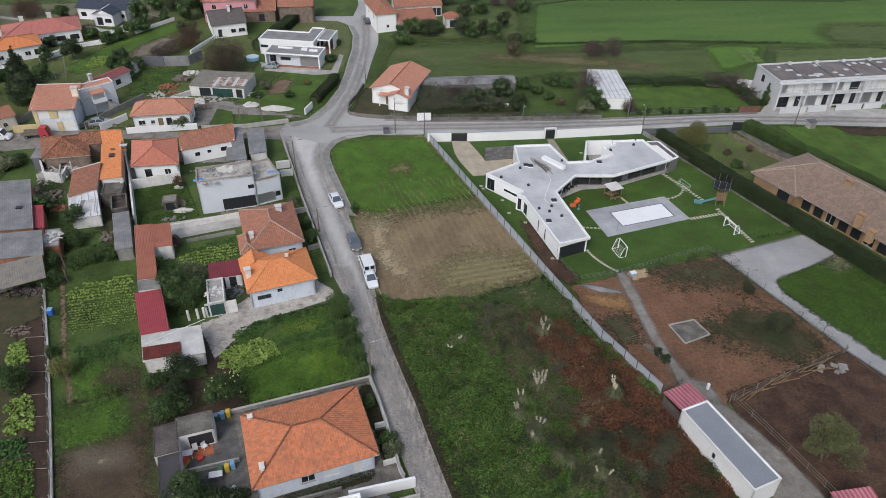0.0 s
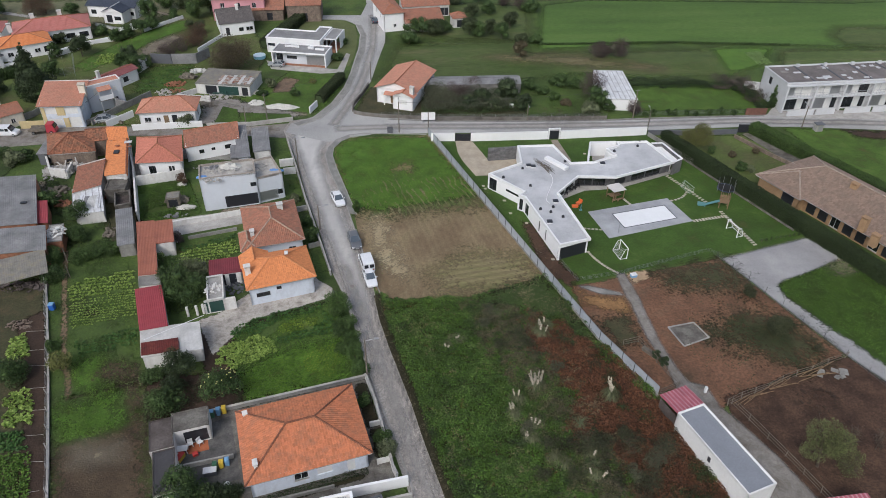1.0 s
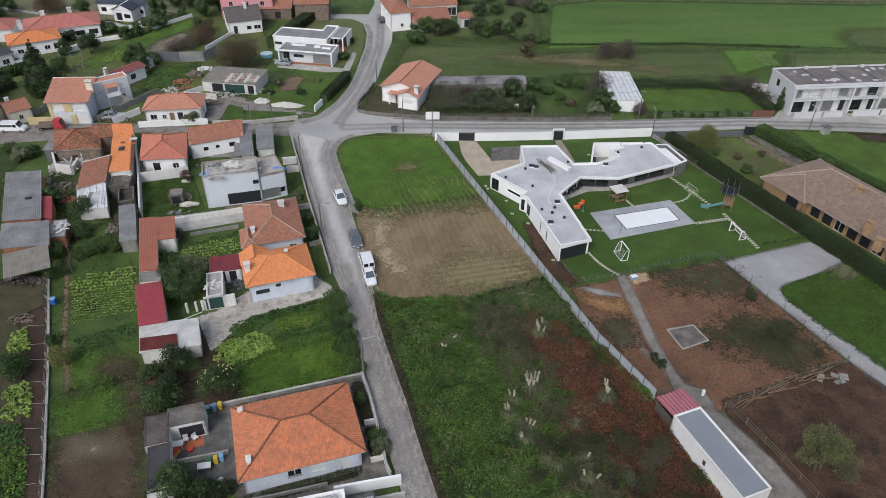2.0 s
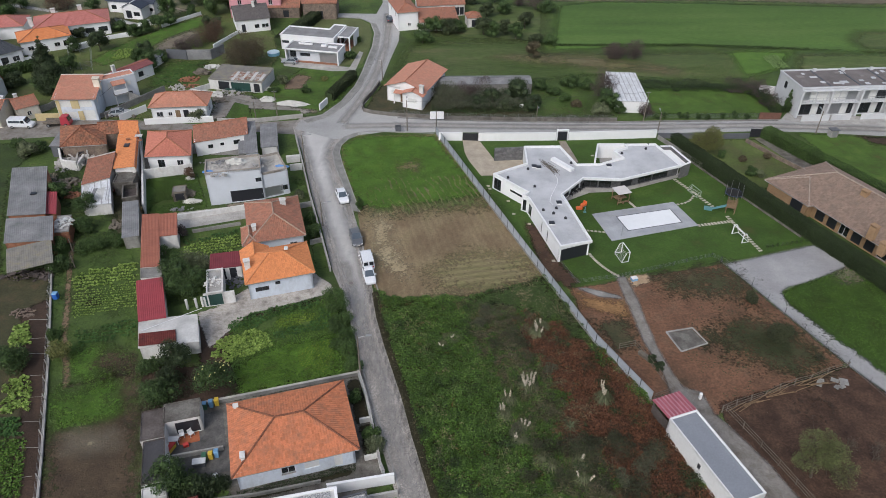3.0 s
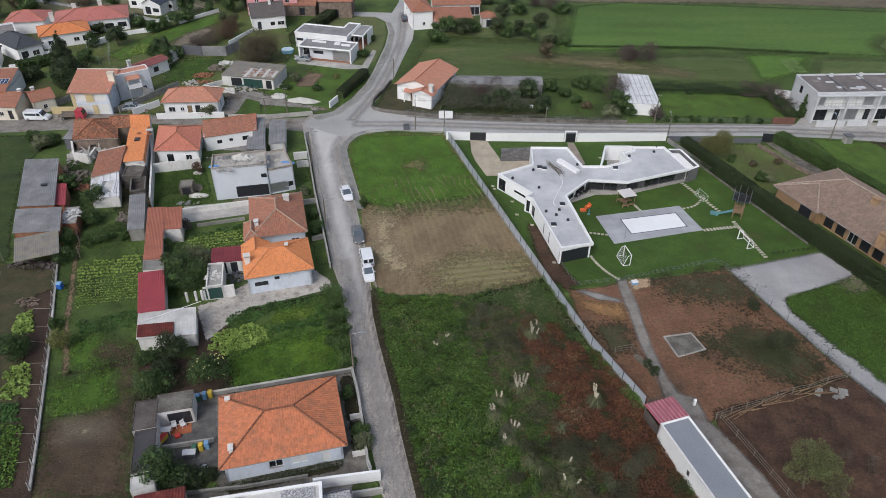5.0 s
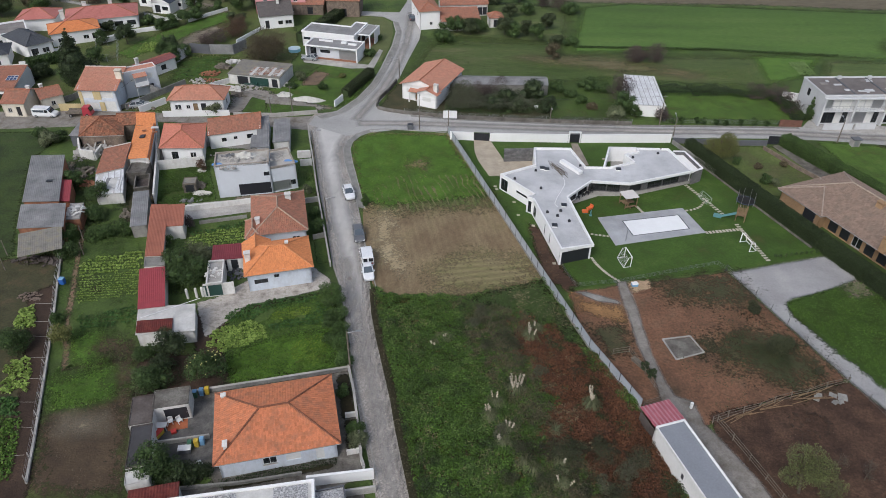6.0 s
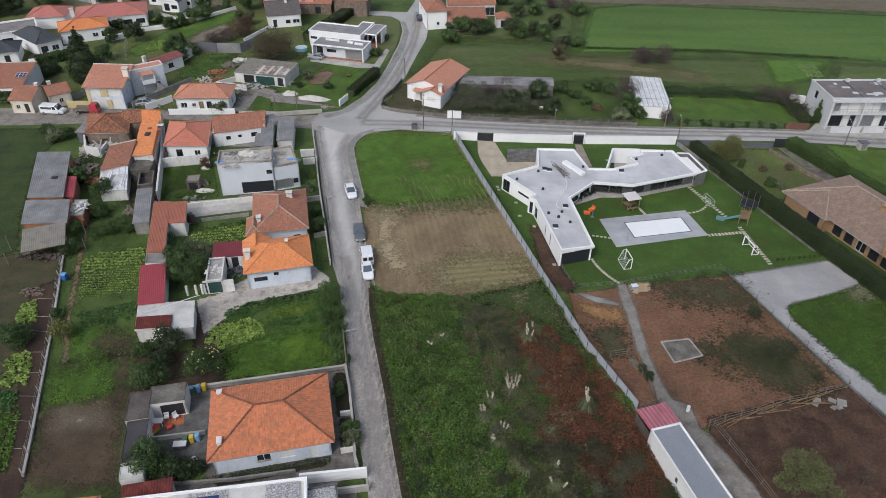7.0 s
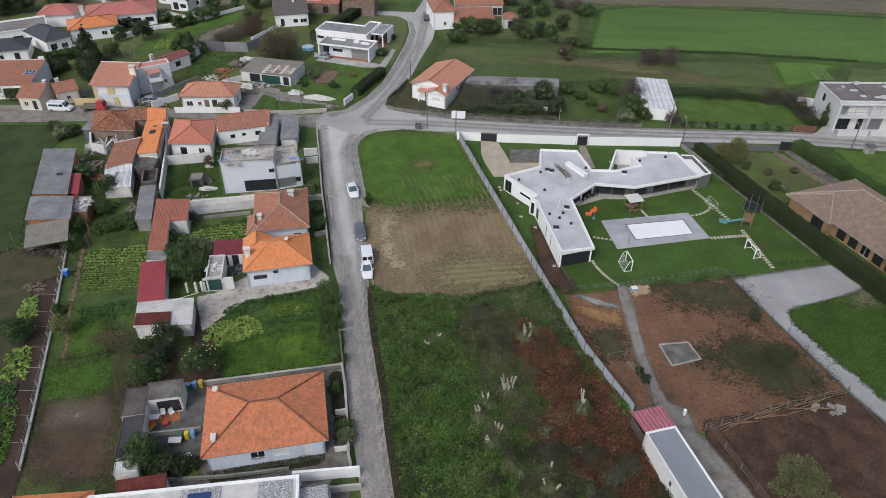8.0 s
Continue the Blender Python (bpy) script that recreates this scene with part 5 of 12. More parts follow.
patch("east_lawn", [(49.66, 77.87), (55.99, 80.73), (62.44, 83.72), (65.73, 81.33), (75.41, 65.13), (63.4, 47.6), (56.1, 62.0), (52.7, 68.5), (49.4, 74.8)], 0.062, TALL_GREEN, "bright green grass plot beside the gravel", "lawn", 0.7)
patch("east_bare", [(59.14, 81.73), (62.79, 83.73), (64.02, 81.30), (61.13, 79.65), (59.43, 80.14)], 0.068, PALE_SOIL, "worn sandy spot in the grass", "ground", 1.5)
patch("yard_path", [(25.94, 81.32), (27.52, 81.62), (28.17, 76.06), (28.25, 70.73), (28.54, 65.84), (29.25, 61.34), (29.82, 59.46), (31.88, 58.57), (32.4, 55.3), (33.6, 53.2), (36.3, 47.6), (37.9, 43.0), (39.6, 36.88), (33.46, 36.77), (29.21, 55.42), (27.70, 58.04), (27.69, 62.28), (26.65, 67.39), (26.33, 74.20), (25.98, 77.27)], 0.07, WORN_PATH, "grey concrete yard path with worn edges", "pavement", 0.4, False)
patch("side_path", [(19.48, 78.81), (21.31, 78.84), (25.76, 77.02), (26.24, 76.15), (22.58, 76.58), (19.90, 78.30)], 0.066, CONCRETE, "narrow concrete side path", "pavement", 0.35, False)
patch("ochre_bank", [(18.87, 78.02), (22.53, 76.33), (25.93, 75.40), (25.84, 71.83), (22.03, 73.40), (19.84, 74.67)], 0.056, surface("ochre_earth", around((0.3, 0.17, 0.075), 0.3), s1=0.5, s2=4, fine=0.5), "orange-ochre earth", "ground", 1.5)
patch("yard_grass", [(21.11, 71.74), (24.98, 72.28), (25.90, 68.46), (25.81, 65.27), (22.62, 66.04), (21.46, 68.37)], 0.058, SCRUB, "sparse grass beside the fence", "ground", 2.2)
patch("yard_scrub", [(37.94, 70.91), (44.63, 72.19), (48.79, 68.88), (50.32, 63.67), (44.00, 60.64), (40.37, 64.50), (37.00, 65.47)], 0.058, SCRUB, "patchy dark scrub on the earth", "ground", 4.5)
patch("sand_spot", [(27.81, 81.36), (30.74, 81.96), (30.70, 79.95), (27.98, 78.98)], 0.075, SAND, "sandy play spot", "ground", 0.6)

# kitchen gardens of the houses
patch("garden_soil", [(-33.98, 70.68), (-30.03, 71.92), (-24.14, 73.81), (-16.22, 77.06), (-14.37, 72.22), (-12.19, 65.62), (-10.72, 61.61), (-29.79, 56.45), (-36.67, 55.63), (-38.65, 63.09), (-31.42, 63.22)], 0.02, SOIL, "brown soil of a kitchen garden", "garden", 0.6)
patch("garden_green", [(-29.02, 67.44), (-28.92, 71.24), (-22.55, 73.84), (-15.77, 76.81), (-13.69, 70.50), (-11.03, 61.80), (-18.47, 60.03), (-25.40, 58.05), (-27.43, 63.29)], 0.03, GRASS, "weedy green kitchen garden", "garden", 1.0)
patch("garden_lawn", [(-25.25, 64.86), (-19.83, 67.61), (-14.55, 68.80), (-13.41, 63.54), (-12.71, 62.06), (-18.47, 60.03), (-25.05, 58.06), (-26.96, 62.30)], 0.04, surface("garden_grass", [(0.28, (0.1, 0.1, 0.03)), (0.42, (0.085, 0.16, 0.017)), (0.56, (0.11, 0.22, 0.023)), (0.72, (0.145, 0.24, 0.032))], s1=0.5, s2=4, fine=0.5, bump=0.7), "bright green garden grass", "lawn", 1.2)
patch("house_yard", [(-33.04, 70.13), (-30.92, 66.12), (-30.11, 67.85), (-27.12, 72.92), (-15.89, 77.70), (-16.66, 79.64), (-19.71, 82.55), (-28.47, 78.74), (-32.23, 74.26), (-34.34, 73.25)], 0.03, STAINED, "stained pale concrete yard", "pavement", 0.25)
patch("west_garden", [(-60.48, 87.13), (-49.31, 90.43), (-39.01, 63.08), (-31.73, 42.04), (-41.68, 41.90), (-50.33, 62.88), (-57.03, 78.81)], 0.02, GRASS, "grassy kitchen garden strip", "garden")
patch("west_soil", [(-46.11, 53.33), (-42.18, 54.24), (-37.16, 56.06), (-31.85, 42.04), (-42.26, 41.89), (-44.31, 47.45)], 0.03, DUG, "dug brown soil", "garden", 2.5)
patch("west_pale", [(-44.71, 52.44), (-41.73, 53.16), (-37.98, 52.88), (-36.64, 50.24), (-39.35, 49.04), (-42.96, 49.29)], 0.036, surface("dry_pale_earth", around((0.23, 0.195, 0.14), 0.3), s1=0.5, s2=4, fine=0.5, bump=0.8), "dry pale soil", "garden", 2.5, False)
patch("west_green", [(-48.82, 66.42), (-44.75, 66.71), (-43.12, 63.01), (-42.91, 61.04), (-46.43, 60.59)], 0.033, FRESH, "patch of fresh grass", "garden", 1.6)
patch("west_edge", [(-41.68, 63.03), (-39.15, 63.08), (-36.04, 53.92), (-38.01, 53.47)], 0.031, DUG, "bare trodden edge of the garden", "garden", 1.8)
patch("yard_dry", [(31.15, 81.16), (43.18, 84.43), (45.56, 79.34), (42.89, 76.36), (38.35, 77.52), (32.73, 78.04)], 0.052, SCRUB, "olive-brown scrubby strip", "ground", 4.0)
patch("yard_scrub", [(34.65, 69.72), (37.14, 70.33), (37.29, 67.58), (34.69, 66.47)], 0.053, SCRUB, "thin scrub beside the pit", "ground", 2.5)
patch("west_bare", [(-45.09, 65.54), (-41.60, 66.13), (-39.01, 63.08), (-41.59, 62.24), (-44.78, 62.98)], 0.034, DUG, "bare soil bed", "garden", 2)
patch("west_green", [(-47.64, 58.13), (-41.05, 59.92), (-38.69, 55.59), (-41.34, 53.83), (-45.26, 52.93)], 0.032, FRESH, "patch of fresh grass", "garden", 2.2)
patch("footpath", [(-58.99, 90.21), (-58.28, 90.23), (-53.29, 76.31), (-49.85, 67.05), (-46.88, 60.97), (-46.88, 59.07), (-50.93, 68.12), (-55.06, 78.85)], 0.038, surface("trodden_earth", around((0.2, 0.14, 0.09), 0.25), s1=0.6, s2=4, fine=0.4), "trodden earth footpath", "path", 0.35)
patch("fence_garden", [(-84.20, 80.24), (-65.09, 81.59), (-59.30, 83.95), (-53.98, 71.45), (-49.62, 57.19), (-44.00, 36.31), (-54.93, 36.16)], 0.012, SCRUB, "scrubby ground of the fenced garden", "garden", 1.0)
patch("far_west_soil", [(-59.17, 73.73), (-56.19, 76.26), (-50.62, 62.87), (-42.55, 43.22), (-40.71, 36.35), (-44.00, 36.31), (-50.99, 57.16)], 0.03, SOIL, "brown garden soil by the fence", "garden", 0.5)
track("narrow dug channel across the garden", [(-47.0, 59.4), (-44.7, 60.2), (-42.2, 61.0), (-39.0, 62.0)], 0.45, 0.046, DUG, 0.3)
track("dark furrow beside the channel", [(-47.0, 59.75), (-44.7, 60.55), (-42.2, 61.35), (-39.0, 62.35)], 0.16, 0.05, SOIL, 0.12)
patch("ash_spot", [(-51.2, 75.1), (-50.2, 76.3), (-48.7, 75.9), (-48.6, 74.9), (-50.2, 74.5)], 0.05, UNDERGROWTH, "dark burnt spot among the vegetables", "garden", 0.7)
patch("west_meadow", [(-118.68, 119.02), (-87.82, 122.68), (-77.67, 123.69), (-78.79, 111.34), (-69.90, 89.97), (-65.99, 82.68), (-81.05, 66.47)], 0.02, DARK_MEADOW, "green meadow beside the old sheds", "field", 0.8)
patch("north_lawn", [(-33.92, 199.78), (-22.47, 198.75), (-19.37, 194.51), (-18.07, 186.27), (-17.97, 176.06), (-19.00, 165.18), (-24.38, 163.53), (-34.98, 185.62)], 0.03, surface("villa_grass", around((0.125, 0.145, 0.055), 0.2), s1=0.15, s2=3, fine=0.3, bump=0.5), "green lawn in the road's bend", "lawn")
patch("north_plot", [(-31.88, 165.47), (-20.09, 159.41), (-20.38, 152.00), (-22.62, 142.65), (-25.85, 138.23), (-39.48, 142.13), (-42.33, 146.55), (-37.54, 151.44)], 0.026, PLOT_GREEN, "grassy plot behind a hedge", "garden", 1)
patch("north_soil", [(-35.8, 152.8), (-33.7, 158.1), (-30.3, 157.1), (-31.7, 149.8), (-35.1, 149.6)], 0.034, surface("garden_earth", around((0.2, 0.14, 0.095), 0.25), s1=0.5, s2=4, fine=0.45, bump=0.8), "dug vegetable plot", "garden", 0.8)
patch("north_yard", [(-49.90, 146.31), (-44.22, 146.49), (-27.67, 138.17), (-28.66, 136.75), (-43.86, 139.67), (-45.95, 133.50), (-48.45, 133.97)], 0.032, WORN_PATH, "dusty pale yard", "pavement", 1.2)
patch("north_green", [(-45.21, 134.34), (-45.05, 142.54), (-41.68, 140.89), (-40.06, 134.76)], 0.036, FIELD_GREEN, "small green lawn", "lawn", 0.1)
patch("north_green", [(-39.64, 134.50), (-41.05, 139.18), (-30.14, 138.38), (-28.96, 135.63)], 0.036, FIELD_GREEN, "small green lawn by the road", "lawn", 0.2)
patch("villa_drive", [(-39.79, 168.96), (-37.79, 163.44), (-25.63, 160.27), (-20.23, 160.81), (-19.28, 172.80), (-20.37, 173.56), (-21.82, 162.90), (-24.38, 163.53)], 0.036, PALE_CONCRETE, "pale paved drive", "pavement")
patch("upper_field", [(-85.8, 166.2), (-83.5, 174.5), (-79.6, 183.5), (-73.7, 192.4), (-66.7, 201.0), (-64.0, 193.7), (-70.0, 185.2), (-73.5, 177.3), (-76.2, 171.5), (-81.2, 163.0)], 0.03, FRESH, "long green garden strip", "field", 1.2)
patch("mod_yard", [(-51.12, 101.34), (-54.11, 109.92), (-45.04, 111.80), (-40.10, 100.34), (-46.13, 97.39), (-50.07, 98.34)], 0.03, FIELD_GREEN, "overgrown green yard", "garden", 0.4)
patch("mod_front", [(-28.86, 114.76), (-26.81, 115.25), (-23.04, 102.94), (-26.18, 102.86)], 0.03, GRASS, "weedy front yard", "garden", 0.1)
patch("lane", [(-43.78, 95.07), (-44.56, 98.47), (-32.92, 101.24), (-31.97, 97.04), (-42.18, 93.79)], 0.03, PALE_CONCRETE, "grey concrete lane", "pavement")
patch("hip_garden", [(45.34, 125.91), (63.56, 125.93), (69.85, 115.20), (60.53, 104.98), (55.83, 108.70)], 0.03, OLIVE, "mossy green garden", "garden", 0.6)
patch("hip_drive", [(63.73, 126.42), (66.76, 127.49), (71.54, 114.19), (68.78, 112.66)], 0.036, OLD_PAVING, "dark grey driveway beside the hedge", "pavement")

BACK_GARDENS = [(-123.40, 133.91), (-178.91, 215.12), (-68.31, 219.97), (-52.67, 204.10), (-44.08, 185.28), (-40.22, 168.95), (-42.33, 146.55), (-49.90, 146.31), (-48.60, 134.51), (-61.60, 134.12)]
UPPER = surface("dry_garden_grass", [(0.3, (0.13, 0.135, 0.07)), (0.5, (0.17, 0.17, 0.095)), (0.7, (0.24, 0.22, 0.14))], s1=0.12, s2=2, fine=0.4, bump=0.5)
patch("back_gardens", BACK_GARDENS, 0.008, OLIVE, "rough olive grass of the gardens behind the lane", "garden", 1.0)
patch("slope_garden", [(-67.93, 161.32), (-65.49, 165.79), (-56.68, 166.85), (-56.29, 160.29), (-59.06, 151.39), (-66.58, 150.50)], 0.03, FIELD_GREEN, "mottled green garden slope", "garden", 2.0)
patch("brown_strip", [(-73.16, 173.25), (-71.91, 181.61), (-67.45, 187.98), (-63.90, 186.31), (-67.42, 176.71), (-69.97, 170.99)], 0.034, PALE_SOIL, "bare brown strip of twiggy ground", "garden", 2.0)
patch("upper_gardens", [(-96.64, 183.28), (-92.18, 197.43), (-78.71, 197.97), (-68.54, 214.22), (-70.05, 219.90), (-136.85, 216.97), (-128.54, 200.98), (-105.07, 192.08)], 0.02, UPPER, "dry grassy gardens round the upper houses", "garden", 2.0)
patch("upper_path", [(-78.05, 207.25), (-77.05, 208.36), (-67.44, 201.44), (-67.53, 199.42)], 0.04, PALE_SOIL, "sandy garden path", "path", 0.5)
patch("upper_road", [(-132.29, 208.19), (-121.42, 206.50), (-109.35, 201.77), (-109.60, 203.83), (-122.70, 209.14), (-133.68, 210.87)], 0.04, PALE_CONCRETE, "pale narrow upper lane", "road", 0.4)
patch("slate_yard", [(-104.73, 155.20), (-106.96, 162.14), (-101.60, 165.28), (-98.99, 166.87), (-99.18, 160.25), (-101.14, 156.00)], 0.04, PALE_CONCRETE, "pale paved yard of the slate-roofed house", "pavement")
patch("white_yard", [(-95.69, 170.85), (-92.45, 173.35), (-95.09, 182.47), (-88.86, 182.70), (-91.03, 173.41)], 0.04, CONCRETE, "grey paved yard between the houses", "pavement", 0.5)
patch("duplex_yard", [(-71.61, 133.82), (-66.75, 141.87), (-64.13, 148.98), (-69.79, 150.40), (-66.95, 140.70), (-71.01, 136.86)], 0.04, CONCRETE, "grey concrete yard beside the duplex", "pavement", 0.3)
patch("shed_yard", [(-52.45, 90.36), (-60.73, 111.81), (-55.11, 112.79), (-50.07, 98.34), (-48.41, 90.45)], 0.03, SCRUB, "dark weedy yard between the sheds", "pavement", 0.8)
patch("row_yard", [(-48.24, 119.11), (-54.82, 111.96), (-57.71, 120.23), (-48.91, 123.29), (-38.89, 123.57), (-37.71, 118.49)], 0.03, CONCRETE, "concrete yard between the old houses", "pavement", 0.3)
patch("track_strip", [(-62.21, 90.14), (-71.58, 111.53), (-70.34, 111.56), (-60.78, 90.17)], 0.034, PALE_SOIL, "narrow trodden track beside the sheds", "path", 0.6)
# ---- houses along the street ----
W = "win"
near_house = house("pale blue-white house under a large weathered orange hip roof", -17.41, 51.13, 13.57, 10.45, 15.9, 2.8, "hip", PALE_BLUE, NEAR_T, CAP_DARK, rise=2.05, over=0.5,
      ops={0: [(0.42, 0.9, 1.5, 1.1, W), (0.62, 0.9, 1.6, 1.1, "shut"), (0.85, 0.2, 0.9, 2.1, "shut")], 1: [(0.3, 0.9, 1.2, 1.1, W), (0.7, 0.9, 1.2, 1.1, W)], 3: [(0.5, 0.9, 1.2, 1.1, W)]},
      chimneys=[(-5.4, -3.35, 3.7, 0.4, 0.75), (-5.75, 4.1, 3.3, 0.45, 0.45)], roll=0.3, amp=0.042)
orange_house = house("white house under a bright orange tiled hip roof", -24.27, 80.77, 9.82, 7.91, 17.1, 3.15, "hip", PALE_BLUE, ORANGE_T, CAP_ORANGE, rise=1.9, over=0.4,
      ops={0: [(0.2, 1.2, 1.9, 0.8, "glass"), (0.45, 1.9, 0.7, 0.6, "glass")], 1: [(0.4, 0.9, 1.2, 1.2, W)]}, chimneys=[(-4.2, -0.6, 4.7, 0.8, 0.7)], amp=0.028)
house("rear gabled wing of the orange-roofed house", -27.9, 82.75, 4.3, 3.3, 17.1, 3.1, "y", PALE_BLUE, ORANGE_T, CAP_ORANGE, rise=1.25, over=0.3, name="house_wing")
brown_house = house("older house under a brown-red hip roof with pale ridges", -26.75, 92.05, 8.66, 11.83, 15.2, 3.3, "hip", GREY_RENDER, BROWN_T, CAP_PALE, rise=2.0, over=0.4,
      ops={0: [(0.8, 0.9, 1.2, 1.2, W)], 1: [(0.3, 0.9, 1.2, 1.2, W), (0.7, 0.9, 1.2, 1.2, W)]}, chimneys=[(1.7, 2.0, 5.2, 0.9, 0.7), (-3.2, -3.3, 4.5, 0.6, 0.7)])
house("low wing under a brown-red tiled roof", -29.71, 87.61, 2.51, 5.00, 14.7, 3.0, "hip", GREY_RENDER, BROWN_T, CAP_PALE, rise=1.1, over=0.3, name="house_wing")
sheet_shed("red sheet-metal lean-to against the orange-roofed house", -32.07, 82.02, 4.65, 3.16, 11.3, 2.4, 2.9, OLD_WHITE, MAROON_SHEET, ops={0: [(0.35, 0.1, 0.9, 2.0, "dark"), (0.7, 0.1, 1.0, 2.0, "dark")]}, name="lean_to")


def flat_block(label, x, y, w, d, rz, h, wallm, roofm, coping, ops={}, name="outbuilding", drop=0.25, lip=0.2, edge=0.0, skew=0.0):
    root = tagged(place(name, x, y, 0, rz), label, name.replace("_", " "))
    shell(root, rect(w, d), h - 0.1, wallm, ops, 0.2)
    flat_roof(root, rect(w, d), h, roofm, coping, drop, lip, edge)
    return shear(root, skew)


flat_block("white garage with a dark green roller door", -32.68, 77.52, 2.29, 5.46, 13.6, 2.4, OLD_WHITE, PALE_CONCRETE, OLD_WHITE, {0: [(0.52, 0.05, 2.6, 2.0, "green")]}, "garage")
garden_wall("courtyard_wall", "stained white courtyard wall", [(-31.05, 75.26), (-29.54, 75.66)], 2.1, 0.25, OLD_WHITE)
sheet_shed("long outbuilding with brick-red sheet roof", -44.78, 87.05, 2.71, 14.02, 7.0, 2.7, 2.9, OLD_WHITE, BRICK_SHEET, name="outbuilding", roll=0.22, skew=-0.185)
sheet_shed("outbuilding wing with brick-red sheet roof", -43.38, 91.04, 2.94, 6.11, 10.3, 2.7, 2.92, OLD_WHITE, BRICK_SHEET, name="outbuilding", roll=0.22, skew=-0.110)
flat_block("low concrete link between the sheds", -42.31, 79.43, 2.97, 2.35, 8.8, 2.4, OLD_WHITE, CONCRETE, CONCRETE, drop=0.05, skew=-0.168)
sheet_shed("long shed with dark red corrugated roof", -40.24, 73.18, 3.57, 8.81, 13.8, 2.6, 2.8, OLD_WHITE, RED_SHEET, roll=0.26, skew=-0.111)
sheet_shed("low white shed with a pale sheet roof", -36.10, 67.23, 7.53, 5.34, 9.8, 2.2, 2.35, OLD_WHITE, PALE_SHEET, ops={0: [(0.5, 0.9, 0.7, 0.7, "glass")]}, roll=0.5, amp=0.015, skew=-0.141)
rust = sheet_shed("loose rusted roofing sheets lying on the shed", -37.05, 65.73, 4.58, 2.32, 10.2, 2.43, 2.48, DARK_RUST, DARK_RUST, walls=False, name="roofing_sheets", roll=0.26, skew=-0.131)

# the unfinished modern house
# the wide dark panel in front paints the shade of an open recess
mod = flat_block("pale grey modern house, unfinished, rubble on its flat roof", -35.65, 104.28, 9.13, 4.90, 13.5, 6.3, GREY_RENDER, PALE_ROOF, ROOF_EDGE, {0: [(0.68, 0.15, 5.4, 2.2, "dark"), (0.93, 3.6, 1.0, 0.8, "glass")], 3: [(0.5, 3.6, 1.2, 1.4, "glass")]}, "house", 0.3, 0.22)
mod2 = flat_block("lower pale grey wing of the modern house", -30.03, 106.97, 4.49, 6.42, 24.3, 5.0, GREY_RENDER, PALE_ROOF, ROOF_EDGE, {0: [(0.35, 0.2, 3.2, 1.9, "grey"), (0.8, 0.9, 1.2, 1.0, "glass")], 1: [(0.5, 3.0, 1.2, 1.0, W)]}, "house_wing", 0.3, 0.22)

# the older row behind
house("white cottage under a coral tiled hip roof", -51.19, 117.59, 8.30, 10.41, 4.5, 3.1, "hip", WHITE, CORAL_T, CAP, rise=1.7, over=0.4, ops={0: [(0.3, 0.3, 1.2, 1.9, "glass"), (0.75, 0.9, 1.1, 1.1, W)]}, skew=-0.189)
house("long white outbuilding under a single brown tiled slope", -42.53, 122.17, 10.24, 4.95, 21.6, 3.0, "x", WHITE, BROWN_T, CAP, rise=1.5, over=0.2, split=0.85, ops={0: [(0.28, 1.2, 0.9, 0.8, "glass"), (0.5, 1.4, 0.7, 0.6, "glass"), (0.78, 1.2, 1.2, 0.9, "glass")]}, name="outbuilding", skew=0.155)
sheet_shed("shed with dark grey corrugated roof", -36.69, 120.86, 2.36, 13.07, 12.3, 2.7, 3.0, GREY_RENDER, FIBRE, name="shed", skew=-0.026)
sheet_shed("shed with grey fibre-cement roof", -33.31, 121.86, 3.25, 9.25, 13.6, 2.5, 2.9, OLD_WHITE, FIBRE, name="shed", skew=0.035)
sheet_shed("low shed with grey roof sheets", -37.71, 117.85, 1.34, 4.88, 11.0, 2.1, 2.3, CONCRETE, FIBRE, name="shed")
house("terraced house under a bright orange roof slope", -57.76, 114.11, 4.04, 13.13, -1.4, 3.3, "y", OLD_WHITE, ORANGE_T, CAP, rise=0.5, over=0.15, split=0.95, ops={0: [(0.5, 0.9, 1.0, 1.0, W)]}, name="terraced_house", skew=-0.326)
house("terraced house under a bright orange tiled roof", -60.25, 122.69, 3.86, 4.88, 1.6, 3.6, "x", OLD_WHITE, ORANGE_T, CAP, rise=1.1, over=0.15, split=0.7, name="terraced_house", skew=-0.343)
house("old cottage under a mossy brown hip roof", -68.30, 120.47, 8.29, 8.89, 7.8, 3.2, "hip", STONE, OLD_T, CAP_DARK, rise=1.8, over=0.25, ops={0: [(0.4, 0.9, 1.0, 1.0, "dark")]}, name="cottage", skew=-0.264)
house("old cottage wing under mossy tiles", -64.34, 123.21, 4.01, 4.88, 11.9, 3.2, "x", STONE, OLD_T, CAP_DARK, rise=1.2, over=0.15, split=0.6, name="cottage")
house("old outbuilding under a brown tiled slope with pale edge", -60.36, 107.89, 4.72, 7.77, 33.3, 3.0, "x", OLD_WHITE, BROWN_T, CAP_WHITE, rise=0.9, over=0.15, split=0.92, name="outbuilding", skew=0.394)
sheet_shed("lean-to with patched white sheet roof", -58.58, 101.11, 4.72, 7.33, 9.9, 2.2, 2.7, OLD_WHITE, WHITE_SHEET, name="lean_to", roll=0.4, amp=0.02, skew=-0.199)
flat_block("roofless grey concrete outhouse", -53.30, 102.13, 2.52, 4.53, 18.1, 2.2, OLD_PAVING, BROWN_FELT, OLD_PAVING, {0: [(0.5, 0.2, 1.4, 1.6, "dark")]}, drop=0.9)
flat_block("grey concrete outhouse behind the orange roof", -55.34, 105.89, 3.39, 3.62, 7.9, 2.6, OLD_PAVING, OLD_PAVING, OLD_PAVING, drop=0.1)
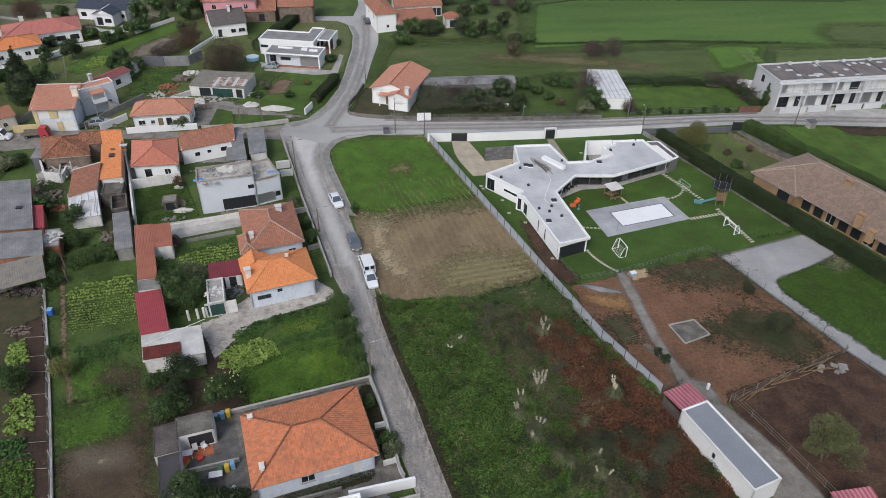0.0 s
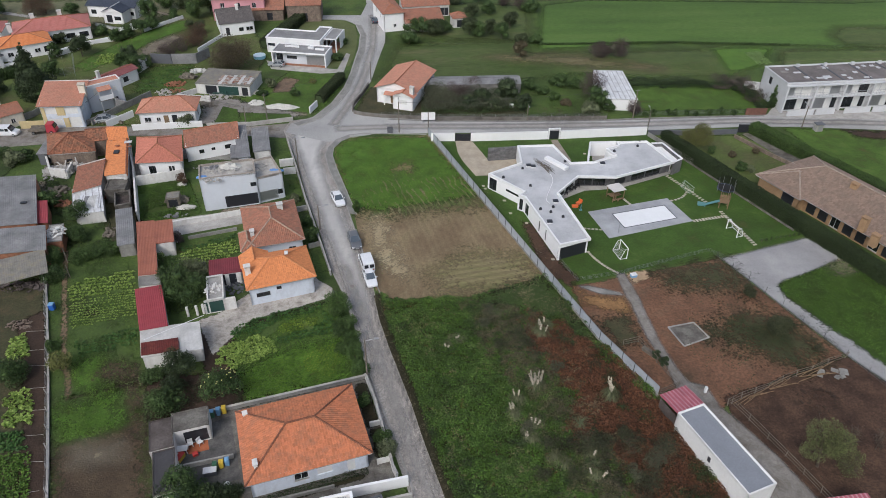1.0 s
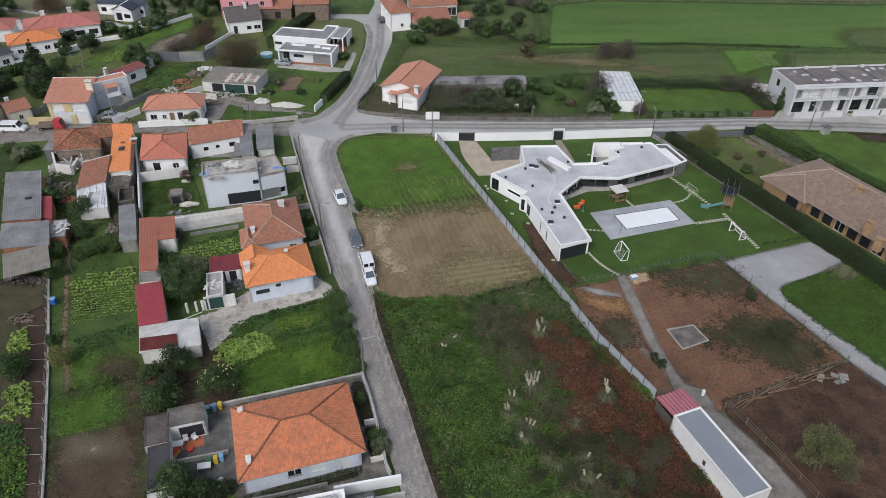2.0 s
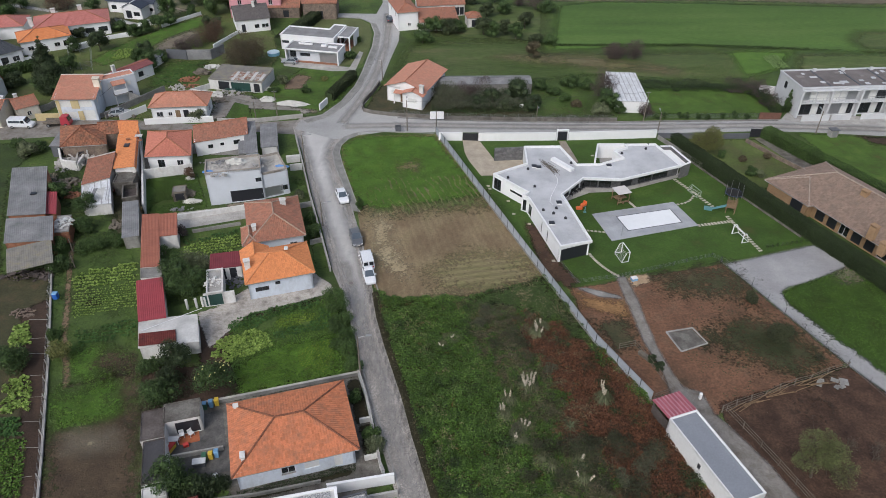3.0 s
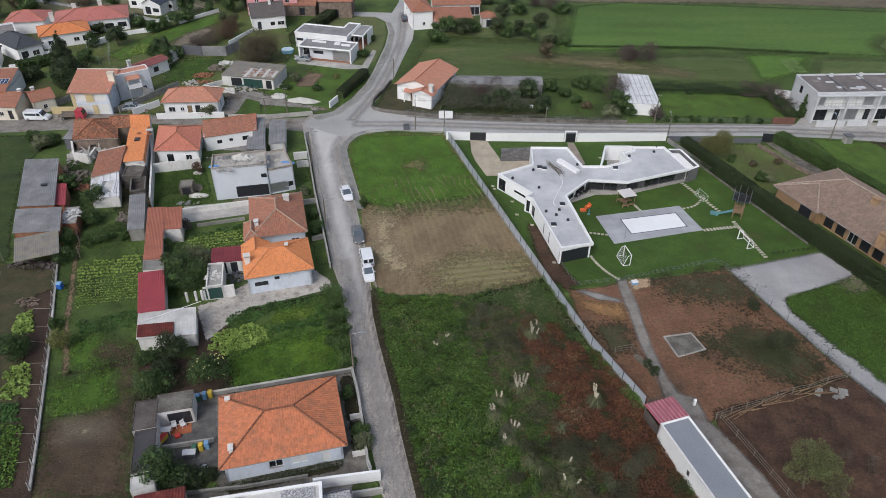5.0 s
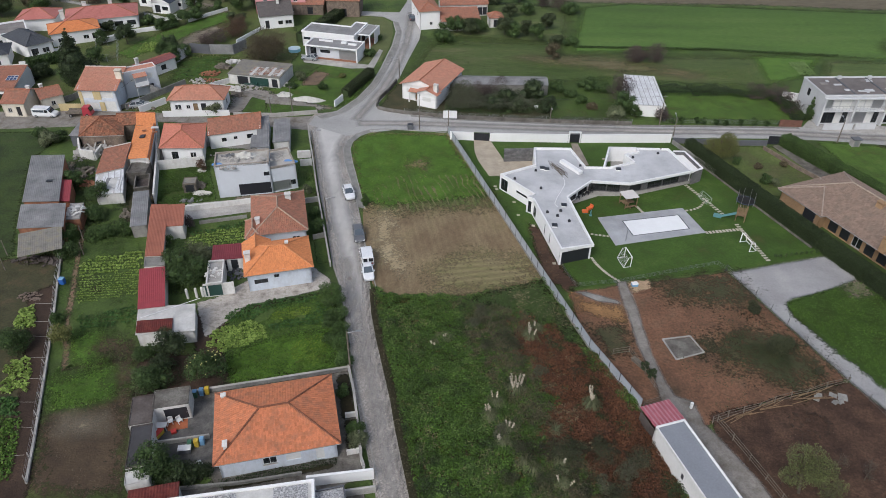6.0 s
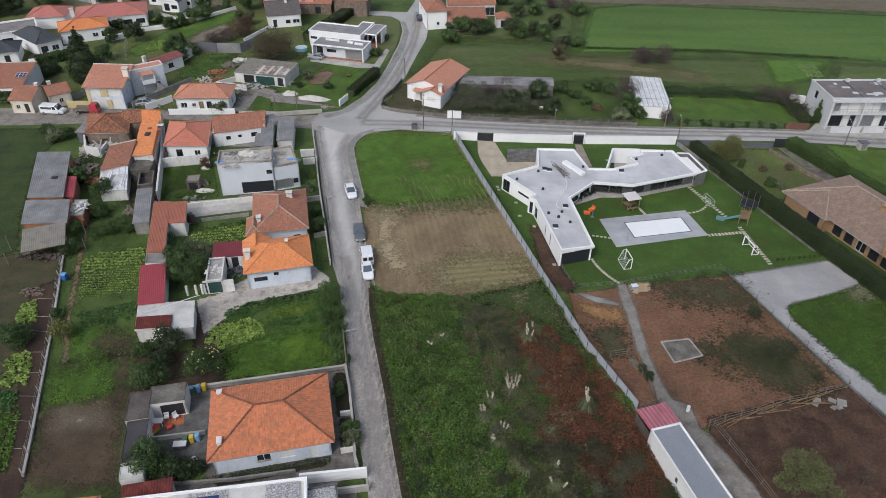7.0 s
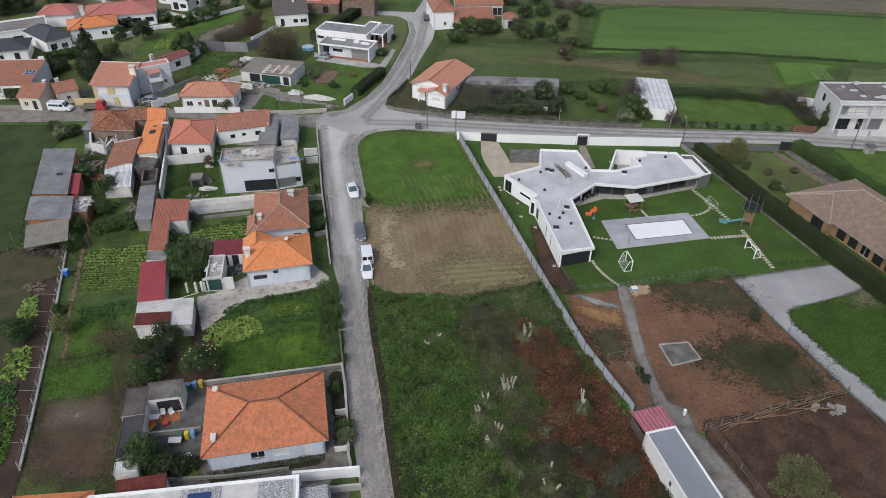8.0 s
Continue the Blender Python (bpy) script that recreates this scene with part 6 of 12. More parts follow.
sheet_shed("shed with patched grey fibre-cement roof", -50.01, 93.14, 2.57, 10.18, 15.1, 2.3, 2.7, CONCRETE, FIBRE, skew=-0.062)
sheet_shed("long shed with weathered grey roof", -69.47, 100.60, 5.91, 15.16, 6.2, 3.0, 3.4, BRICK, FIBRE, skew=-0.293)
sheet_shed("brick shed with weathered grey roof", -63.92, 88.97, 7.02, 6.16, 7.4, 3.0, 3.5, BRICK, FIBRE, ops={0: [(0.45, 1.6, 1.4, 0.6, "dark")]}, skew=-0.252)
open_shed = sheet_shed("open shed with lichen-stained fibre-cement roof", -61.27, 82.98, 6.11, 5.35, 24.9, 2.3, 3.0, GREY_WOOD, OLD_FIBRE, walls=False, name="open_shed", skew=0.007)
sheet_shed("narrow lean-to with red sheet roof", -64.54, 97.61, 1.82, 6.50, 1.4, 2.5, 2.7, BRICK, RED_SHEET, name="lean_to", skew=-0.378)
flat_block("small brick hut with junk on its roof", -60.36, 92.05, 2.18, 4.86, 9.6, 2.2, BRICK, PALE_CONCRETE, CONCRETE, name="hut", drop=0.05, skew=-0.142)
sheet_shed("dark open shelter beside the lane", -72.80, 120.29, 2.01, 5.66, 1.6, 2.4, 2.8, DARK_RENDER, FIBRE, name="shelter")

# houses beyond the lane
duplex = house("two-storey yellow and white house under an orange roof", -75.79, 138.62, 8.92, 11.85, 1.8, 4.9, "x", PALE_BLUE, TERRACE_T, CAP_WHITE, rise=1.25, over=0.5, split=0.84,
      ops={0: [(0.22, 3.0, 2.6, 1.4, "shut"), (0.74, 3.0, 2.8, 1.4, "shut"), (0.3, 0.5, 2.6, 1.5, "shut"), (0.78, 0.1, 2.4, 2.2, "shut")], 1: [(0.2, 3.0, 1.0, 1.6, "shut"), (0.6, 3.0, 1.2, 1.2, "shut")]}, chimneys=[(4.0, -0.6, 7.1, 1.3, 1.1, CREAM)], skew=-0.139)
dw, dd = (-75.79, 138.62, 8.92, 11.85, 1.8)[2:4]
for x0, x1, z0, z1 in ((-0.1 * dw, 0.08 * dw, 2.7, 4.5), (-0.5 * dw + 0.6, -0.5 * dw + 1.3, 0.1, 4.5), (0.0, 0.12 * dw, 0.1, 2.1)):
    lean = (-0.139) * (-dd / 2 + 0.47)
    part("yellow_panel", Shape().box(x0 + lean, -dd / 2 + 0.44, z0, x1 + lean, -dd / 2 + 0.496, z1), YELLOW, duplex)
wing2 = flat_block("pale grey two-storey wing beside the yellow house", -69.9, 143.2, 7.4, 3.0, 36.3, 5.9, GREY_RENDER, TERRACE_T, WHITE_PAINT, {0: [(0.28, 3.5, 1.2, 1.5, "shut"), (0.78, 3.6, 0.9, 1.0, "shut"), (0.75, 0.3, 1.0, 2.0, "dark")], 1: [(0.35, 3.6, 1.3, 1.3, "shut"), (0.7, 0.9, 1.1, 1.2, "shut")]}, "house_wing", 0.15, 0.2)
part("porch_roof", Shape().hexa([(-1.6, -2.7, 4.6), (1.2, -2.7, 4.6), (1.2, -1.51, 5.1), (-1.6, -1.51, 5.1)], [(-1.6, -2.7, 4.7), (1.2, -2.7, 4.7), (1.2, -1.51, 5.25), (-1.6, -1.51, 5.25)]), TERRACE_T, wing2, "small orange tiled porch roof")
part("landing", Shape().box(-1.6, -2.9, 2.5, 1.2, -1.51, 2.7), PALE_CONCRETE, wing2)
part("landing_wall", Shape().box(-1.6, -2.9, 2.7, 1.2, -2.75, 3.6), WHITE, wing2)
for k in range(12):
    part("step", Shape().box(1.2 + 0.27 * k, -2.9, 0.0, 1.2 + 0.27 * (k + 1) - 0.004, -1.8, 2.5 - 0.205 * k), PALE_CONCRETE, wing2)
for sx in (-1.5, 1.1):
    part("porch_post", Shape().box(sx - 0.08, -2.7, 0.0 if sx < 0 else 2.7, sx + 0.08, -2.55, 4.6), WHITE, wing2)
house("low annex under a dark red roof", -71.2, 154.9, 9.4, 4.20, 58.0, 2.8, "x", WHITE, roof_tiles("plum_red_tiles", (0.27, 0.1, 0.1), 0.15), CAP, rise=0.6, over=0.3, name="annex", ops={0: [(0.6, 0.8, 1.4, 1.2, "dark")]}, chimneys=[(-4.5, 0.0, 4.6)])
house("white house under an orange-brown hip roof", -54.44, 136.54, 11.97, 6.88, 5.7, 3.2, "hip", WHITE, TERRACE_T, CAP, rise=1.9, over=0.45, ops={0: [(0.14, 1.0, 1.3, 1.0, W), (0.33, 1.1, 0.8, 0.8, W), (0.47, 0.1, 1.0, 2.2, "wood"), (0.62, 0.1, 1.1, 2.2, "dark"), (0.85, 1.0, 1.4, 1.1, "shut")], 1: [(0.5, 1.0, 1.2, 1.1, W)]})
sheet_shed("old workshop with a rusted and patched sheet roof", -45.4, 152.4, 12.8, 8.2, -9.5, 2.45, 2.8, OLD_WHITE, OLD_FIBRE, ops={0: [(0.28, 0.1, 2.6, 2.0, "dark"), (0.6, 0.1, 4.6, 2.0, "green"), (0.9, 0.1, 1.4, 2.0, "dark")]}, name="workshop")
garden_wall("yard_wall", "low white wall beside the workshop", [(-52.2, 149.8), (-55.6, 146.6), (-48.2, 144.9)], 1.3, 0.22, OLD_WHITE)
wx, wy, wwide, wdeep, wang = -43.4, 151.0, 7.6, 5.2, -9.5
rng = random.Random(9)
for k in range(11):
    o = (k + 0.5) / 11 - 0.5
    c, s_ = math.cos(radians(wang)), math.sin(radians(wang))
    n, y0 = rng.uniform(0.45, 0.95), rng.uniform(-0.16, 0.12)
    px, py = wx + wwide * o * c - wdeep * y0 * s_, wy + wwide * o * s_ + wdeep * y0 * c
    sheet_shed(("flaking rust-red roofing sheet on the workshop", "pale roofing sheet on the workshop", "rust-brown roofing sheet on the workshop")[k % 3], px, py, wwide / 11 * 1.04, wdeep * n, wang + rng.uniform(-2, 2), 2.6 + 0.014 * (k % 4), 2.82 + 0.014 * (k % 4), RUST, (RUST_WHITE, PALE_SHEET, RUST_WHITE)[k % 3], walls=False, name="roofing_sheet")
brown_gable = house("brown-roofed house with a white gable wall", -102.32, 139.86, 14.31, 12.00, 9.5, 3.2, "x", WHITE, BROWN_T, CAP_WHITE, rise=1.6, over=0.2, split=0.9, ops={0: [(0.78, 0.1, 5.5, 2.4, "dark"), (0.3, 0.1, 4.0, 2.4, "dark")]})
house("cream cottage under old orange tiles", -91.54, 133.24, 5.19, 8.00, 2.7, 3.0, "x", CREAM, BROWN_T, CAP, rise=1.5, over=0.3, ops={0: [(0.3, 1.0, 0.8, 0.9, W), (0.7, 0.2, 0.9, 2.0, "door")]}, chimneys=[(2.0, 0.3, 4.9)])
house("small cottage wing under orange tiles", -86.92, 135.87, 4.77, 6.00, 39.8, 2.8, "x", CREAM, BROWN_T, CAP, rise=1.2, over=0.25, name="cottage", ops={0: [(0.5, 0.9, 0.8, 0.9, W)]}, chimneys=[(-1.0, 0.5, 4.5)])
house("white house under a dark slate-grey roof", -107.43, 165.94, 6.56, 12.15, 48.5, 3.4, "hip", WHITE, DARK_T, DARK_T, rise=1.8, over=0.4, roll=0, ops={0: [(0.25, 0.5, 1.6, 1.9, "glass"), (0.7, 0.9, 1.6, 1.2, W)]}, skew=-0.111)
house("white house under a low dark slate roof", -114.61, 157.11, 13.37, 8.00, 23.8, 3.0, "hip", WHITE, DARK_T, DARK_T, rise=1.7, over=0.4, roll=0, ops={0: [(0.8, 0.2, 1.2, 2.0, "dark"), (0.5, 0.9, 1.6, 1.1, W)]})
flat_block("long white flat-roofed house with pale parapets", -119.99, 169.26, 18.39, 9.49, 33.3, 3.8, WHITE, ROOF_GRAVEL, WHITE, {0: [(0.3, 0.9, 2.4, 1.4, "glass"), (0.6, 0.9, 2.4, 1.4, "glass"), (0.85, 0.3, 1.2, 2.2, "dark")]}, "house", 0.35, 0.25)
house("white house under a bright orange roof", -100.49, 175.63, 12.21, 9.00, 30.1, 3.3, "hip", WHITE, ORANGE_T, CAP, rise=1.5, over=0.35, roll=0, ops={0: [(0.18, 1.0, 1.3, 1.0, W), (0.7, 1.0, 1.3, 1.0, W), (0.88, 0.8, 1.2, 1.4, "glass")]})
house("large white house under a red hip roof", -97.94, 186.87, 18.58, 11.50, 23.4, 3.4, "hip", WHITE, RED_T, CAP, rise=1.9, over=0.4, roll=0, ops={0: [(0.4, 0.9, 2.6, 1.3, "glass"), (0.55, 0.2, 1.4, 2.2, "door"), (0.72, 0.9, 2.2, 1.3, "glass"), (0.9, 0.9, 2.2, 1.3, "glass")]}, chimneys=[(-9.5, -2.5, 5.4, 1.0, 0.8), (-4.0, 2.0, 5.8, 1.0, 0.8), (2.5, 2.5, 5.8, 1.0, 0.8)])
house("white house under a red hip roof", -114.19, 184.31, 10.21, 9.00, 14.3, 3.3, "hip", WHITE, RED_T, CAP, rise=1.8, over=0.4, roll=0)
house("white house under a dark navy roof", -87.2, 206.0, 15.0, 8.5, -11.0, 3.2, "x", WHITE, NAVY_T, NAVY_T, rise=1.9, over=0.4, roll=0, ops={0: [(0.12, 0.9, 1.6, 1.2, "glass"), (0.9, 1.0, 2.0, 1.0, "glass")]}, chimneys=[(4.0, 0.4, 5.9)])
house("gabled front of the navy-roofed house", -85.4, 199.3, 6.4, 5.0, -11.0, 3.2, "y", WHITE, NAVY_T, WHITE_PAINT, rise=1.4, over=0.35, roll=0, name="house_wing", ops={0: [(0.3, 0.3, 1.7, 2.1, "dark"), (0.72, 1.0, 1.9, 1.1, "glass")]})
house("white house under a grey gable roof", -51.70, 192.43, 9.44, 11.00, 19.5, 3.4, "x", WHITE, GREY_T, GREY_T, rise=2.4, over=0.3, roll=0, ops={0: [(0.2, 0.2, 1.0, 2.1, "dark"), (0.6, 1.0, 1.2, 1.0, "glass"), (0.85, 1.0, 1.8, 1.0, W)], 1: [(0.5, 1.0, 1.2, 1.0, W)]}, chimneys=[(1.0, -0.8, 6.6)])
house("old stone barn under a red tiled roof", -46.01, 202.90, 13.35, 8.00, 2.4, 3.0, "x", STONE, BROWN_T, CAP, rise=1.8, over=0.25, roll=0, ops={0: [(0.3, 0.9, 0.9, 0.9, W), (0.7, 0.2, 1.6, 2.0, "dark")]}, name="barn")
house("tall stone barn under an old red roof", -33.66, 202.30, 9.94, 9.00, 2.4, 4.6, "x", STONE, BROWN_T, CAP, rise=1.8, over=0.25, roll=0, ops={0: [(0.5, 0.2, 1.8, 2.2, "dark")]}, name="barn")
house("pink two-storey house under red tiles", -51.90, 203.60, 15.11, 9.00, 2.5, 6.0, "hip", PINK, RED_T, CAP, rise=1.8, over=0.35, roll=0, ops={0: [(0.2, 3.6, 1.1, 1.3, W), (0.5, 3.6, 1.1, 1.3, W), (0.8, 3.6, 1.1, 1.3, W), (0.5, 0.2, 1.2, 2.0, "door")]})
house("white two-storey house under a red hip roof", -9.90, 195.65, 6.28, 13.00, 15.6, 5.0, "hip", WHITE, BROWN_T, CAP, rise=1.6, over=0.35, roll=0, ops={0: [(0.55, 1.2, 0.8, 0.8, W)], 3: [(0.3, 3.2, 1.0, 1.2, W), (0.7, 3.2, 1.0, 1.2, W)]})
house("long low outbuilding under a red tiled slope", -0.46, 193.18, 11.07, 8.25, 9.5, 2.6, "x", OLD_WHITE, BROWN_T, CAP, rise=1.6, over=0.25, roll=0, split=0.85, name="outbuilding")
house("white farm building with dark openings under red tiles", 0.38, 204.97, 14.07, 7.00, 8.8, 3.2, "x", OLD_WHITE, BROWN_T, CAP, rise=1.6, over=0.25, roll=0, ops={0: [(k / 9 + 0.06, 0.2, 1.3, 2.2, "dark") for k in range(9)]}, name="farm_building")
house("small hut under a red tiled roof", 9.68, 194.55, 4.29, 4.50, 8.7, 2.6, "hip", OLD_WHITE, BROWN_T, CAP, rise=1.2, over=0.2, roll=0, name="hut", ops={0: [(0.5, 0.1, 1.6, 2.0, "dark")]})
house("white house under an orange gable roof", -5.22, 148.56, 9.93, 13.9, -20.8, 3.5, "y", WHITE, TERRACE_T, CAP, rise=1.7, over=0.5, ops={0: [(0.2, 1.6, 1.5, 1.0, "shut"), (0.42, 0.1, 1.1, 2.2, "wood")], 1: [(0.5, 1.2, 1.2, 1.2, W)]})
house("projecting front of the white gable house", -5.72, 140.5, 5.3, 2.3, -20.8, 3.15, "y", WHITE, TERRACE_T, CAP, rise=0.95, over=0.35, name="house_wing", ops={0: [(0.5, 1.3, 2.0, 1.0, "shut")]}, chimneys=[(1.7, 0.3, 4.9, 0.9, 0.7)])
sheet_shed("white shed with a bright corrugated roof", 41.44, 145.35, 6.87, 14.33, -5.4, 2.7, 3.4, WHITE, WHITE_SHEET, name="shed", roll=0.35, skew=-0.081)
house("low greyish store under old fibre-cement sheets", 9.59, 149.85, 22.34, 5.00, 1.9, 2.4, "x", CONCRETE, FIBRE, FIBRE, rise=0.6, over=0.1, roll=0.4, name="store", course=1.6)

# the flat-roofed villa in the road's bend
VILLA_FELT = surface("grey_roof_felt", around((0.33, 0.325, 0.325), 0.18), s1=0.4, s2=5, fine=0.35, s0=0.15)
bend = tagged(place("villa", -40.39, 174.93, 0, -12), "white flat-roofed villa, rear part with a covered terrace", "villa")
ell = [(0, 0), (14.2, 0), (14.2, 10.3), (11, 10.3), (11, 6.6), (0, 6.6)]
shell(bend, ell, 3.8, WHITE, {0: [(0.09, 1.7, 1.9, 0.7, "glass")], 1: [(0.35, 0.2, 2.2, 2.4, "glass"), (0.68, 0.2, 2.6, 2.4, "glass")]}, 0.25)
flat_roof(bend, ell, 3.9, VILLA_FELT, WHITE, 0.2, 0.22, 0.1)
part("terrace_roof", Shape().box(14.31, 2.4, 3.35, 17.6, 10.2, 3.6), WHITE_PAINT, bend)
part("terrace_felt", Shape().box(14.6, 2.7, 3.604, 17.3, 9.9, 3.63), VILLA_FELT, bend)
part("end_wall", Shape().box(17.3, 6.2, 0, 17.6, 10.2, 3.346), WHITE, bend)
part("terrace_post", Shape().box(17.3, 2.4, 0, 17.6, 2.7, 3.346), WHITE, bend)
part("terrace_floor", Shape().box(14.21, 2.4, 0, 17.29, 10.2, 0.14), BRICK, bend, "red-brown paved terrace floor")
front = tagged(place("villa", -37.9, 166.45, 0, -11.5), "white flat-roofed villa, front part framing a recessed garage", "villa")
shell(front, [(0.3, 1.2), (13.3, 1.2), (13.3, 5.7), (0.3, 5.7)], 3.0, GREY_RENDER, {0: [(0.1, 0.3, 1.6, 2.2, "glass"), (0.34, 1.3, 2.6, 0.8, "glass"), (0.8, 0.1, 4.6, 2.3, "grey")]}, 0.25)
flat_roof(front, [(0, 0), (13.6, 0), (13.6, 5.9), (0, 5.9)], 3.4, VILLA_FELT, WHITE, 0.2, 0.22, 0.06)
for x0 in (0.0, 13.3):
    part("side_fin", Shape().box(x0, 0, 0, x0 + 0.296, 5.9, 3.12), WHITE, front)
part("porch_floor", Shape().box(0.3, 0.05, 0, 13.29, 1.19, 0.12), BRICK, front)
for x0, y0, w, d in ((2.2, 3.9, 3.6, 0.35), (8.2, 3.4, 1.4, 0.9), (10.2, 3.0, 2.2, 0.5)):
    part("roof_unit", Shape().box(x0, y0, 3.2, x0 + w, y0 + d, 3.62), WHITE_PAINT, front)

# terraced apartments on the far road
APT_WHITE = surface("pale_grey_white_plaster", around((0.54, 0.55, 0.565), 0.05), s1=0.3, s2=3, fine=0.1, stain=(0.88, 0.87, 0.85))
ax, ay, aw, ad, ar = 95.75, 143.3, 39.99, 9.62, 4.7
apt = tagged(place("apartment_building", ax, ay, 0, ar), "long white two-storey terrace with balconies and a brown flat roof", "apartment building")
bays = 6
ops = []
bay = aw / bays
for k in range(bays):
    c = (k + 0.5) / bays
    # grey here: steel-coloured panels standing in for pale-looking window glass
    ops += [(c - 0.31 / bays, 3.6, bay * 0.27, 2.1, ("grey", "shut")[k % 2]), (c - 0.05 / bays, 3.6, bay * 0.2, 2.1, "shut"), (c + 0.25 / bays, 3.6, bay * 0.34, 2.1, ("shut", "grey", "glass")[k % 3]), (c - 0.2 / bays, 0.3, bay * 0.42, 2.5, ("glass", "grey")[k % 2]), (c + 0.12 / bays, 0.3, bay * 0.2, 2.5, "shut"), (c + 0.33 / bays, 0.3, bay * 0.18, 2.5, "glass")]
shell(apt, rect(aw, ad), 6.45, APT_WHITE, {0: ops, 3: [(0.35, 3.8, 1.2, 1.6, "glass")]}, 0.3)
flat_roof(apt, rect(aw, ad), 6.55, surface("warm_grey_felt", around((0.215, 0.19, 0.18), 0.2), s1=0.3, s2=4, fine=0.3, s0=0.1), APT_WHITE, 0.2, 0.2, 0.1)
for k in range(bays + 1):
    x = -aw / 2 + aw * k / bays
    part("party_fin", Shape().box(x - 0.2, -ad / 2 - 1.0, 0.0, x + 0.2, -ad / 2 - 0.004, 6.2), APT_WHITE, apt)
for k in range(bays):
    x0, x1 = -aw / 2 + aw * k / bays + 0.25, -aw / 2 + aw * (k + 1) / bays - 0.25
    part("balcony_slab", Shape().box(x0, -ad / 2 - 0.95, 3.2, x1, -ad / 2 - 0.004, 3.45), APT_WHITE, apt)
    part("canopy", Shape().box(x0, -ad / 2 - 0.95, 5.95, x1, -ad / 2 - 0.004, 6.15), APT_WHITE, apt)
    s = Shape().box(x0, -ad / 2 - 0.9, 4.45, x1, -ad / 2 - 0.85, 4.5)
    for i in range(9):
        xx = x0 + 0.05 + (x1 - x0 - 0.1) * i / 8
        s.box(xx - 0.02, -ad / 2 - 0.89, 3.45, xx + 0.02, -ad / 2 - 0.86, 4.45)
    part("railing", s, STEEL, apt)
    part("garden_front", Shape().box(x0, -ad / 2 - 2.6, 0.0, x1 - 1.8 * (k % 2), -ad / 2 - 2.4, 1.35), APT_WHITE, apt)
rng = random.Random(5)
for k in range(30):
    x, y = -aw / 2 + 2 + (aw - 4) * (k + rng.uniform(0.1, 0.9)) / 30, rng.uniform(-ad / 2 + 1.2, ad / 2 - 1.5)
    w, d = rng.uniform(0.5, 1.7), rng.uniform(0.5, 1.1)
    part("skylight", Shape().box(x - w / 2, y - d / 2, 6.3, x + w / 2, y + d / 2, 6.5), APT_WHITE if k % 4 else ROOF_GRAVEL, apt)

for k in range(1, bays):
    x = -aw / 2 + aw * k / bays
    part("party_upstand", Shape().box(x - 0.12, -ad / 2 + 0.3, 6.3, x + 0.12, ad / 2 - 0.3, 6.52), DARK_RENDER, apt)
    part("vent_stack", Shape().box(x + 0.4, ad / 2 - 0.9, 6.3, x + 1.1, ad / 2 - 0.4, 7.0), APT_WHITE, apt)

# the brown-roofed villa in the hedged garden
wing = house("long brown-roofed villa with a shaded porch", 71.37, 93.23, 34.04, 14.31, -65.2, 2.9, "hip", OCHRE, TAN_T, CAP_TAN, rise=3.3, over=1.2, name="villa",
      ops={0: [(0.3 + 0.075 * k, 0.2, 1.7, 2.2, ("dark", "dark", "win")[k % 3]) for k in range(9)]})
house("projecting front of the brown-roofed villa", 63.28, 102.92, 9.63, 9.60, -65.2, 2.9, "hip", OCHRE, TAN_T, CAP_TAN, rise=1.9, over=0.6, name="villa_wing", ops={0: [(0.75, 0.2, 2.4, 2.2, "dark")]})
for x, y, top in ((68.9, 95.8, 6.3), (65.9, 86.6, 5.7), (65.4, 82.6, 5.3)):
    p = wing.matrix_basis.inverted() @ Vector((x, y, 0))
    chimney(wing, p.x, p.y, 3.4, top, 1.1, 0.8, OCHRE)

# garage, carport and small roofs beyond the fence
flat_block("long white garage block with a grey felt roof", 29.03, 47.06, 3.68, 11.61, 19.4, 3.1, PALE_WALL, SLATE_GREY, WHITE_PAINT, {3: [(0.5, 1.2, 0.5, 0.9, "dark")], 1: [(0.3, 0.1, 2.4, 2.2, "white"), (0.7, 0.1, 2.4, 2.2, "white")]}, "garage", 0.12, 0.13)
# each rib gets a darker and a lighter flank by colour
PINKRED = striped("rib_shaded_red_sheet", (0.33, 0.09, 0.115), (0.52, 0.25, 0.285), 0.5)
carport = sheet_shed("carport with a striped pinkish-red corrugated roof", 26.66, 54.06, 3.90, 3.43, 20.5, 2.9, 2.7, CONCRETE, PINKRED, walls=False, name="carport", roll=0.5, amp=0.08)
for sx in (-1, 0, 1):
    for sy in (-1, 1):
        part("post", Shape().box(sx * 1.75 - 0.06, sy * 1.5 - 0.06, 0, sx * 1.75 + 0.06, sy * 1.5 + 0.06, 2.8 if sy < 0 else 2.62), GREY_WOOD, carport)
for k in range(7):
    part("back_board", Shape().box(-1.85, -1.45 + 0.42 * k, 0.05, -1.8, -1.05 + 0.42 * k, 2.2), BROWN_FELT, carport)
sheet_shed("small coop with a red corrugated roof", 39.85, 39.74, 4.71, 2.44, 5.2, 2.1, 2.4, GREY_WOOD, PINKRED, name="coop", roll=0.5, amp=0.08)

for sx in (-1, 1):
    for sy in (-1, 1):
        part("post", Shape().tube((sx * 5.4, sy * 2.0, 0), (sx * 5.4, sy * 2.0, 2.3 if sy < 0 else 2.85), 0.09, 0.08, 6), GREY_WOOD, open_shed)

porch = sheet_shed("tiled porch roof on the cream house", -8.75, 142.55, 2.6, 1.50, -20.0, 2.5, 3.0, WHITE, TERRACE_T, walls=False, name="porch", roll=0.28)
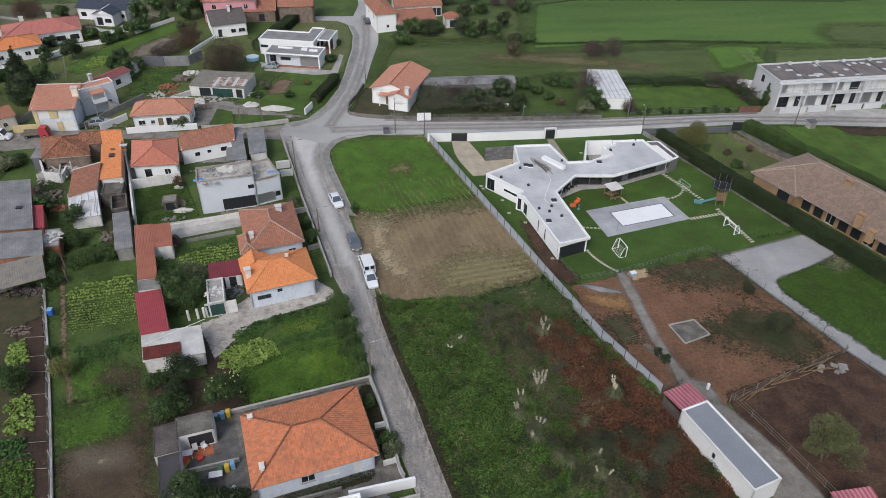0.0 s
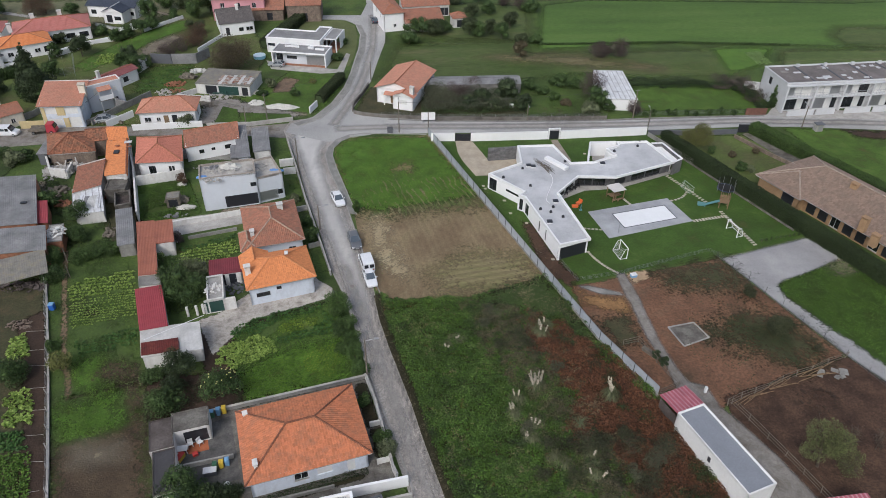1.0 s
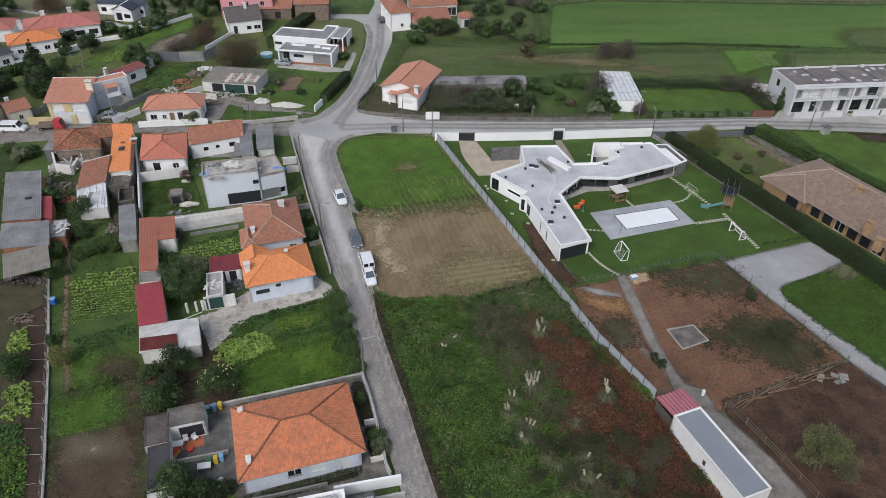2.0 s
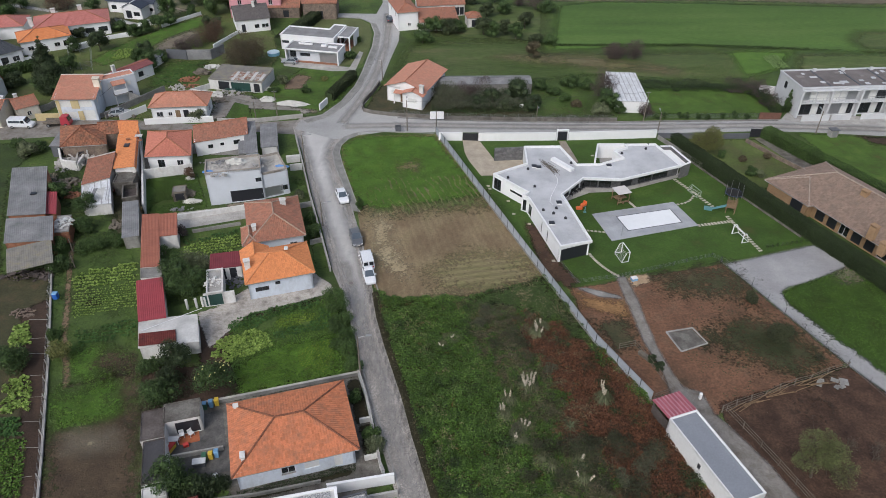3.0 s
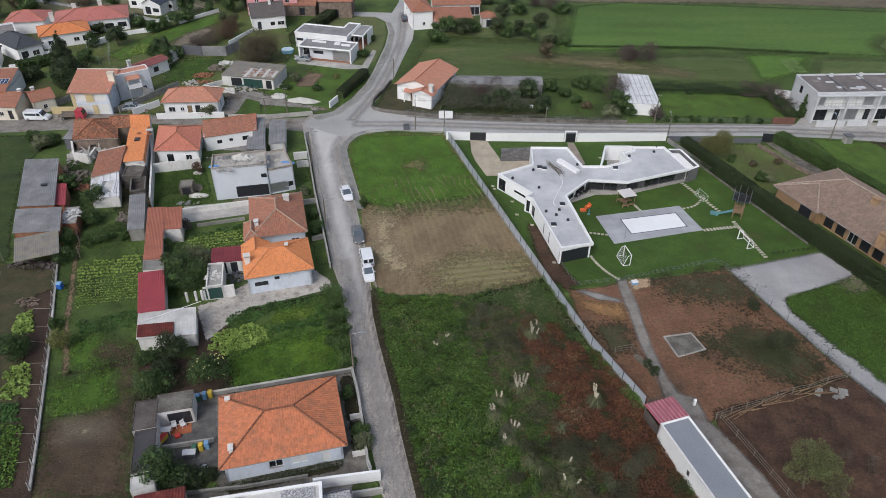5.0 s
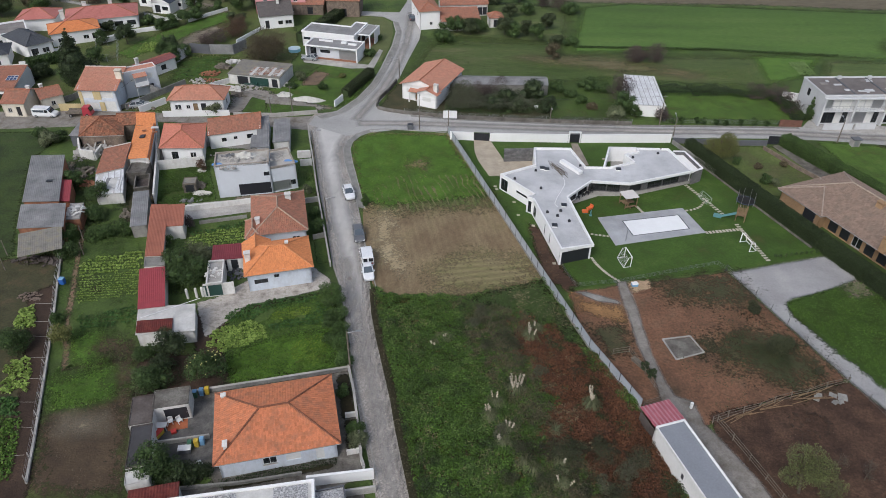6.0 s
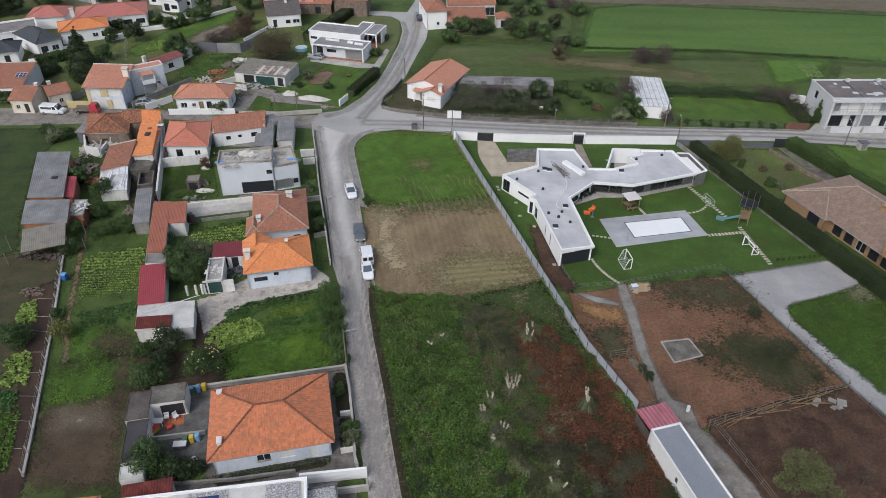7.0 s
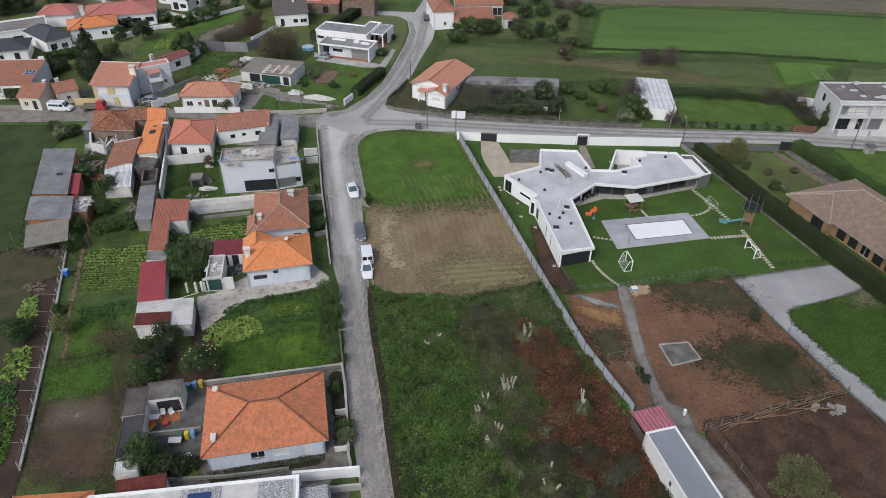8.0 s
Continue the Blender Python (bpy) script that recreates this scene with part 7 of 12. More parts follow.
for sx in (-1, 1):
    part("post", Shape().box(sx * 1.2 - 0.1, -0.6, 0, sx * 1.2 + 0.1, -0.4, 2.5), WHITE, porch)

flat_block("ramshackle grey wooden hutch in the weedy yard", -45.30, 103.20, 2.24, 2.20, 10.9, 1.9, GREY_WOOD, OLD_FIBRE, GREY_WOOD, {0: [(0.5, 0.1, 1.5, 1.5, "dark")]}, "hutch", 0.03, 0.06)

x, y = -96.61, 139.87
p = brown_gable.matrix_basis.inverted() @ Vector((x, y, 0))
zs = [3.36 + 1.6 / 10.8 * (p.y + v + 6.0) for v in (-0.9, 0.9)]
panel = part("solar_panel", Shape().hexa([(p.x - 1.1, p.y - 0.9, zs[0] - 0.06), (p.x + 1.1, p.y - 0.9, zs[0] - 0.06), (p.x + 1.1, p.y + 0.9, zs[1] - 0.06), (p.x - 1.1, p.y + 0.9, zs[1] - 0.06)], [(p.x - 1.1, p.y - 0.9, zs[0]), (p.x + 1.1, p.y - 0.9, zs[0]), (p.x + 1.1, p.y + 0.9, zs[1]), (p.x - 1.1, p.y + 0.9, zs[1])]), plain("panel_cells", (0.04, 0.07, 0.15), 0.2), brown_gable, "dark blue solar panel")
s = Shape()
for k in range(4):
    xx = p.x - 1.1 + 2.2 * k / 3
    s.bar((xx, p.y - 0.9, zs[0] + 0.012), (xx, p.y + 0.9, zs[1] + 0.012), 0.07, 0.02)
for k in range(3):
    yy, zz = p.y - 0.9 + 0.9 * k, zs[0] + (zs[1] - zs[0]) * k / 2 + 0.03
    s.bar((p.x - 1.1, yy, zz), (p.x + 1.1, yy, zz), 0.07, 0.02)
part("panel_frame", s, FRAME_W, panel)
# ---- the white villa and its garden ----
Z = 3.05
ROOF = [(15.42, 110.66), (9.10, 106.86), (14.49, 100.68), (13.47, 99.61), (14.45, 98.83), (17.78, 84.99), (22.98, 86.42), (20.47, 100.05), (24.95, 105.37), (31.69, 104.97), (43.73, 110.03), (40.97, 118.35), (34.92, 118.18), (34.96, 116.84), (32.24, 115.44), (33.40, 112.88), (28.73, 110.56), (24.59, 110.41), (22.57, 117.33), (15.62, 117.14)]
SET_BACK = [(22.70, 86.86), (19.95, 101.12), (24.92, 107.13), (31.94, 106.72), (43.87, 111.68)]
vx, vy = ROOF[7]
villa = tagged(place("villa", vx, vy), "low white branching villa with a grey flat roof", "villa")
roof_pts = [(x - vx, y - vy) for x, y in ROOF]
wall_pts = roof_pts[:6] + [(x - vx, y - vy) for x, y in SET_BACK] + roof_pts[11:]
glaze = {1: [(0.13, 0.15, 1.9, 2.3, "glass"), (0.72, 1.3, 3.4, 0.5, "glass")], 3: [(0.5, 0.2, 0.7, 2.2, "glass")], 4: [(0.08, 0.15, 1.5, 2.2, "glass"), (0.46, 0.3, 0.5, 2.2, "glass"), (0.64, 0.3, 0.5, 2.2, "glass")], 5: [(0.5, 0.05, 5.2, 2.3, "dark")],
         6: [(0.3, 0.2, 3.0, 2.2, "glass"), (0.7, 0.2, 3.0, 2.2, "glass")], 7: [(0.3, 0.2, 3.2, 2.3, "glass"), (0.75, 0.2, 3.0, 2.3, "glass")], 8: [(0.25, 0.2, 2.6, 2.3, "glass"), (0.62, 0.2, 2.2, 2.3, "glass")],
         9: [(0.1, 0.2, 2.4, 2.3, "dark"), (0.42, 0.2, 3.0, 2.3, "glass"), (0.68, 0.2, 3.4, 2.3, "glass")]}
for i, p in enumerate(wall_pts):
    wall(villa, p, wall_pts[(i + 1) % len(wall_pts)], Z - 0.42, GREY_STONE if i in (8, 9) else WHITE, glaze.get(i, ()), 0.25, frame=FRAME_D)
flat_roof(villa, roof_pts, Z, ROOF_GREY, WHITE_PAINT, 0.3, 0.3)
garden_wall("patio_wall", "tall white wall round the inner patio", [(34.94, 118.28), (29.87, 118.14), (27.85, 110.73)], 3.0, 0.25, WHITE, cap=WHITE_PAINT)
garden_wall("stone_screen", "white-topped stone screen at the villa's end", [(41.78, 117.90), (43.94, 117.96), (45.72, 111.73), (43.71, 110.44)], 2.7, 0.3, GREY_STONE, cap=WHITE_PAINT)
# added white plate that covers the shaded grass inside the screen
tagged(part("screen_fill", Shape().prism([(42.36, 118.77), (44.10, 111.67), (46.02, 112.97), (44.21, 118.82)], 1.8, 2.0), WHITE), "pale plate added to brighten the inside of the stone screen", "roof")
patch("patio_floor", [(30.27, 116.10), (30.89, 120.80), (36.33, 120.94), (34.73, 116.87)], 0.08, PALE_CONCRETE, "pale patio paving", "pavement")


def stone_wall(name, label, p, q, h, t, course=0.22, seed=3):
    """Long split stones in courses, with uneven faces and recessed joints."""
    p, q = Vector(p), Vector(q)
    L = (q - p).length
    root = tagged(place(name, p.x, p.y, 0, math.degrees(math.atan2(q.y - p.y, q.x - p.x))), label, "wall")
    part("core", Shape().box(0, -t / 2, 0, L, t / 2, h - 0.02), DARK_RENDER, root)
    rr = random.Random(seed)
    n = round(h / course)
    for k in range(n):
        x = 0.0
        while x < L - 0.05:
            w = min(rr.uniform(0.5, 1.3), L - x)
            o = rr.uniform(0.01, 0.06)
            part("stone", Shape().box(x, -t / 2 - o, k * course + 0.012, x + w - 0.015, t / 2 + o, (k + 1) * course), GREY_STONE, root)
            x += w


stone_wall("stone_wall", "dark split-stone garden wall beside the driveway", (10.13, 116.88), (16.23, 117.48), 2.6, 0.5)

# things on the villa's roof
def roof_vent(x, y, z, label, big=False):
    root = tagged(place("roof_vent", x, y, z), label, "roof vent", "roof vents")
    r = 0.42 if big else 0.22
    part("upstand", Shape().box(-r, -r * 0.8, 0, r, r * 0.8, 0.22), WHITE_PAINT if big else FRAME_D, root)
    s = Shape()
    if big:
        s.box(-r * 1.05, -r * 0.85, 0.22, r * 1.05, r * 0.85, 0.4)
    else:
        s.tube((0, 0, 0.22), (0, 0, 0.34), r * 1.05, r * 0.9, 10).tube((0, 0, 0.34), (0, 0, 0.42), r * 0.9, r * 0.45, 10)
    part("hood", s, DARK, root, "black hood")


for x, y in ((11.64, 105.74), (15.50, 108.80), (16.01, 102.80), (23.63, 111.06), (16.55, 95.38), (18.10, 94.41), (18.75, 95.94), (19.84, 92.98), (33.72, 114.72), (38.68, 116.61), (39.48, 118.20)):
    roof_vent(x, y, 2.75, "small black roof vent on the grey membrane")
for x, y in ((16.70, 109.64), (17.47, 109.26), (19.42, 97.50), (17.38, 91.47), (30.31, 110.00)):
    roof_vent(x, y, 2.75, "black-topped square roof hatch with white upstand", True)


def loose_bars(name, label, p, q, n, length, material, z, seed, category, w=0.07):
    rr = random.Random(seed)
    p, q = Vector(p), Vector(q)
    root = tagged(place(name, p.x, p.y, z), label, category)
    d = (q - p)
    for k in range(n):
        a = d * rr.uniform(0, 0.6) + Vector((rr.uniform(-0.6, 0.6), rr.uniform(-0.6, 0.6)))
        u = d.normalized()
        ang = rr.uniform(-0.25, 0.25)
        u = Vector((u.x * math.cos(ang) - u.y * math.sin(ang), u.x * math.sin(ang) + u.y * math.cos(ang)))
        b = a + u * length * rr.uniform(0.5, 1.0)
        zz = 0.05 + 0.07 * (k % 4)
        part("bar", Shape().bar((a.x, a.y, zz), (b.x, b.y, zz + rr.uniform(0, 0.1)), w), material, root)
    return root


loose_bars("pile_of_battens", "heap of grey battens lying on the roof", (18.30, 112.17), (20.51, 107.53), 24, 3.4, GREY_WOOD, 2.75, 4, "battens", 0.045)
wb = tagged(place("white_duct", 21.87, 110.19, 2.75), "long white boxed duct on the roof", "duct")
bx, by = 20.48, 112.23
cx, cy = 23.24, 108.40
u = Vector((cx - bx, cy - by)).normalized() * 2.6
part("duct_body", Shape().bar((-u.x, -u.y, 0.3), (u.x, u.y, 0.3), 0.9, 0.55), WHITE_PAINT, wb)

hose = tagged(place("roof_hose", 20.1, 106.72, 2.755), "pale hose lying loose on the flat roof", "hose")
hose_way = [(0.0, 0.0), (0.24, -1.24), (0.07, -2.58), (-0.8, -4.84), (-1.63, -6.86), (-2.13, -8.73), (-1.68, -9.67)]
s = Shape()
for p, q in zip(hose_way, hose_way[1:]):
    s.tube((*p, 0.05), (*q, 0.05), 0.05, n=6)
part("tube", s, WHITE_PAINT, hose)

# street wall and gates
garden_wall("street_wall", "long white rendered street wall", [(-0.40, 125.12), (4.35, 125.01)], 1.75, 0.22, WHITE, cap=WHITE_PAINT)
garden_wall("street_wall", "long white rendered street wall", [(7.52, 124.86), (23.07, 125.29)], 1.75, 0.22, WHITE, cap=WHITE_PAINT)
garden_wall("street_wall", "long white rendered street wall", [(25.69, 125.37), (43.69, 126.60)], 1.75, 0.22, WHITE, cap=WHITE_PAINT)


def gate(label, p, q, h, material, boards=8, posts=None):
    p, q = Vector(p), Vector(q)
    L = (q - p).length
    root = tagged(place("gate", p.x, p.y, 0, math.degrees(math.atan2(q.y - p.y, q.x - p.x))), label, "gate")
    for k in range(boards):
        part("board", Shape().box(0.02, -0.03, 0.08 + (h - 0.1) * k / boards, L - 0.02, 0.03, 0.08 + (h - 0.1) * (k + 1) / boards - 0.015), material, root)
    part("gate_frame", Shape().box(0, -0.05, 0.05, 0.08, 0.05, h + 0.02).box(L - 0.08, -0.05, 0.05, L, 0.05, h + 0.02), material, root)
    if posts:
        for x in (-0.25, L + 0.01):
            part("post", Shape().box(x, -0.2, 0, x + 0.24, 0.2, h + 0.35), posts, root)
        part("lintel", Shape().box(-0.25, -0.2, h + 0.35, L + 0.25, 0.2, h + 0.5), posts, root)
    return root


gate("dark grey sliding driveway gate", (4.41, 125.01), (7.46, 124.86), 1.7, DARK)
gate("dark pedestrian gate in a white frame", (23.41, 125.30), (25.34, 125.36), 1.9, DARK, posts=WHITE_PAINT)
gate("dark steel gate of the hedged garden", (62.96, 127.14), (66.34, 126.98), 1.9, DARK)
garden_wall("garden_wall", "dark stained low garden wall", [(44.03, 126.61), (54.18, 126.16), (62.67, 126.64)], 1.1, 0.25, DARK_RENDER)
garden_wall("boundary_wall", "pale boundary wall between the lawn and hedge", [(43.91, 126.12), (48.21, 117.23), (50.08, 113.42)], 0.9, 0.22, CONCRETE)
garden_wall("drive_wall", "stone retaining wall of the driveway", [(61.49, 124.91), (65.30, 117.24), (68.51, 112.03)], 0.8, 0.3, STONE)

# the pool
DECK = [(25.49, 98.38), (27.27, 90.58), (42.63, 95.07), (40.50, 102.28)]
COVER = [(29.38, 97.70), (30.47, 93.33), (40.34, 95.93), (39.37, 100.19)]
px, py = DECK[0]
pool = tagged(place("swimming_pool", px, py), "rectangular pool under a white cover in a grey deck", "swimming pool")
dk, cv = [[(x - px, y - py) for x, y in some] for some in (DECK, COVER)]
s = Shape()
for i in range(4):
    j = (i + 1) % 4
    q = [dk[i], dk[j], cv[j], cv[i]]
    s.hexa([(*p, 0.0) for p in q], [(*p, 0.13) for p in q])
part("deck", s, surface("deck_stone", around((0.42, 0.43, 0.45), 0.12), s1=0.4, s2=6, fine=0.2, s0=0.1), pool)
rim = offset(cv, 0.2)
s = Shape()
for i in range(4):
    j = (i + 1) % 4
    q = [cv[i], cv[j], rim[j], rim[i]]
    s.hexa([(*p, 0.0) for p in q], [(*p, 0.1) for p in q])
part("rim", s, DARK_RENDER, pool)
part("cover", Shape().prism(rim, 0.0, 0.115), surface("pool_cover", around((0.78, 0.79, 0.8), 0.04), s1=0.4, s2=4, fine=0.06, rough=0.4), pool)
part("coping", Shape().prism(offset(dk, -0.12), 0.0, 0.05), KERB, pool)
part("shower_pole", Shape().tube((3.6, -6.4, 0.13), (3.6, -6.4, 2.2), 0.04, 0.04, 8), STEEL, pool)

# stepping stones
slab = tagged(part("stepping_stone", Shape().hexa([(-0.28, -0.24, 0), (0.28, -0.26, 0), (0.29, 0.25, 0), (-0.27, 0.26, 0)], [(-0.27, -0.23, 0.075), (0.27, -0.25, 0.075), (0.28, 0.24, 0.075), (-0.26, 0.25, 0.075)]), surface("slab_stone", around((0.52, 0.48, 0.4), 0.15), s1=0.8, s2=6, fine=0.25, thing=0.2)), "pale square stepping stone set in the lawn", "stepping stone", "stepping stones")
first = [True]


def steps(p, q, n, bow=0.0, size=1.0, wide=1.0):
    p, q = Vector(p), Vector(q)
    u = (q - p).normalized()
    ang = math.degrees(math.atan2(u.y, u.x))
    for k in range(n):
        t = k / max(1, n - 1)
        c = p.lerp(q, t) + Vector((-u.y, u.x)) * bow * 4 * t * (1 - t)
        m = pose(c.x, c.y, 0.03, 0, 0, ang + random.uniform(-8, 8)) @ Matrix.Diagonal((size, size * wide, 1, 1))
        if first[0]:
            slab.matrix_basis = m
            first[0] = False
        else:
            ob = copy_thing(slab, m)
            ob.scale = (size, size * wide, 1)


steps((42.93, 109.97), (44.53, 106.48), 7, 0, 0.62, 2.2)
steps((45.78, 103.50), (46.89, 100.99), 5, 0, 0.62, 2.2)
steps((42.82, 95.08), (48.68, 96.37), 11, 0, 0.66, 2.1)
steps((48.46, 97.72), (50.39, 88.06), 17, 0, 0.62, 2.2)
steps((41.10, 101.57), (44.59, 104.22), 7, -0.5, 0.8)
steps((44.97, 105.54), (45.70, 104.24), 3, 0, 0.9)
steps((32.73, 102.27), (33.36, 100.67), 4, 0, 0.9)
steps((23.93, 93.51), (26.45, 93.08), 5, 0, 0.8)
steps((23.06, 87.02), (26.33, 81.60), 12, -0.4, 0.85)
for a in ((8.39, 107.52), (8.65, 106.55), (11.60, 102.49), (12.17, 98.42), (14.48, 95.42), (17.11, 85.30), (38.23, 126.20), (40.35, 126.50), (29.36, 118.94)):
    steps(a, (a[0] + 0.6, a[1]), 1, 0, 1.0)


def goal(label, a, b, h, deep, material, r=0.06, net=True):
    """Posts at a and b, the net behind them."""
    a, b = Vector(a), Vector(b)
    L = (b - a).length
    root = tagged(place("goal", a.x, a.y, 0.04, math.degrees(math.atan2(b.y - a.y, b.x - a.x))), label, "football goal", "garden goals")
    part("post", Shape().tube((0, 0, 0), (0, 0, h), r, r, 8), material, root)
    part("post", Shape().tube((L, 0, 0), (L, 0, h), r, r, 8), material, root)
    part("crossbar", Shape().tube((-r, 0, h), (L + r, 0, h), r, r, 8), material, root)
    s = Shape()
    for x in (0, L):
        s.tube((x, 0, h - 0.05), (x, deep * 0.45, h - 0.1), r * 0.6, n=6).tube((x, deep * 0.45, h - 0.1), (x, deep, 0.05), r * 0.6, n=6).tube((x, 0, 0.05), (x, deep, 0.05), r * 0.6, n=6)
    s.tube((0, deep, 0.05), (L, deep, 0.05), r * 0.6, n=6)
    part("back_frame", s, material, root)
    if net:
        s = Shape()
        for k in range(1, 10):
            x = L * k / 10
            s.bar((x, deep * 0.45, h - 0.1), (x, deep, 0.05), 0.012)
        for k in range(1, 7):
            t = k / 7
            y, z = deep * (0.45 + 0.55 * t), (h - 0.1) * (1 - t) + 0.05 * t
            s.bar((0, y, z), (L, y, z), 0.012)
        part("net", s, FRAME_W, root)


goal("white football goal with net on the lawn", (28.67, 85.12), (28.12, 87.58), 1.9, 1.1, WHITE_PAINT, 0.07)
goal("white football goal on the lawn near the stones", (47.49, 92.76), (48.16, 90.12), 1.8, 1.2, WHITE_PAINT, 0.08, False)
goal("small pale green football goal", (45.74, 104.06), (44.84, 106.49), 1.1, 0.8, plain("green_paint", (0.28, 0.36, 0.27), 0.4), 0.05)

# picnic table under its canopy
tx, ty, tw, td, tr = 31.18, 102.67, 2.51, 2.46, 18.2
pt = tagged(place("picnic_table", tx, ty, 0.04, tr), "wooden picnic table with a pale canopy roof", "picnic table")
part("canopy", Shape().box(-tw / 2, -td / 2, 2.15, tw / 2, td / 2, 2.25), surface("canopy_cloth", around((0.6, 0.57, 0.55), 0.06), fine=0.1), pt)
for sx in (-1, 1):
    for sy in (-1, 1):
        part("post", Shape().box(sx * tw * 0.42 - 0.05, sy * td * 0.42 - 0.05, 0, sx * tw * 0.42 + 0.05, sy * td * 0.42 + 0.05, 2.15), WOOD, pt)
part("tabletop", Shape().box(-tw * 0.42, -0.4, 0.7, tw * 0.42, 0.4, 0.77), WOOD, pt)
for sy in (-1, 1):
    part("bench", Shape().box(-tw * 0.42, sy * 1.0 - 0.2, 0.4, tw * 0.42, sy * 1.0 + 0.2, 0.46), WOOD, pt)
    part("bench_leg", Shape().box(-0.06, sy * 1.0 - 0.15, 0, 0.06, sy * 1.0 + 0.15, 0.4), WOOD, pt)
part("pedestal", Shape().box(-0.1, -0.3, 0, 0.1, 0.3, 0.7), WOOD, pt)

# play things
PLASTIC_O, PLASTIC_B, PLASTIC_T = plain("orange_plastic", (0.7, 0.16, 0.05), 0.4), plain("blue_plastic", (0.1, 0.3, 0.5), 0.4), plain("teal_plastic", (0.1, 0.24, 0.25), 0.4)
for k, (x, y) in enumerate(((23.52, 99.91), (24.46, 100.99))):
    toy = tagged(place("garden_toy", x, y, 0.04, 40 * k), "bright orange plastic toy seat on the lawn", "toy", "orange toys")
    part("seat", Shape().box(-0.5, -0.35, 0.15, 0.5, 0.35, 0.45), PLASTIC_O, toy)
    part("backrest", Shape().box(0.35, -0.35, 0.45, 0.5, 0.35, 0.85), PLASTIC_O, toy)
    part("base", Shape().box(-0.35, -0.25, 0.0, 0.35, 0.25, 0.15), PLASTIC_B, toy)
x, y = 24.35, 99.05
toy = tagged(place("toy_post", x, y, 0.04), "upright blue-green plastic toy", "toy")
part("pole", Shape().tube((0, 0, 0), (0, 0, 1.1), 0.12, 0.08, 8), PLASTIC_T, toy)
part("foot", Shape().box(-0.25, -0.25, 0, 0.25, 0.25, 0.1), PLASTIC_T, toy)

x, y = 51.73, 104.39
tramp = tagged(place("trampoline", x, y, 0.04), "round dark trampoline with a safety net", "trampoline")
s = Shape()
for k in range(16):
    a, b = k * math.tau / 16, (k + 1) * math.tau / 16
    s.tube((1.5 * math.cos(a), 1.5 * math.sin(a), 0.7), (1.5 * math.cos(b), 1.5 * math.sin(b), 0.7), 0.07, n=6)
part("rim", s, plain("blue_pad", (0.05, 0.07, 0.12), 0.6), tramp)
part("mat", Shape().tube((0, 0, 0.66), (0, 0, 0.69), 1.42, 1.42, 24), RUBBER, tramp)
for k in range(8):
    a = k * math.tau / 8
    part("pole", Shape().tube((1.5 * math.cos(a), 1.5 * math.sin(a), 0), (1.5 * math.cos(a), 1.5 * math.sin(a), 2.3), 0.035, n=6), STEEL, tramp)
s = Shape()
for k in range(48):
    a = k * math.tau / 48
    s.bar((1.48 * math.cos(a), 1.48 * math.sin(a), 0.7), (1.48 * math.cos(a), 1.48 * math.sin(a), 2.25), 0.01)
for j in range(10):
    for k in range(24):
        a, b = k * math.tau / 24, (k + 1) * math.tau / 24
        z = 0.8 + j * 0.16
        s.bar((1.48 * math.cos(a), 1.48 * math.sin(a), z), (1.48 * math.cos(b), 1.48 * math.sin(b), z), 0.01)
part("net", s, RUBBER, tramp)

x, y = 49.35, 99.29
tower = tagged(place("play_tower", x, y, 0.04, -20), "wooden play tower with a blue-green slide", "play tower")
for sx in (-0.7, 0.7):
    for sy in (-0.6, 0.6):
        part("post", Shape().box(sx - 0.06, sy - 0.06, 0, sx + 0.06, sy + 0.06, 2.4), WOOD, tower)
part("platform", Shape().box(-0.75, -0.65, 1.1, 0.75, 0.65, 1.2), WOOD, tower)
for k in range(6):
    part("slat", Shape().box(-0.75, -0.68, 1.25 + k * 0.13, 0.75, -0.64, 1.34 + k * 0.13), WOOD, tower)
    part("slat", Shape().box(-0.75, 0.64, 1.25 + k * 0.13, 0.75, 0.68, 1.34 + k * 0.13), WOOD, tower)
for k in range(5):
    part("roof_bar", Shape().box(-0.8 + k * 0.38, -0.75, 2.4, -0.7 + k * 0.38, 0.75, 2.48), WOOD, tower)
part("slide", Shape().hexa([(-3.0, -0.6, 0.1), (-0.75, -0.3, 1.05), (-0.75, 0.3, 1.05), (-3.0, 0.0, 0.1)], [(-3.0, -0.6, 0.2), (-0.75, -0.3, 1.2), (-0.75, 0.3, 1.2), (-3.0, 0.0, 0.2)]), PLASTIC_T, tower)
part("slide_end", Shape().box(-4.2, -0.9, 0.02, -2.9, 0.2, 0.22), PLASTIC_T, tower)

# garden chairs on the terrace
for k, (x, y) in enumerate(((22.78, 104.24), (23.72, 105.21), (24.61, 105.80), (25.34, 106.58))):
    ch = tagged(place("garden_chair", x, y, 0.07, 35 * k), "dark garden chair on the terrace", "chair", "terrace chairs")
    part("seat", Shape().box(-0.3, -0.3, 0.38, 0.3, 0.3, 0.46), FRAME_D, ch)
    part("backrest", Shape().box(-0.3, 0.24, 0.46, 0.3, 0.3, 0.95), FRAME_D, ch)
    for sx in (-0.26, 0.26):
        for sy in (-0.26, 0.26):
            part("leg", Shape().box(sx - 0.03, sy - 0.03, 0, sx + 0.03, sy + 0.03, 0.38), FRAME_D, ch)

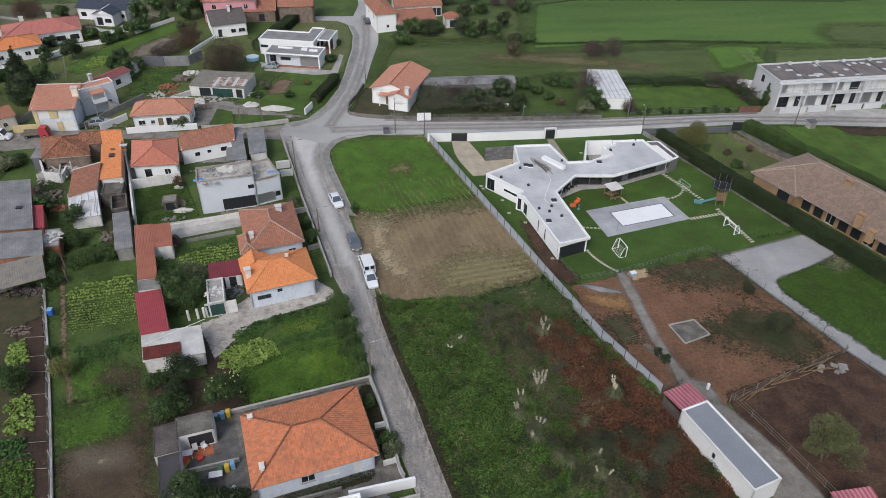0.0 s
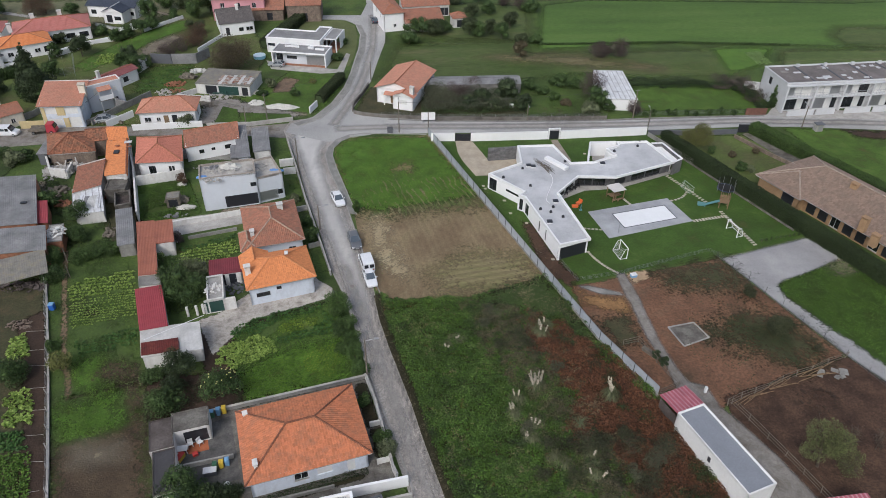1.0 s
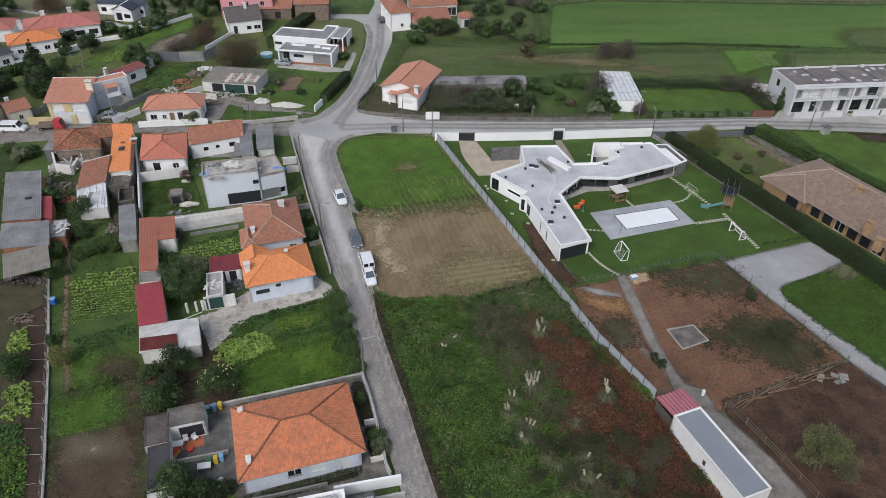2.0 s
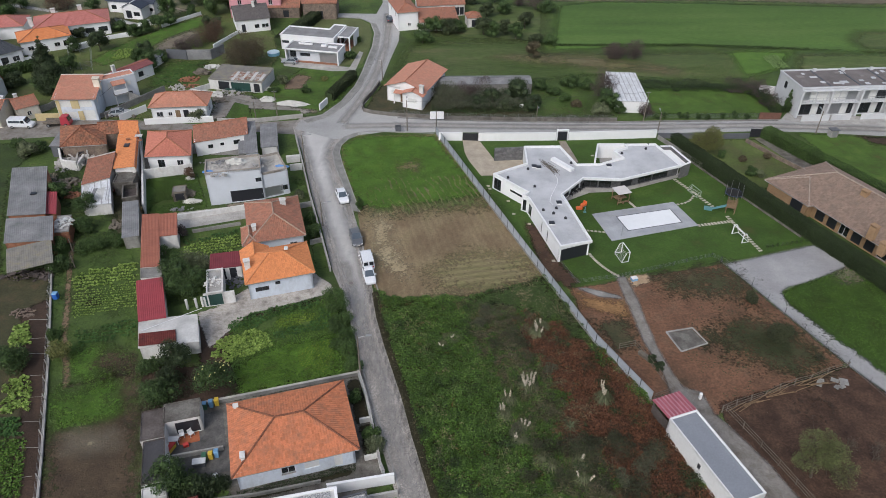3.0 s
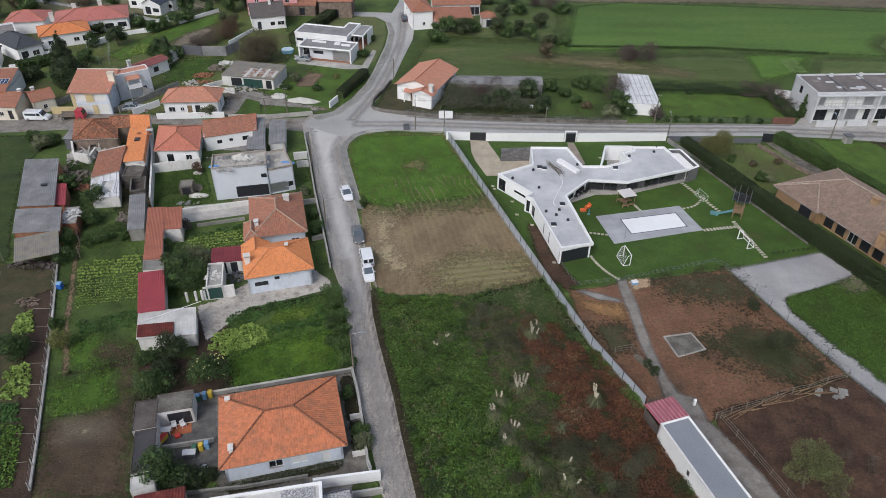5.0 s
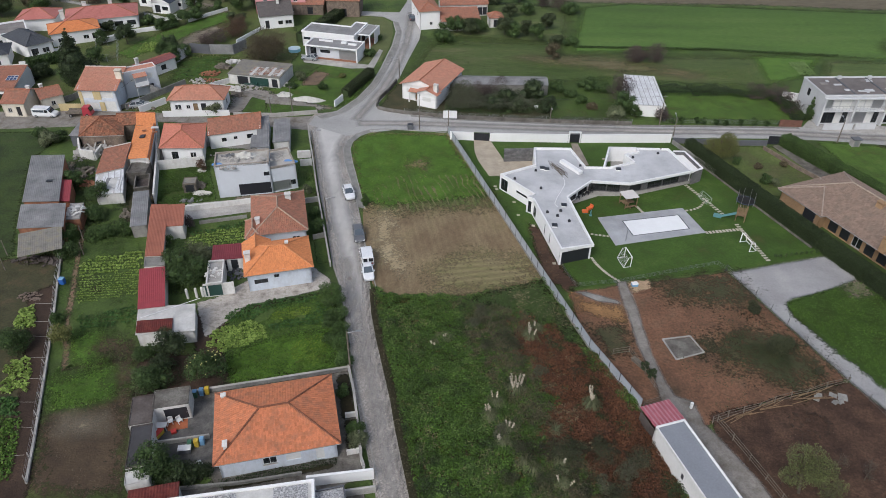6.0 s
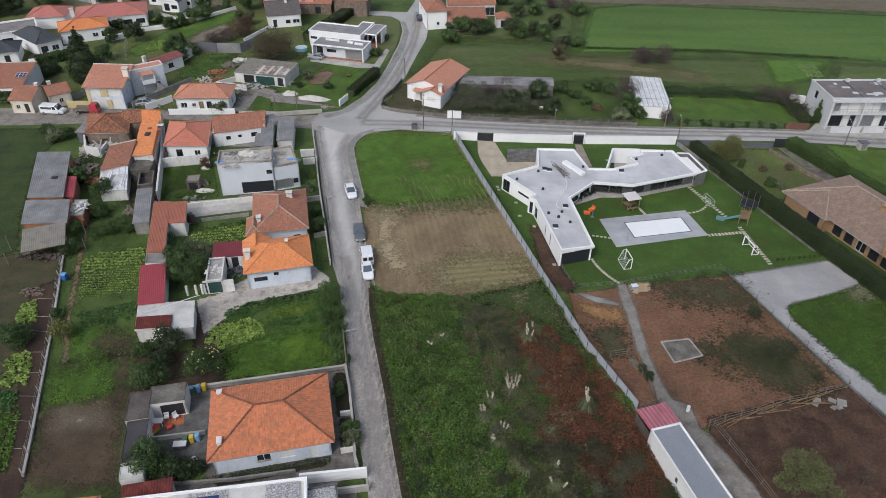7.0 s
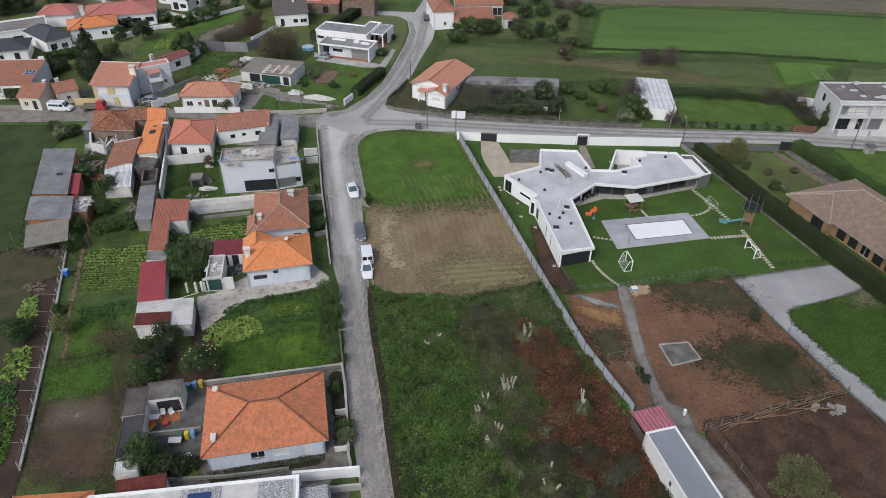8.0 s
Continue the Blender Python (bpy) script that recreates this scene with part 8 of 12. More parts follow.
# ---- fences ----
def panel_fence(label, pts, h, base, step=2.4):
    root = tagged(new("panel_fence"), label, "fence")
    sheet = surface("grey_fence_panel", around((0.4, 0.43, 0.47), 0.1), s1=0.6, s2=4, fine=0.15, rough=0.5, thing=0.12)
    for p, q in zip(pts, pts[1:]):
        p, q = Vector(p), Vector(q)
        n = max(1, round((q - p).length / step))
        u = (q - p).normalized()
        v = Vector((-u.y, u.x))
        for k in range(n):
            a, b = p.lerp(q, k / n), p.lerp(q, (k + 1) / n)
            part("base_wall", Shape().prism([a - v * 0.1, b - v * 0.1, b + v * 0.1, a + v * 0.1], 0.0, base), CONCRETE, root)
            a2, b2 = a + u * 0.05, b - u * 0.05
            pn = part("panel", Shape().prism([a2 - v * 0.02, b2 - v * 0.02, b2 + v * 0.02, a2 + v * 0.02], base + 0.01, h), sheet, root)
            part("top_rail", Shape().prism([a2 - v * 0.04, b2 - v * 0.04, b2 + v * 0.04, a2 + v * 0.04], h + 0.004, h + 0.05), STEEL, pn)
            part("post", Shape().prism([a - u * 0.04 - v * 0.07, a + u * 0.04 - v * 0.07, a + u * 0.04 + v * 0.07, a - u * 0.04 + v * 0.07], base + 0.004, h + 0.12), DARK, root)


panel_fence("long grey panel fence on a concrete base", FENCE_LINE, 1.75, 0.35)


def wire_fence(name, label, pts, h, material, step=2.5, wires=4, r=0.05, lean=0.05, post="round"):
    rr = random.Random(len(pts) * 7 + int(h * 10))
    root = tagged(new(name), label, "fence")
    tops = []
    for i, (p, q) in enumerate(zip(pts, pts[1:])):
        p, q = Vector(p), Vector(q)
        n = max(1, round((q - p).length / step))
        for k in range(n + (i == len(pts) - 2)):
            a = p.lerp(q, k / n)
            t = (a.x + rr.uniform(-lean, lean), a.y + rr.uniform(-lean, lean), h * rr.uniform(0.92, 1.05))
            tops.append(((a.x, a.y, 0), t))
            part("post", Shape().tube((a.x, a.y, -0.05), t, r, r * 0.85, 6), material, root)
    s = Shape()
    for (a, b), (c, d) in zip(tops, tops[1:]):
        for w in range(wires):
            f = 0.25 + 0.7 * w / max(1, wires - 1)
            u, v = Vector(a).lerp(Vector(b), f), Vector(c).lerp(Vector(d), f)
            if material == GREY_WOOD:
                part("rail", Shape().tube(u, v, 0.035, 0.028, 5), material, root)
            else:
                s.bar(u, v, 0.015)
    if s.v:
        part("wire", s, STEEL, root)
    return root


wire_fence("garden_fence", "thin wire fence along the lawn edge", [(17.84, 85.60), (19.78, 79.73), (26.59, 81.20), (42.05, 86.41), (43.19, 85.00)], 0.9, FRAME_D, 2.2, 4, 0.03)
wire_fence("yard_fence", "wire fence with dark posts beside the gravel drive", [(43.01, 84.99), (48.13, 73.07), (52.21, 63.01), (55.71, 53.32), (58.77, 45.40)], 1.3, FRAME_D, 3.6, 4, 0.04)
wire_fence("pole_fence", "rough fence of grey wooden poles across the yard", [(33.24, 55.31), (39.48, 57.97), (46.07, 60.48), (51.85, 62.71)], 1.2, GREY_WOOD, 2.6, 3, 0.07, 0.2)
wire_fence("pole_fence", "rough pole fence beside the yard path", [(33.84, 55.49), (36.02, 50.21), (37.91, 45.23), (39.51, 40.48)], 1.2, GREY_WOOD, 2.6, 3, 0.06, 0.15)
wire_fence("wire_pen", "low wire pen in the yard", [(25.46, 57.37), (28.17, 58.51), (26.71, 62.76), (25.36, 66.62), (23.15, 66.05)], 1.1, GREY_WOOD, 2.4, 3, 0.04)
for k in range(3):
    loose_bars("fallen_poles", "loose brown poles lying along the fence", ((34.09, 55.24), (37.64, 56.69), (43.33, 58.95))[k], ((39.22, 57.25), (43.33, 58.95), (49.19, 61.11))[k], 8, 4.2, WOOD, 0.05 + 0.06 * k, 9 + k, "wooden poles", 0.07)
garden_wall("sand_pit", "low pale edging of a grey concrete pit", [(30.30, 69.31), (34.15, 70.16), (35.26, 67.12), (31.31, 65.57), (30.30, 69.31)], 0.16, 0.2, KERB, category="edging")
patch("pit_floor", [(30.43, 69.20), (34.01, 69.94), (35.06, 67.22), (31.44, 65.78)], 0.085, OLD_PAVING, "grey concrete floor of the pit", "pavement")

wire_fence("wire_pen", "tall grey wire pen in the back garden", [(-92.8, 170.4), (-87.4, 171.2), (-83.0, 160.4), (-87.6, 159.4), (-92.8, 170.4)], 2.2, STEEL, 2.6, 6, 0.05)

# ---- vehicles ----
def aim(p, q):
    return math.degrees(math.atan2(q[1] - p[1], q[0] - p[0]))


def loft(rings):
    s = Shape()
    n = len(rings[0])
    for a, b in zip(rings, rings[1:]):
        for i in range(n):
            j = (i + 1) % n
            s.face(a[i], b[i], b[j], a[j])
    s.face(*reversed(rings[0]))
    s.face(*rings[-1])
    return s


def ring(x, w, z0, z1, tuck=0.82, round_=0.12):
    """A cross-section of a body at x."""
    return [(x, -w * 0.92, z0), (x, w * 0.92, z0), (x, w, z0 + 0.18), (x, w, z1 - round_), (x, w * tuck, z1), (x, -w * tuck, z1), (x, -w, z1 - round_), (x, -w, z0 + 0.18)]


def car(label, x, y, rz, paint, L=4.2, W=1.76, H=1.48, kind="hatch", name="car"):
    """Nose towards +x."""
    root = tagged(place(name, x, y, 0.03, rz), label, name)
    w, h = W / 2, L / 2
    if kind == "van":
        belt, body = 1.05, [(-h, w * 0.95, 0.3, 1.0), (-h + 0.1, w, 0.25, 1.05), (h - 1.2, w, 0.25, 1.05), (h - 0.25, w * 0.97, 0.25, 0.95), (h, w * 0.85, 0.3, 0.7)]
        cabin = [(-h + 0.03, 1.0, w * 0.97, H - 0.04), (-h + 0.2, 1.03, w * 0.97, H), (h - 1.9, 1.04, w * 0.96, H), (h - 1.5, 1.04, w * 0.96, H - 0.06), (h - 0.85, 0.95, w * 0.94, 1.1)]
    else:
        belt, body = 0.9, [(-h, w * 0.85, 0.35, 0.75), (-h + 0.12, w * 0.97, 0.25, 0.92), (-h + 1.0, w, 0.2, 0.95), (h - 1.5, w, 0.2, 0.92), (h - 0.5, w * 0.97, 0.22, 0.8), (h - 0.1, w * 0.88, 0.25, 0.68), (h, w * 0.75, 0.32, 0.55)]
        cabin = [(-h + 0.15, 0.9, w * 0.9, 1.0), (-h + 0.75, 0.93, w * 0.88, H - 0.03), (-h + 1.4, 0.94, w * 0.86, H), (h - 2.05, 0.92, w * 0.86, H - 0.03), (h - 1.25, 0.9, w * 0.88, 0.93)]
    part("body", loft([ring(x0, ww, a, b) for x0, ww, a, b in body]), paint, root, smooth=False)
    rings = []
    for x0, z0, ww, z1 in cabin:
        t = 0.8 if kind != "van" else 0.93
        rings.append([(x0, -ww, z0 - 0.02), (x0, ww, z0 - 0.02), (x0, ww * (t + (1 - t) * (1 - min(1, (z1 - z0) / 0.5))), z1), (x0, -ww * (t + (1 - t) * (1 - min(1, (z1 - z0) / 0.5))), z1)])
    glassy, sky_toned = loft(rings), CAR_GLASS
    part("cabin", glassy, paint if kind == "van" else sky_toned, root)
    if kind == "van":
        part("windscreen", Shape().face(*[Vector(p) + Vector((0.02, 0, 0.02)) for p in (rings[3][3], rings[3][2], rings[4][2], rings[4][3])]).face(*[Vector(p) + Vector((0.015, 0, 0.015)) for p in (rings[4][3], rings[4][2], rings[3][2], rings[3][3])]), GLASS, root)
        for sy in (-1, 1):
            part("side_window", Shape().box(h - 2.1, sy * w * 0.965 - 0.02, 1.15, h - 1.45, sy * w * 0.965 + 0.02, H - 0.2), GLASS, root)
            part("side_window", Shape().box(-h + 0.35, sy * w * 0.955 - 0.02, 1.2, h - 2.25, sy * w * 0.955 + 0.02, H - 0.28), CAR_GLASS, root)
            part("rear_window", Shape().box(-h - 0.015, sy * 0.42 - 0.3, 1.12, -h + 0.05, sy * 0.42 + 0.3, H - 0.25), GLASS, root)
    else:
        (x0, z0, w0, h0), (x1, z1, w1, h1), (x2, z2, w2, h2) = cabin[1:4]
        s = Shape()
        tw = [w0 * 0.83, w1 * 0.83, w2 * 0.83]
        s.hexa([(x0, -tw[0], h0), (x2, -tw[2], h2), (x2, tw[2], h2), (x0, tw[0], h0)], [(x0 + 0.1, -tw[0] * 0.92, h0 + 0.04), (x2 - 0.1, -tw[2] * 0.92, h2 + 0.04), (x2 - 0.1, tw[2] * 0.92, h2 + 0.04), (x0 + 0.1, tw[0] * 0.92, h0 + 0.04)])
        part("roof", s, paint, root)
        for sy in (-1, 1):
            for xa, za, xb, zb in ((cabin[0][0], 0.98, x0, h0), (x2, h2, cabin[4][0], 0.93), ((x1 + x2) / 2 - 0.3, 0.93, (x1 + x2) / 2 - 0.25, h1)):
                wa = w0 * 0.99 if za < 1.1 else w0 * 0.82
                wb2 = w0 * 0.99 if zb < 1.1 else w0 * 0.82
                part("pillar", Shape().bar((xa, sy * wa, za), (xb, sy * wb2, zb), 0.09), paint, root)
    for sx in (-h + 0.75, h - 0.8):
        for sy in (-1, 1):
            wh = part("wheel", Shape().tube((sx, sy * (w - 0.2), 0.3), (sx, sy * (w + 0.01), 0.3), 0.3, 0.3, 14), RUBBER, root)
            part("rim", Shape().tube((sx, sy * (w + 0.01), 0.3), (sx, sy * (w + 0.025), 0.3), 0.19, 0.17, 10), STEEL, wh)
    for sy in (-1, 1):
        part("headlight", Shape().box(h - 0.22, sy * w * 0.68 - 0.16, 0.55, h - 0.03, sy * w * 0.68 + 0.16, 0.68), plain("lamp_glass", (0.75, 0.75, 0.75), 0.1), root)
        part("tail_light", Shape().box(-h - 0.01, sy * w * 0.74 - 0.1, 0.66, -h + 0.1, sy * w * 0.74 + 0.1, 0.86), plain("tail_red", (0.4, 0.02, 0.02), 0.2), root)
        part("mirror", Shape().box(h - 1.5, sy * (w + 0.1) - 0.08, 0.95, h - 1.38, sy * (w + 0.1) + 0.08, 1.1), paint, root)
    part("number_plate", Shape().box(h - 0.01, -0.25, 0.36, h + 0.012, 0.25, 0.46), WHITE_PAINT, root)
    return root


# blue-grey base colour carries the reflection of the sky
CAR_GLASS = plain("car_glass", (0.1, 0.125, 0.15), 0.08, 0.35, 0.9)
PAINT_W, PAINT_G, PAINT_S, PAINT_D = plain("white_car_paint", (0.75, 0.76, 0.78), 0.25, coat=0.6), plain("grey_car_paint", (0.16, 0.165, 0.175), 0.3, 0.3, coat=0.6), plain("silver_car_paint", (0.42, 0.44, 0.46), 0.3, 0.4, coat=0.5), plain("dark_car_paint", (0.04, 0.045, 0.06), 0.25, coat=0.6)
DOWN = aim((-15.74, 101.29), (-13.16, 91.24))
car("white hatchback parked along the kerb", -17.33, 103.08, aim((-19.78, 112.87), (-15.74, 101.29)), PAINT_W, L=4.2)
car("dark grey estate car parked along the kerb", -13.83, 90.76, DOWN, PAINT_G, L=4.4, H=1.5)
car("white panel van parked along the kerb", -11.72, 84.83, DOWN + 180, PAINT_W, L=4.4, W=1.82, H=1.95, kind="van", name="van")
car("small white car parked behind the van", -11.01, 80.96, aim((-11.89, 83.83), (-10.51, 78.20)), PAINT_W, L=3.8, W=1.66)
car("white minivan on the lane", -85.33, 130.24, 0, PAINT_W, L=4.9, W=1.9, H=1.95, kind="van", name="van")
car("silver car beside the flat-roofed villa", -36.73, 165.31, 172, PAINT_S, L=4.0)
car("dark car parked on the far road", -13.85, 197.62, 100, PAINT_D, L=4.4)
car("white pickup-like car in the narrow yard", -67.61, 135.86, 15, PAINT_S, L=4.4)
x, y = -78.31, 130.96
truck = tagged(place("small_truck", x, y, 0.03, 4), "small truck with a red cab and pale flatbed", "truck")
RED_PAINT = plain("red_truck_paint", (0.4, 0.04, 0.06), 0.4)
part("cab", Shape().hexa([(0.8, -0.9, 0.4), (2.6, -0.9, 0.4), (2.6, 0.9, 0.4), (0.8, 0.9, 0.4)], [(0.9, -0.8, 2.1), (2.2, -0.8, 2.1), (2.2, 0.8, 2.1), (0.9, 0.8, 2.1)]), RED_PAINT, truck)
part("windscreen", Shape().hexa([(2.5, -0.75, 1.25), (2.6, -0.75, 1.25), (2.6, 0.75, 1.25), (2.5, 0.75, 1.25)], [(2.25, -0.7, 1.95), (2.35, -0.7, 1.95), (2.35, 0.7, 1.95), (2.25, 0.7, 1.95)]), GLASS, truck)
part("flatbed", Shape().box(-2.6, -0.95, 0.75, 0.7, 0.95, 0.9).box(-2.6, -0.95, 0.9, 0.7, -0.88, 1.25).box(-2.6, 0.88, 0.9, 0.7, 0.95, 1.25), GREY_WOOD, truck)
for sx in (-1.7, 1.7):
    for sy in (-0.85, 0.85):
        wh = part("wheel", Shape().tube((sx, sy - 0.12, 0.36), (sx, sy + 0.12, 0.36), 0.36, 0.36, 12), RUBBER, truck)
        part("rim", Shape().tube((sx, sy - 0.13, 0.36), (sx, sy + 0.13, 0.36), 0.2, 0.2, 10), STEEL, wh)

# ---- trees, hedges and beds ----
tree("tall dark conifer between the houses", -87.16, 149.19, 12.38, 5.0, HEDGE_DARK, 20000, 0.21, 0.5, "cone", "conifer", "tree", low=0.04, core=0.75)
for x, y, h, r, m, lab in (
    (-88.62, 147.88, 4.5, 3.4, LEAF_DARK, "dense dark evergreen bush"), (-84.31, 147.39, 4.0, 3.2, LEAF_DARK, "dense dark evergreen bush"), (-88.14, 159.92, 4.0, 3.0, LEAF_DARK, "dark garden shrub"),
    (-85.70, 172.60, 7.0, 3.4, HEDGE_DARK, "rounded dark evergreen tree"), (-92.07, 171.77, 4.0, 2.2, LEAF_DARK, "dark garden shrub"),
    (-73.4, 170.2, 3.6, 3.4, HEDGE_DARK, "broad dark bush on the slope"), (-80.8, 183.5, 3.6, 2.6, LEAF_DARK, "dark clipped bush"), (-78.6, 186.0, 3.8, 2.8, LEAF_DARK, "dark clipped tree"), (-76.3, 189.2, 3.8, 2.8, LEAF_DARK, "dark clipped tree"), (-74.2, 192.6, 3.4, 2.4, LEAF_DARK, "dark clipped bush"),
    (-76.33, 198.07, 7.0, 3.4, LEAF_DARK, "dark roadside tree"), (-70.36, 200.82, 3.0, 2.0, LEAF_DARK, "dark bush by the wall"), (-94.80, 182.48, 3.0, 2.4, LEAF_FAR, "small garden shrub"),
    (-63.89, 201.59, 8.0, 4.6, LEAF_DARK, "dark tree behind the wall"), (-61.59, 206.88, 8.0, 4.5, LEAF_DARK, "dark tree near the pink house"), (-69.88, 209.75, 7.0, 4.0, LEAF_FAR, "green tree near the lane"), (-75.20, 210.61, 6.0, 3.6, LEAF_DARK, "dark tree near the lane"),
    (-60.22, 179.48, 5.0, 4.0, LEAF_RED, "reddish-brown autumn tree"), (-58.82, 182.10, 5.0, 3.4, LEAF_RED, "reddish-brown autumn tree"), (-61.34, 188.21, 5.0, 3.2, LEAF_FAR, "green shrub by the wall"), (-62.82, 176.06, 3.0, 3.4, LEAF_PURPLE, "leafless brown shrub"),
    (-64.77, 172.76, 3.0, 3.4, LEAF_PURPLE, "leafless brown shrub"), (-69.29, 161.27, 4.5, 3.0, LEAF_DARK, "dark garden tree beside the annex"), (-68.53, 165.69, 3.0, 2.6, LEAF_DARK, "dark bush beside the annex"),
    (-36.4, 152.6, 2.2, 1.6, LEAF_GREY, "grey-green shrub by the workshop"), (-37.6, 148.0, 1.2, 1.4, LEAF_DARK, "low garden shrub"), (-30.2, 147.6, 1.8, 1.1, LEAF_DARK, "green garden shrub"), (-26.95, 155.08, 0.8, 0.9, LEAF_LIGHT, "low green shrub"),
    (-22.18, 168.82, 2.4, 1.7, LEAF_DARK, "clipped round shrub by the villa"), (-21.29, 180.08, 1.4, 1.3, LEAF_DARK, "small dark shrub on the lawn"), (-50.46, 133.91, 2.4, 2.6, LEAF_GREY, "spiky grey-green palm-like shrub"),
    (-4.28, 179.87, 3.5, 3.7, LEAF_DARK, "broad dark bush beside the road"), (-3.86, 188.60, 4.3, 2.9, LEAF_DARK, "dark fruit tree"), (-0.61, 187.83, 4.7, 3.4, LEAF_DARK, "dark fruit tree"), (2.93, 186.17, 4.7, 3.5, LEAF_FAR, "green fruit tree"),
    (5.11, 188.04, 3.9, 2.4, LEAF_DARK, "dark fruit tree"), (12.14, 186.52, 4.7, 3.5, LEAF_FAR, "green orchard tree"), (14.50, 184.85, 4.3, 3.0, LEAF_DARK, "dark orchard tree"), (17.98, 186.74, 4.3, 2.6, LEAF_FAR, "green orchard tree"), (20.61, 183.34, 4.7, 3.0, LEAF_DARK, "dark orchard tree"),
    (23.97, 191.50, 5.1, 2.9, LEAF_FAR, "green orchard tree"), (14.00, 201.71, 4.3, 2.7, LEAF_FAR, "green orchard tree"), (19.10, 204.46, 4.7, 3.2, LEAF_DARK, "dark orchard tree"), (23.85, 211.51, 4.7, 3.5, LEAF_PURPLE, "bare purple-brown tree"), (28.96, 208.51, 3.9, 4.2, LEAF_PURPLE, "bare purple-brown thicket"),
    (31.74, 206.53, 3.1, 3.7, LEAF_DARK, "dark thicket"), (9.47, 213.09, 4.7, 3.2, LEAF_FAR, "green tree behind the barns"), (17.28, 215.09, 4.7, 3.4, LEAF_DARK, "dark tree behind the barns"), (25.66, 180.97, 2.0, 2.7, LEAF_FAR, "low green scrub"), (29.31, 180.26, 2.0, 2.7, LEAF_DARK, "low dark scrub"),
    (23.73, 169.67, 4.5, 2.4, LEAF_BROWN, "brown leafless round bush"), (43.66, 170.36, 4.0, 3.2, LEAF_PURPLE, "purple-brown leafless bush"), (45.31, 170.04, 3.0, 2.4, LEAF_PURPLE, "purple-brown leafless bush"), (49.17, 169.41, 5.0, 3.6, LEAF_PURPLE, "purple-brown leafless bush"),
    (0.33, 140.44, 2.6, 4.0, LEAF_TANGLE, "tangled grey-green thicket"), (3.43, 141.11, 2.8, 4.6, LEAF_TANGLE, "tangled grey-green thicket"), (1.59, 146.40, 2.8, 4.0, LEAF_TANGLE, "tangled grey-green thicket"), (5.40, 146.52, 3.2, 3.4, LEAF_PURPLE, "bare purple-brown tree"), (9.56, 148.50, 3.4, 3.4, LEAF_PURPLE, "bare purple-brown tree"),
    (8.34, 140.11, 2.8, 2.6, HEDGE_DARK, "dark green thicket"), (11.55, 142.52, 3.6, 3.2, HEDGE_DARK, "dark green fruit tree"), (13.81, 139.14, 2.6, 2.2, LEAF_FAR, "green garden bush"), (17.09, 145.0, 4.6, 4.0, HEDGE_DARK, "dark rounded evergreen tree"), (20.14, 138.77, 4.0, 2.0, HEDGE_DARK, "slim dark evergreen"),
    (22.99, 150.19, 2.6, 2.0, LEAF_DARK, "low green scrub"), (25.93, 147.78, 1.8, 1.8, LEAF_DARK, "low green scrub"), (27.99, 144.21, 1.4, 1.6, LEAF, "low green scrub"), (30.07, 141.34, 1.5, 1.5, LEAF_BROWN, "low green scrub"), (30.39, 152.02, 2.4, 3.0, LEAF_DARK, "dark scrub along the store"), (34.07, 150.54, 2.0, 2.0, LEAF_DARK, "green scrub"),
    (36.19, 145.06, 7.0, 4.2, LEAF_PURPLE, "bare purple tree beside the white shed"), (36.47, 139.82, 5.0, 3.2, LEAF_DARK, "dark bush beside the white shed"), (34.33, 137.52, 2.4, 2.2, LEAF_GREY, "grey-green shrub beside the white shed"), (38.61, 137.64, 3.2, 1.4, LEAF_DARK, "slim dark shrub at the shed corner"),
    (43.99, 137.25, 2.4, 2.6, LEAF_PURPLE, "brown shrub by the fence"), (54.27, 118.27, 2.0, 0.9, LEAF_DARK, "small clipped shrub"), (57.88, 117.04, 1.1, 0.9, LEAF_BROWN, "low brownish shrub"), (57.59, 111.96, 1.6, 1.4, LEAF_DARK, "small dark shrub"), (63.01, 118.06, 1.4, 0.9, LEAF_BROWN, "low brown shrub"), (58.98, 111.18, 1.4, 1.0, LEAF_GREY, "grey-green shrub"),
    (44.60, 67.50, 2.2, 1.5, SHRUB_DARK, "dark scrub bush on the earth"), (45.61, 68.17, 2.4, 1.6, SHRUB_DARK, "dark scrub bush on the earth"), (44.23, 75.52, 2.3, 1.2, SHRUB_DARK, "small dark tree in the yard"), (26.73, 63.45, 1.8, 0.6, HEDGE_DARK, "small dark evergreen by the path"), (27.28, 62.08, 1.9, 0.65, HEDGE_DARK, "small dark evergreen by the path"),
    (-15.16, 73.99, 3.4, 2.1, LEAF, "green hedge tree beside the street"), (-13.88, 70.84, 2.2, 1.7, LEAF, "green hedge shrub beside the street"), (-13.14, 67.95, 2.0, 1.6, LEAF, "green hedge shrub beside the street"), (-12.42, 65.09, 2.2, 1.6, LEAF, "green hedge shrub beside the street"), (-11.69, 62.57, 1.8, 1.4, LEAF, "green hedge shrub beside the street"),
    (-14.69, 69.91, 1.6, 1.6, LEAF_DARK, "low dark shrub"), (-13.78, 66.43, 1.4, 1.4, LEAF, "low green shrub"), (-20.47, 91.39, 2.6, 1.5, LEAF_DARK, "dark clipped shrub by the street"), (-21.87, 95.58, 2.2, 1.2, LEAF_DARK, "dark clipped shrub by the street"), (-14.04, 99.90, 2.2, 0.9, LEAF, "slim green shrub by the kerb"),
    (-36.88, 78.57, 4.4, 3.6, LEAF_DARK, "large dark olive-like tree"), (-39.14, 80.51, 4.0, 3.0, LEAF_DARK, "dark fruit tree"), (-37.37, 82.18, 3.6, 2.8, LEAF_GREY, "grey-green fruit tree"), (-42.22, 85.32, 2.4, 1.8, LEAF, "green garden shrub"),
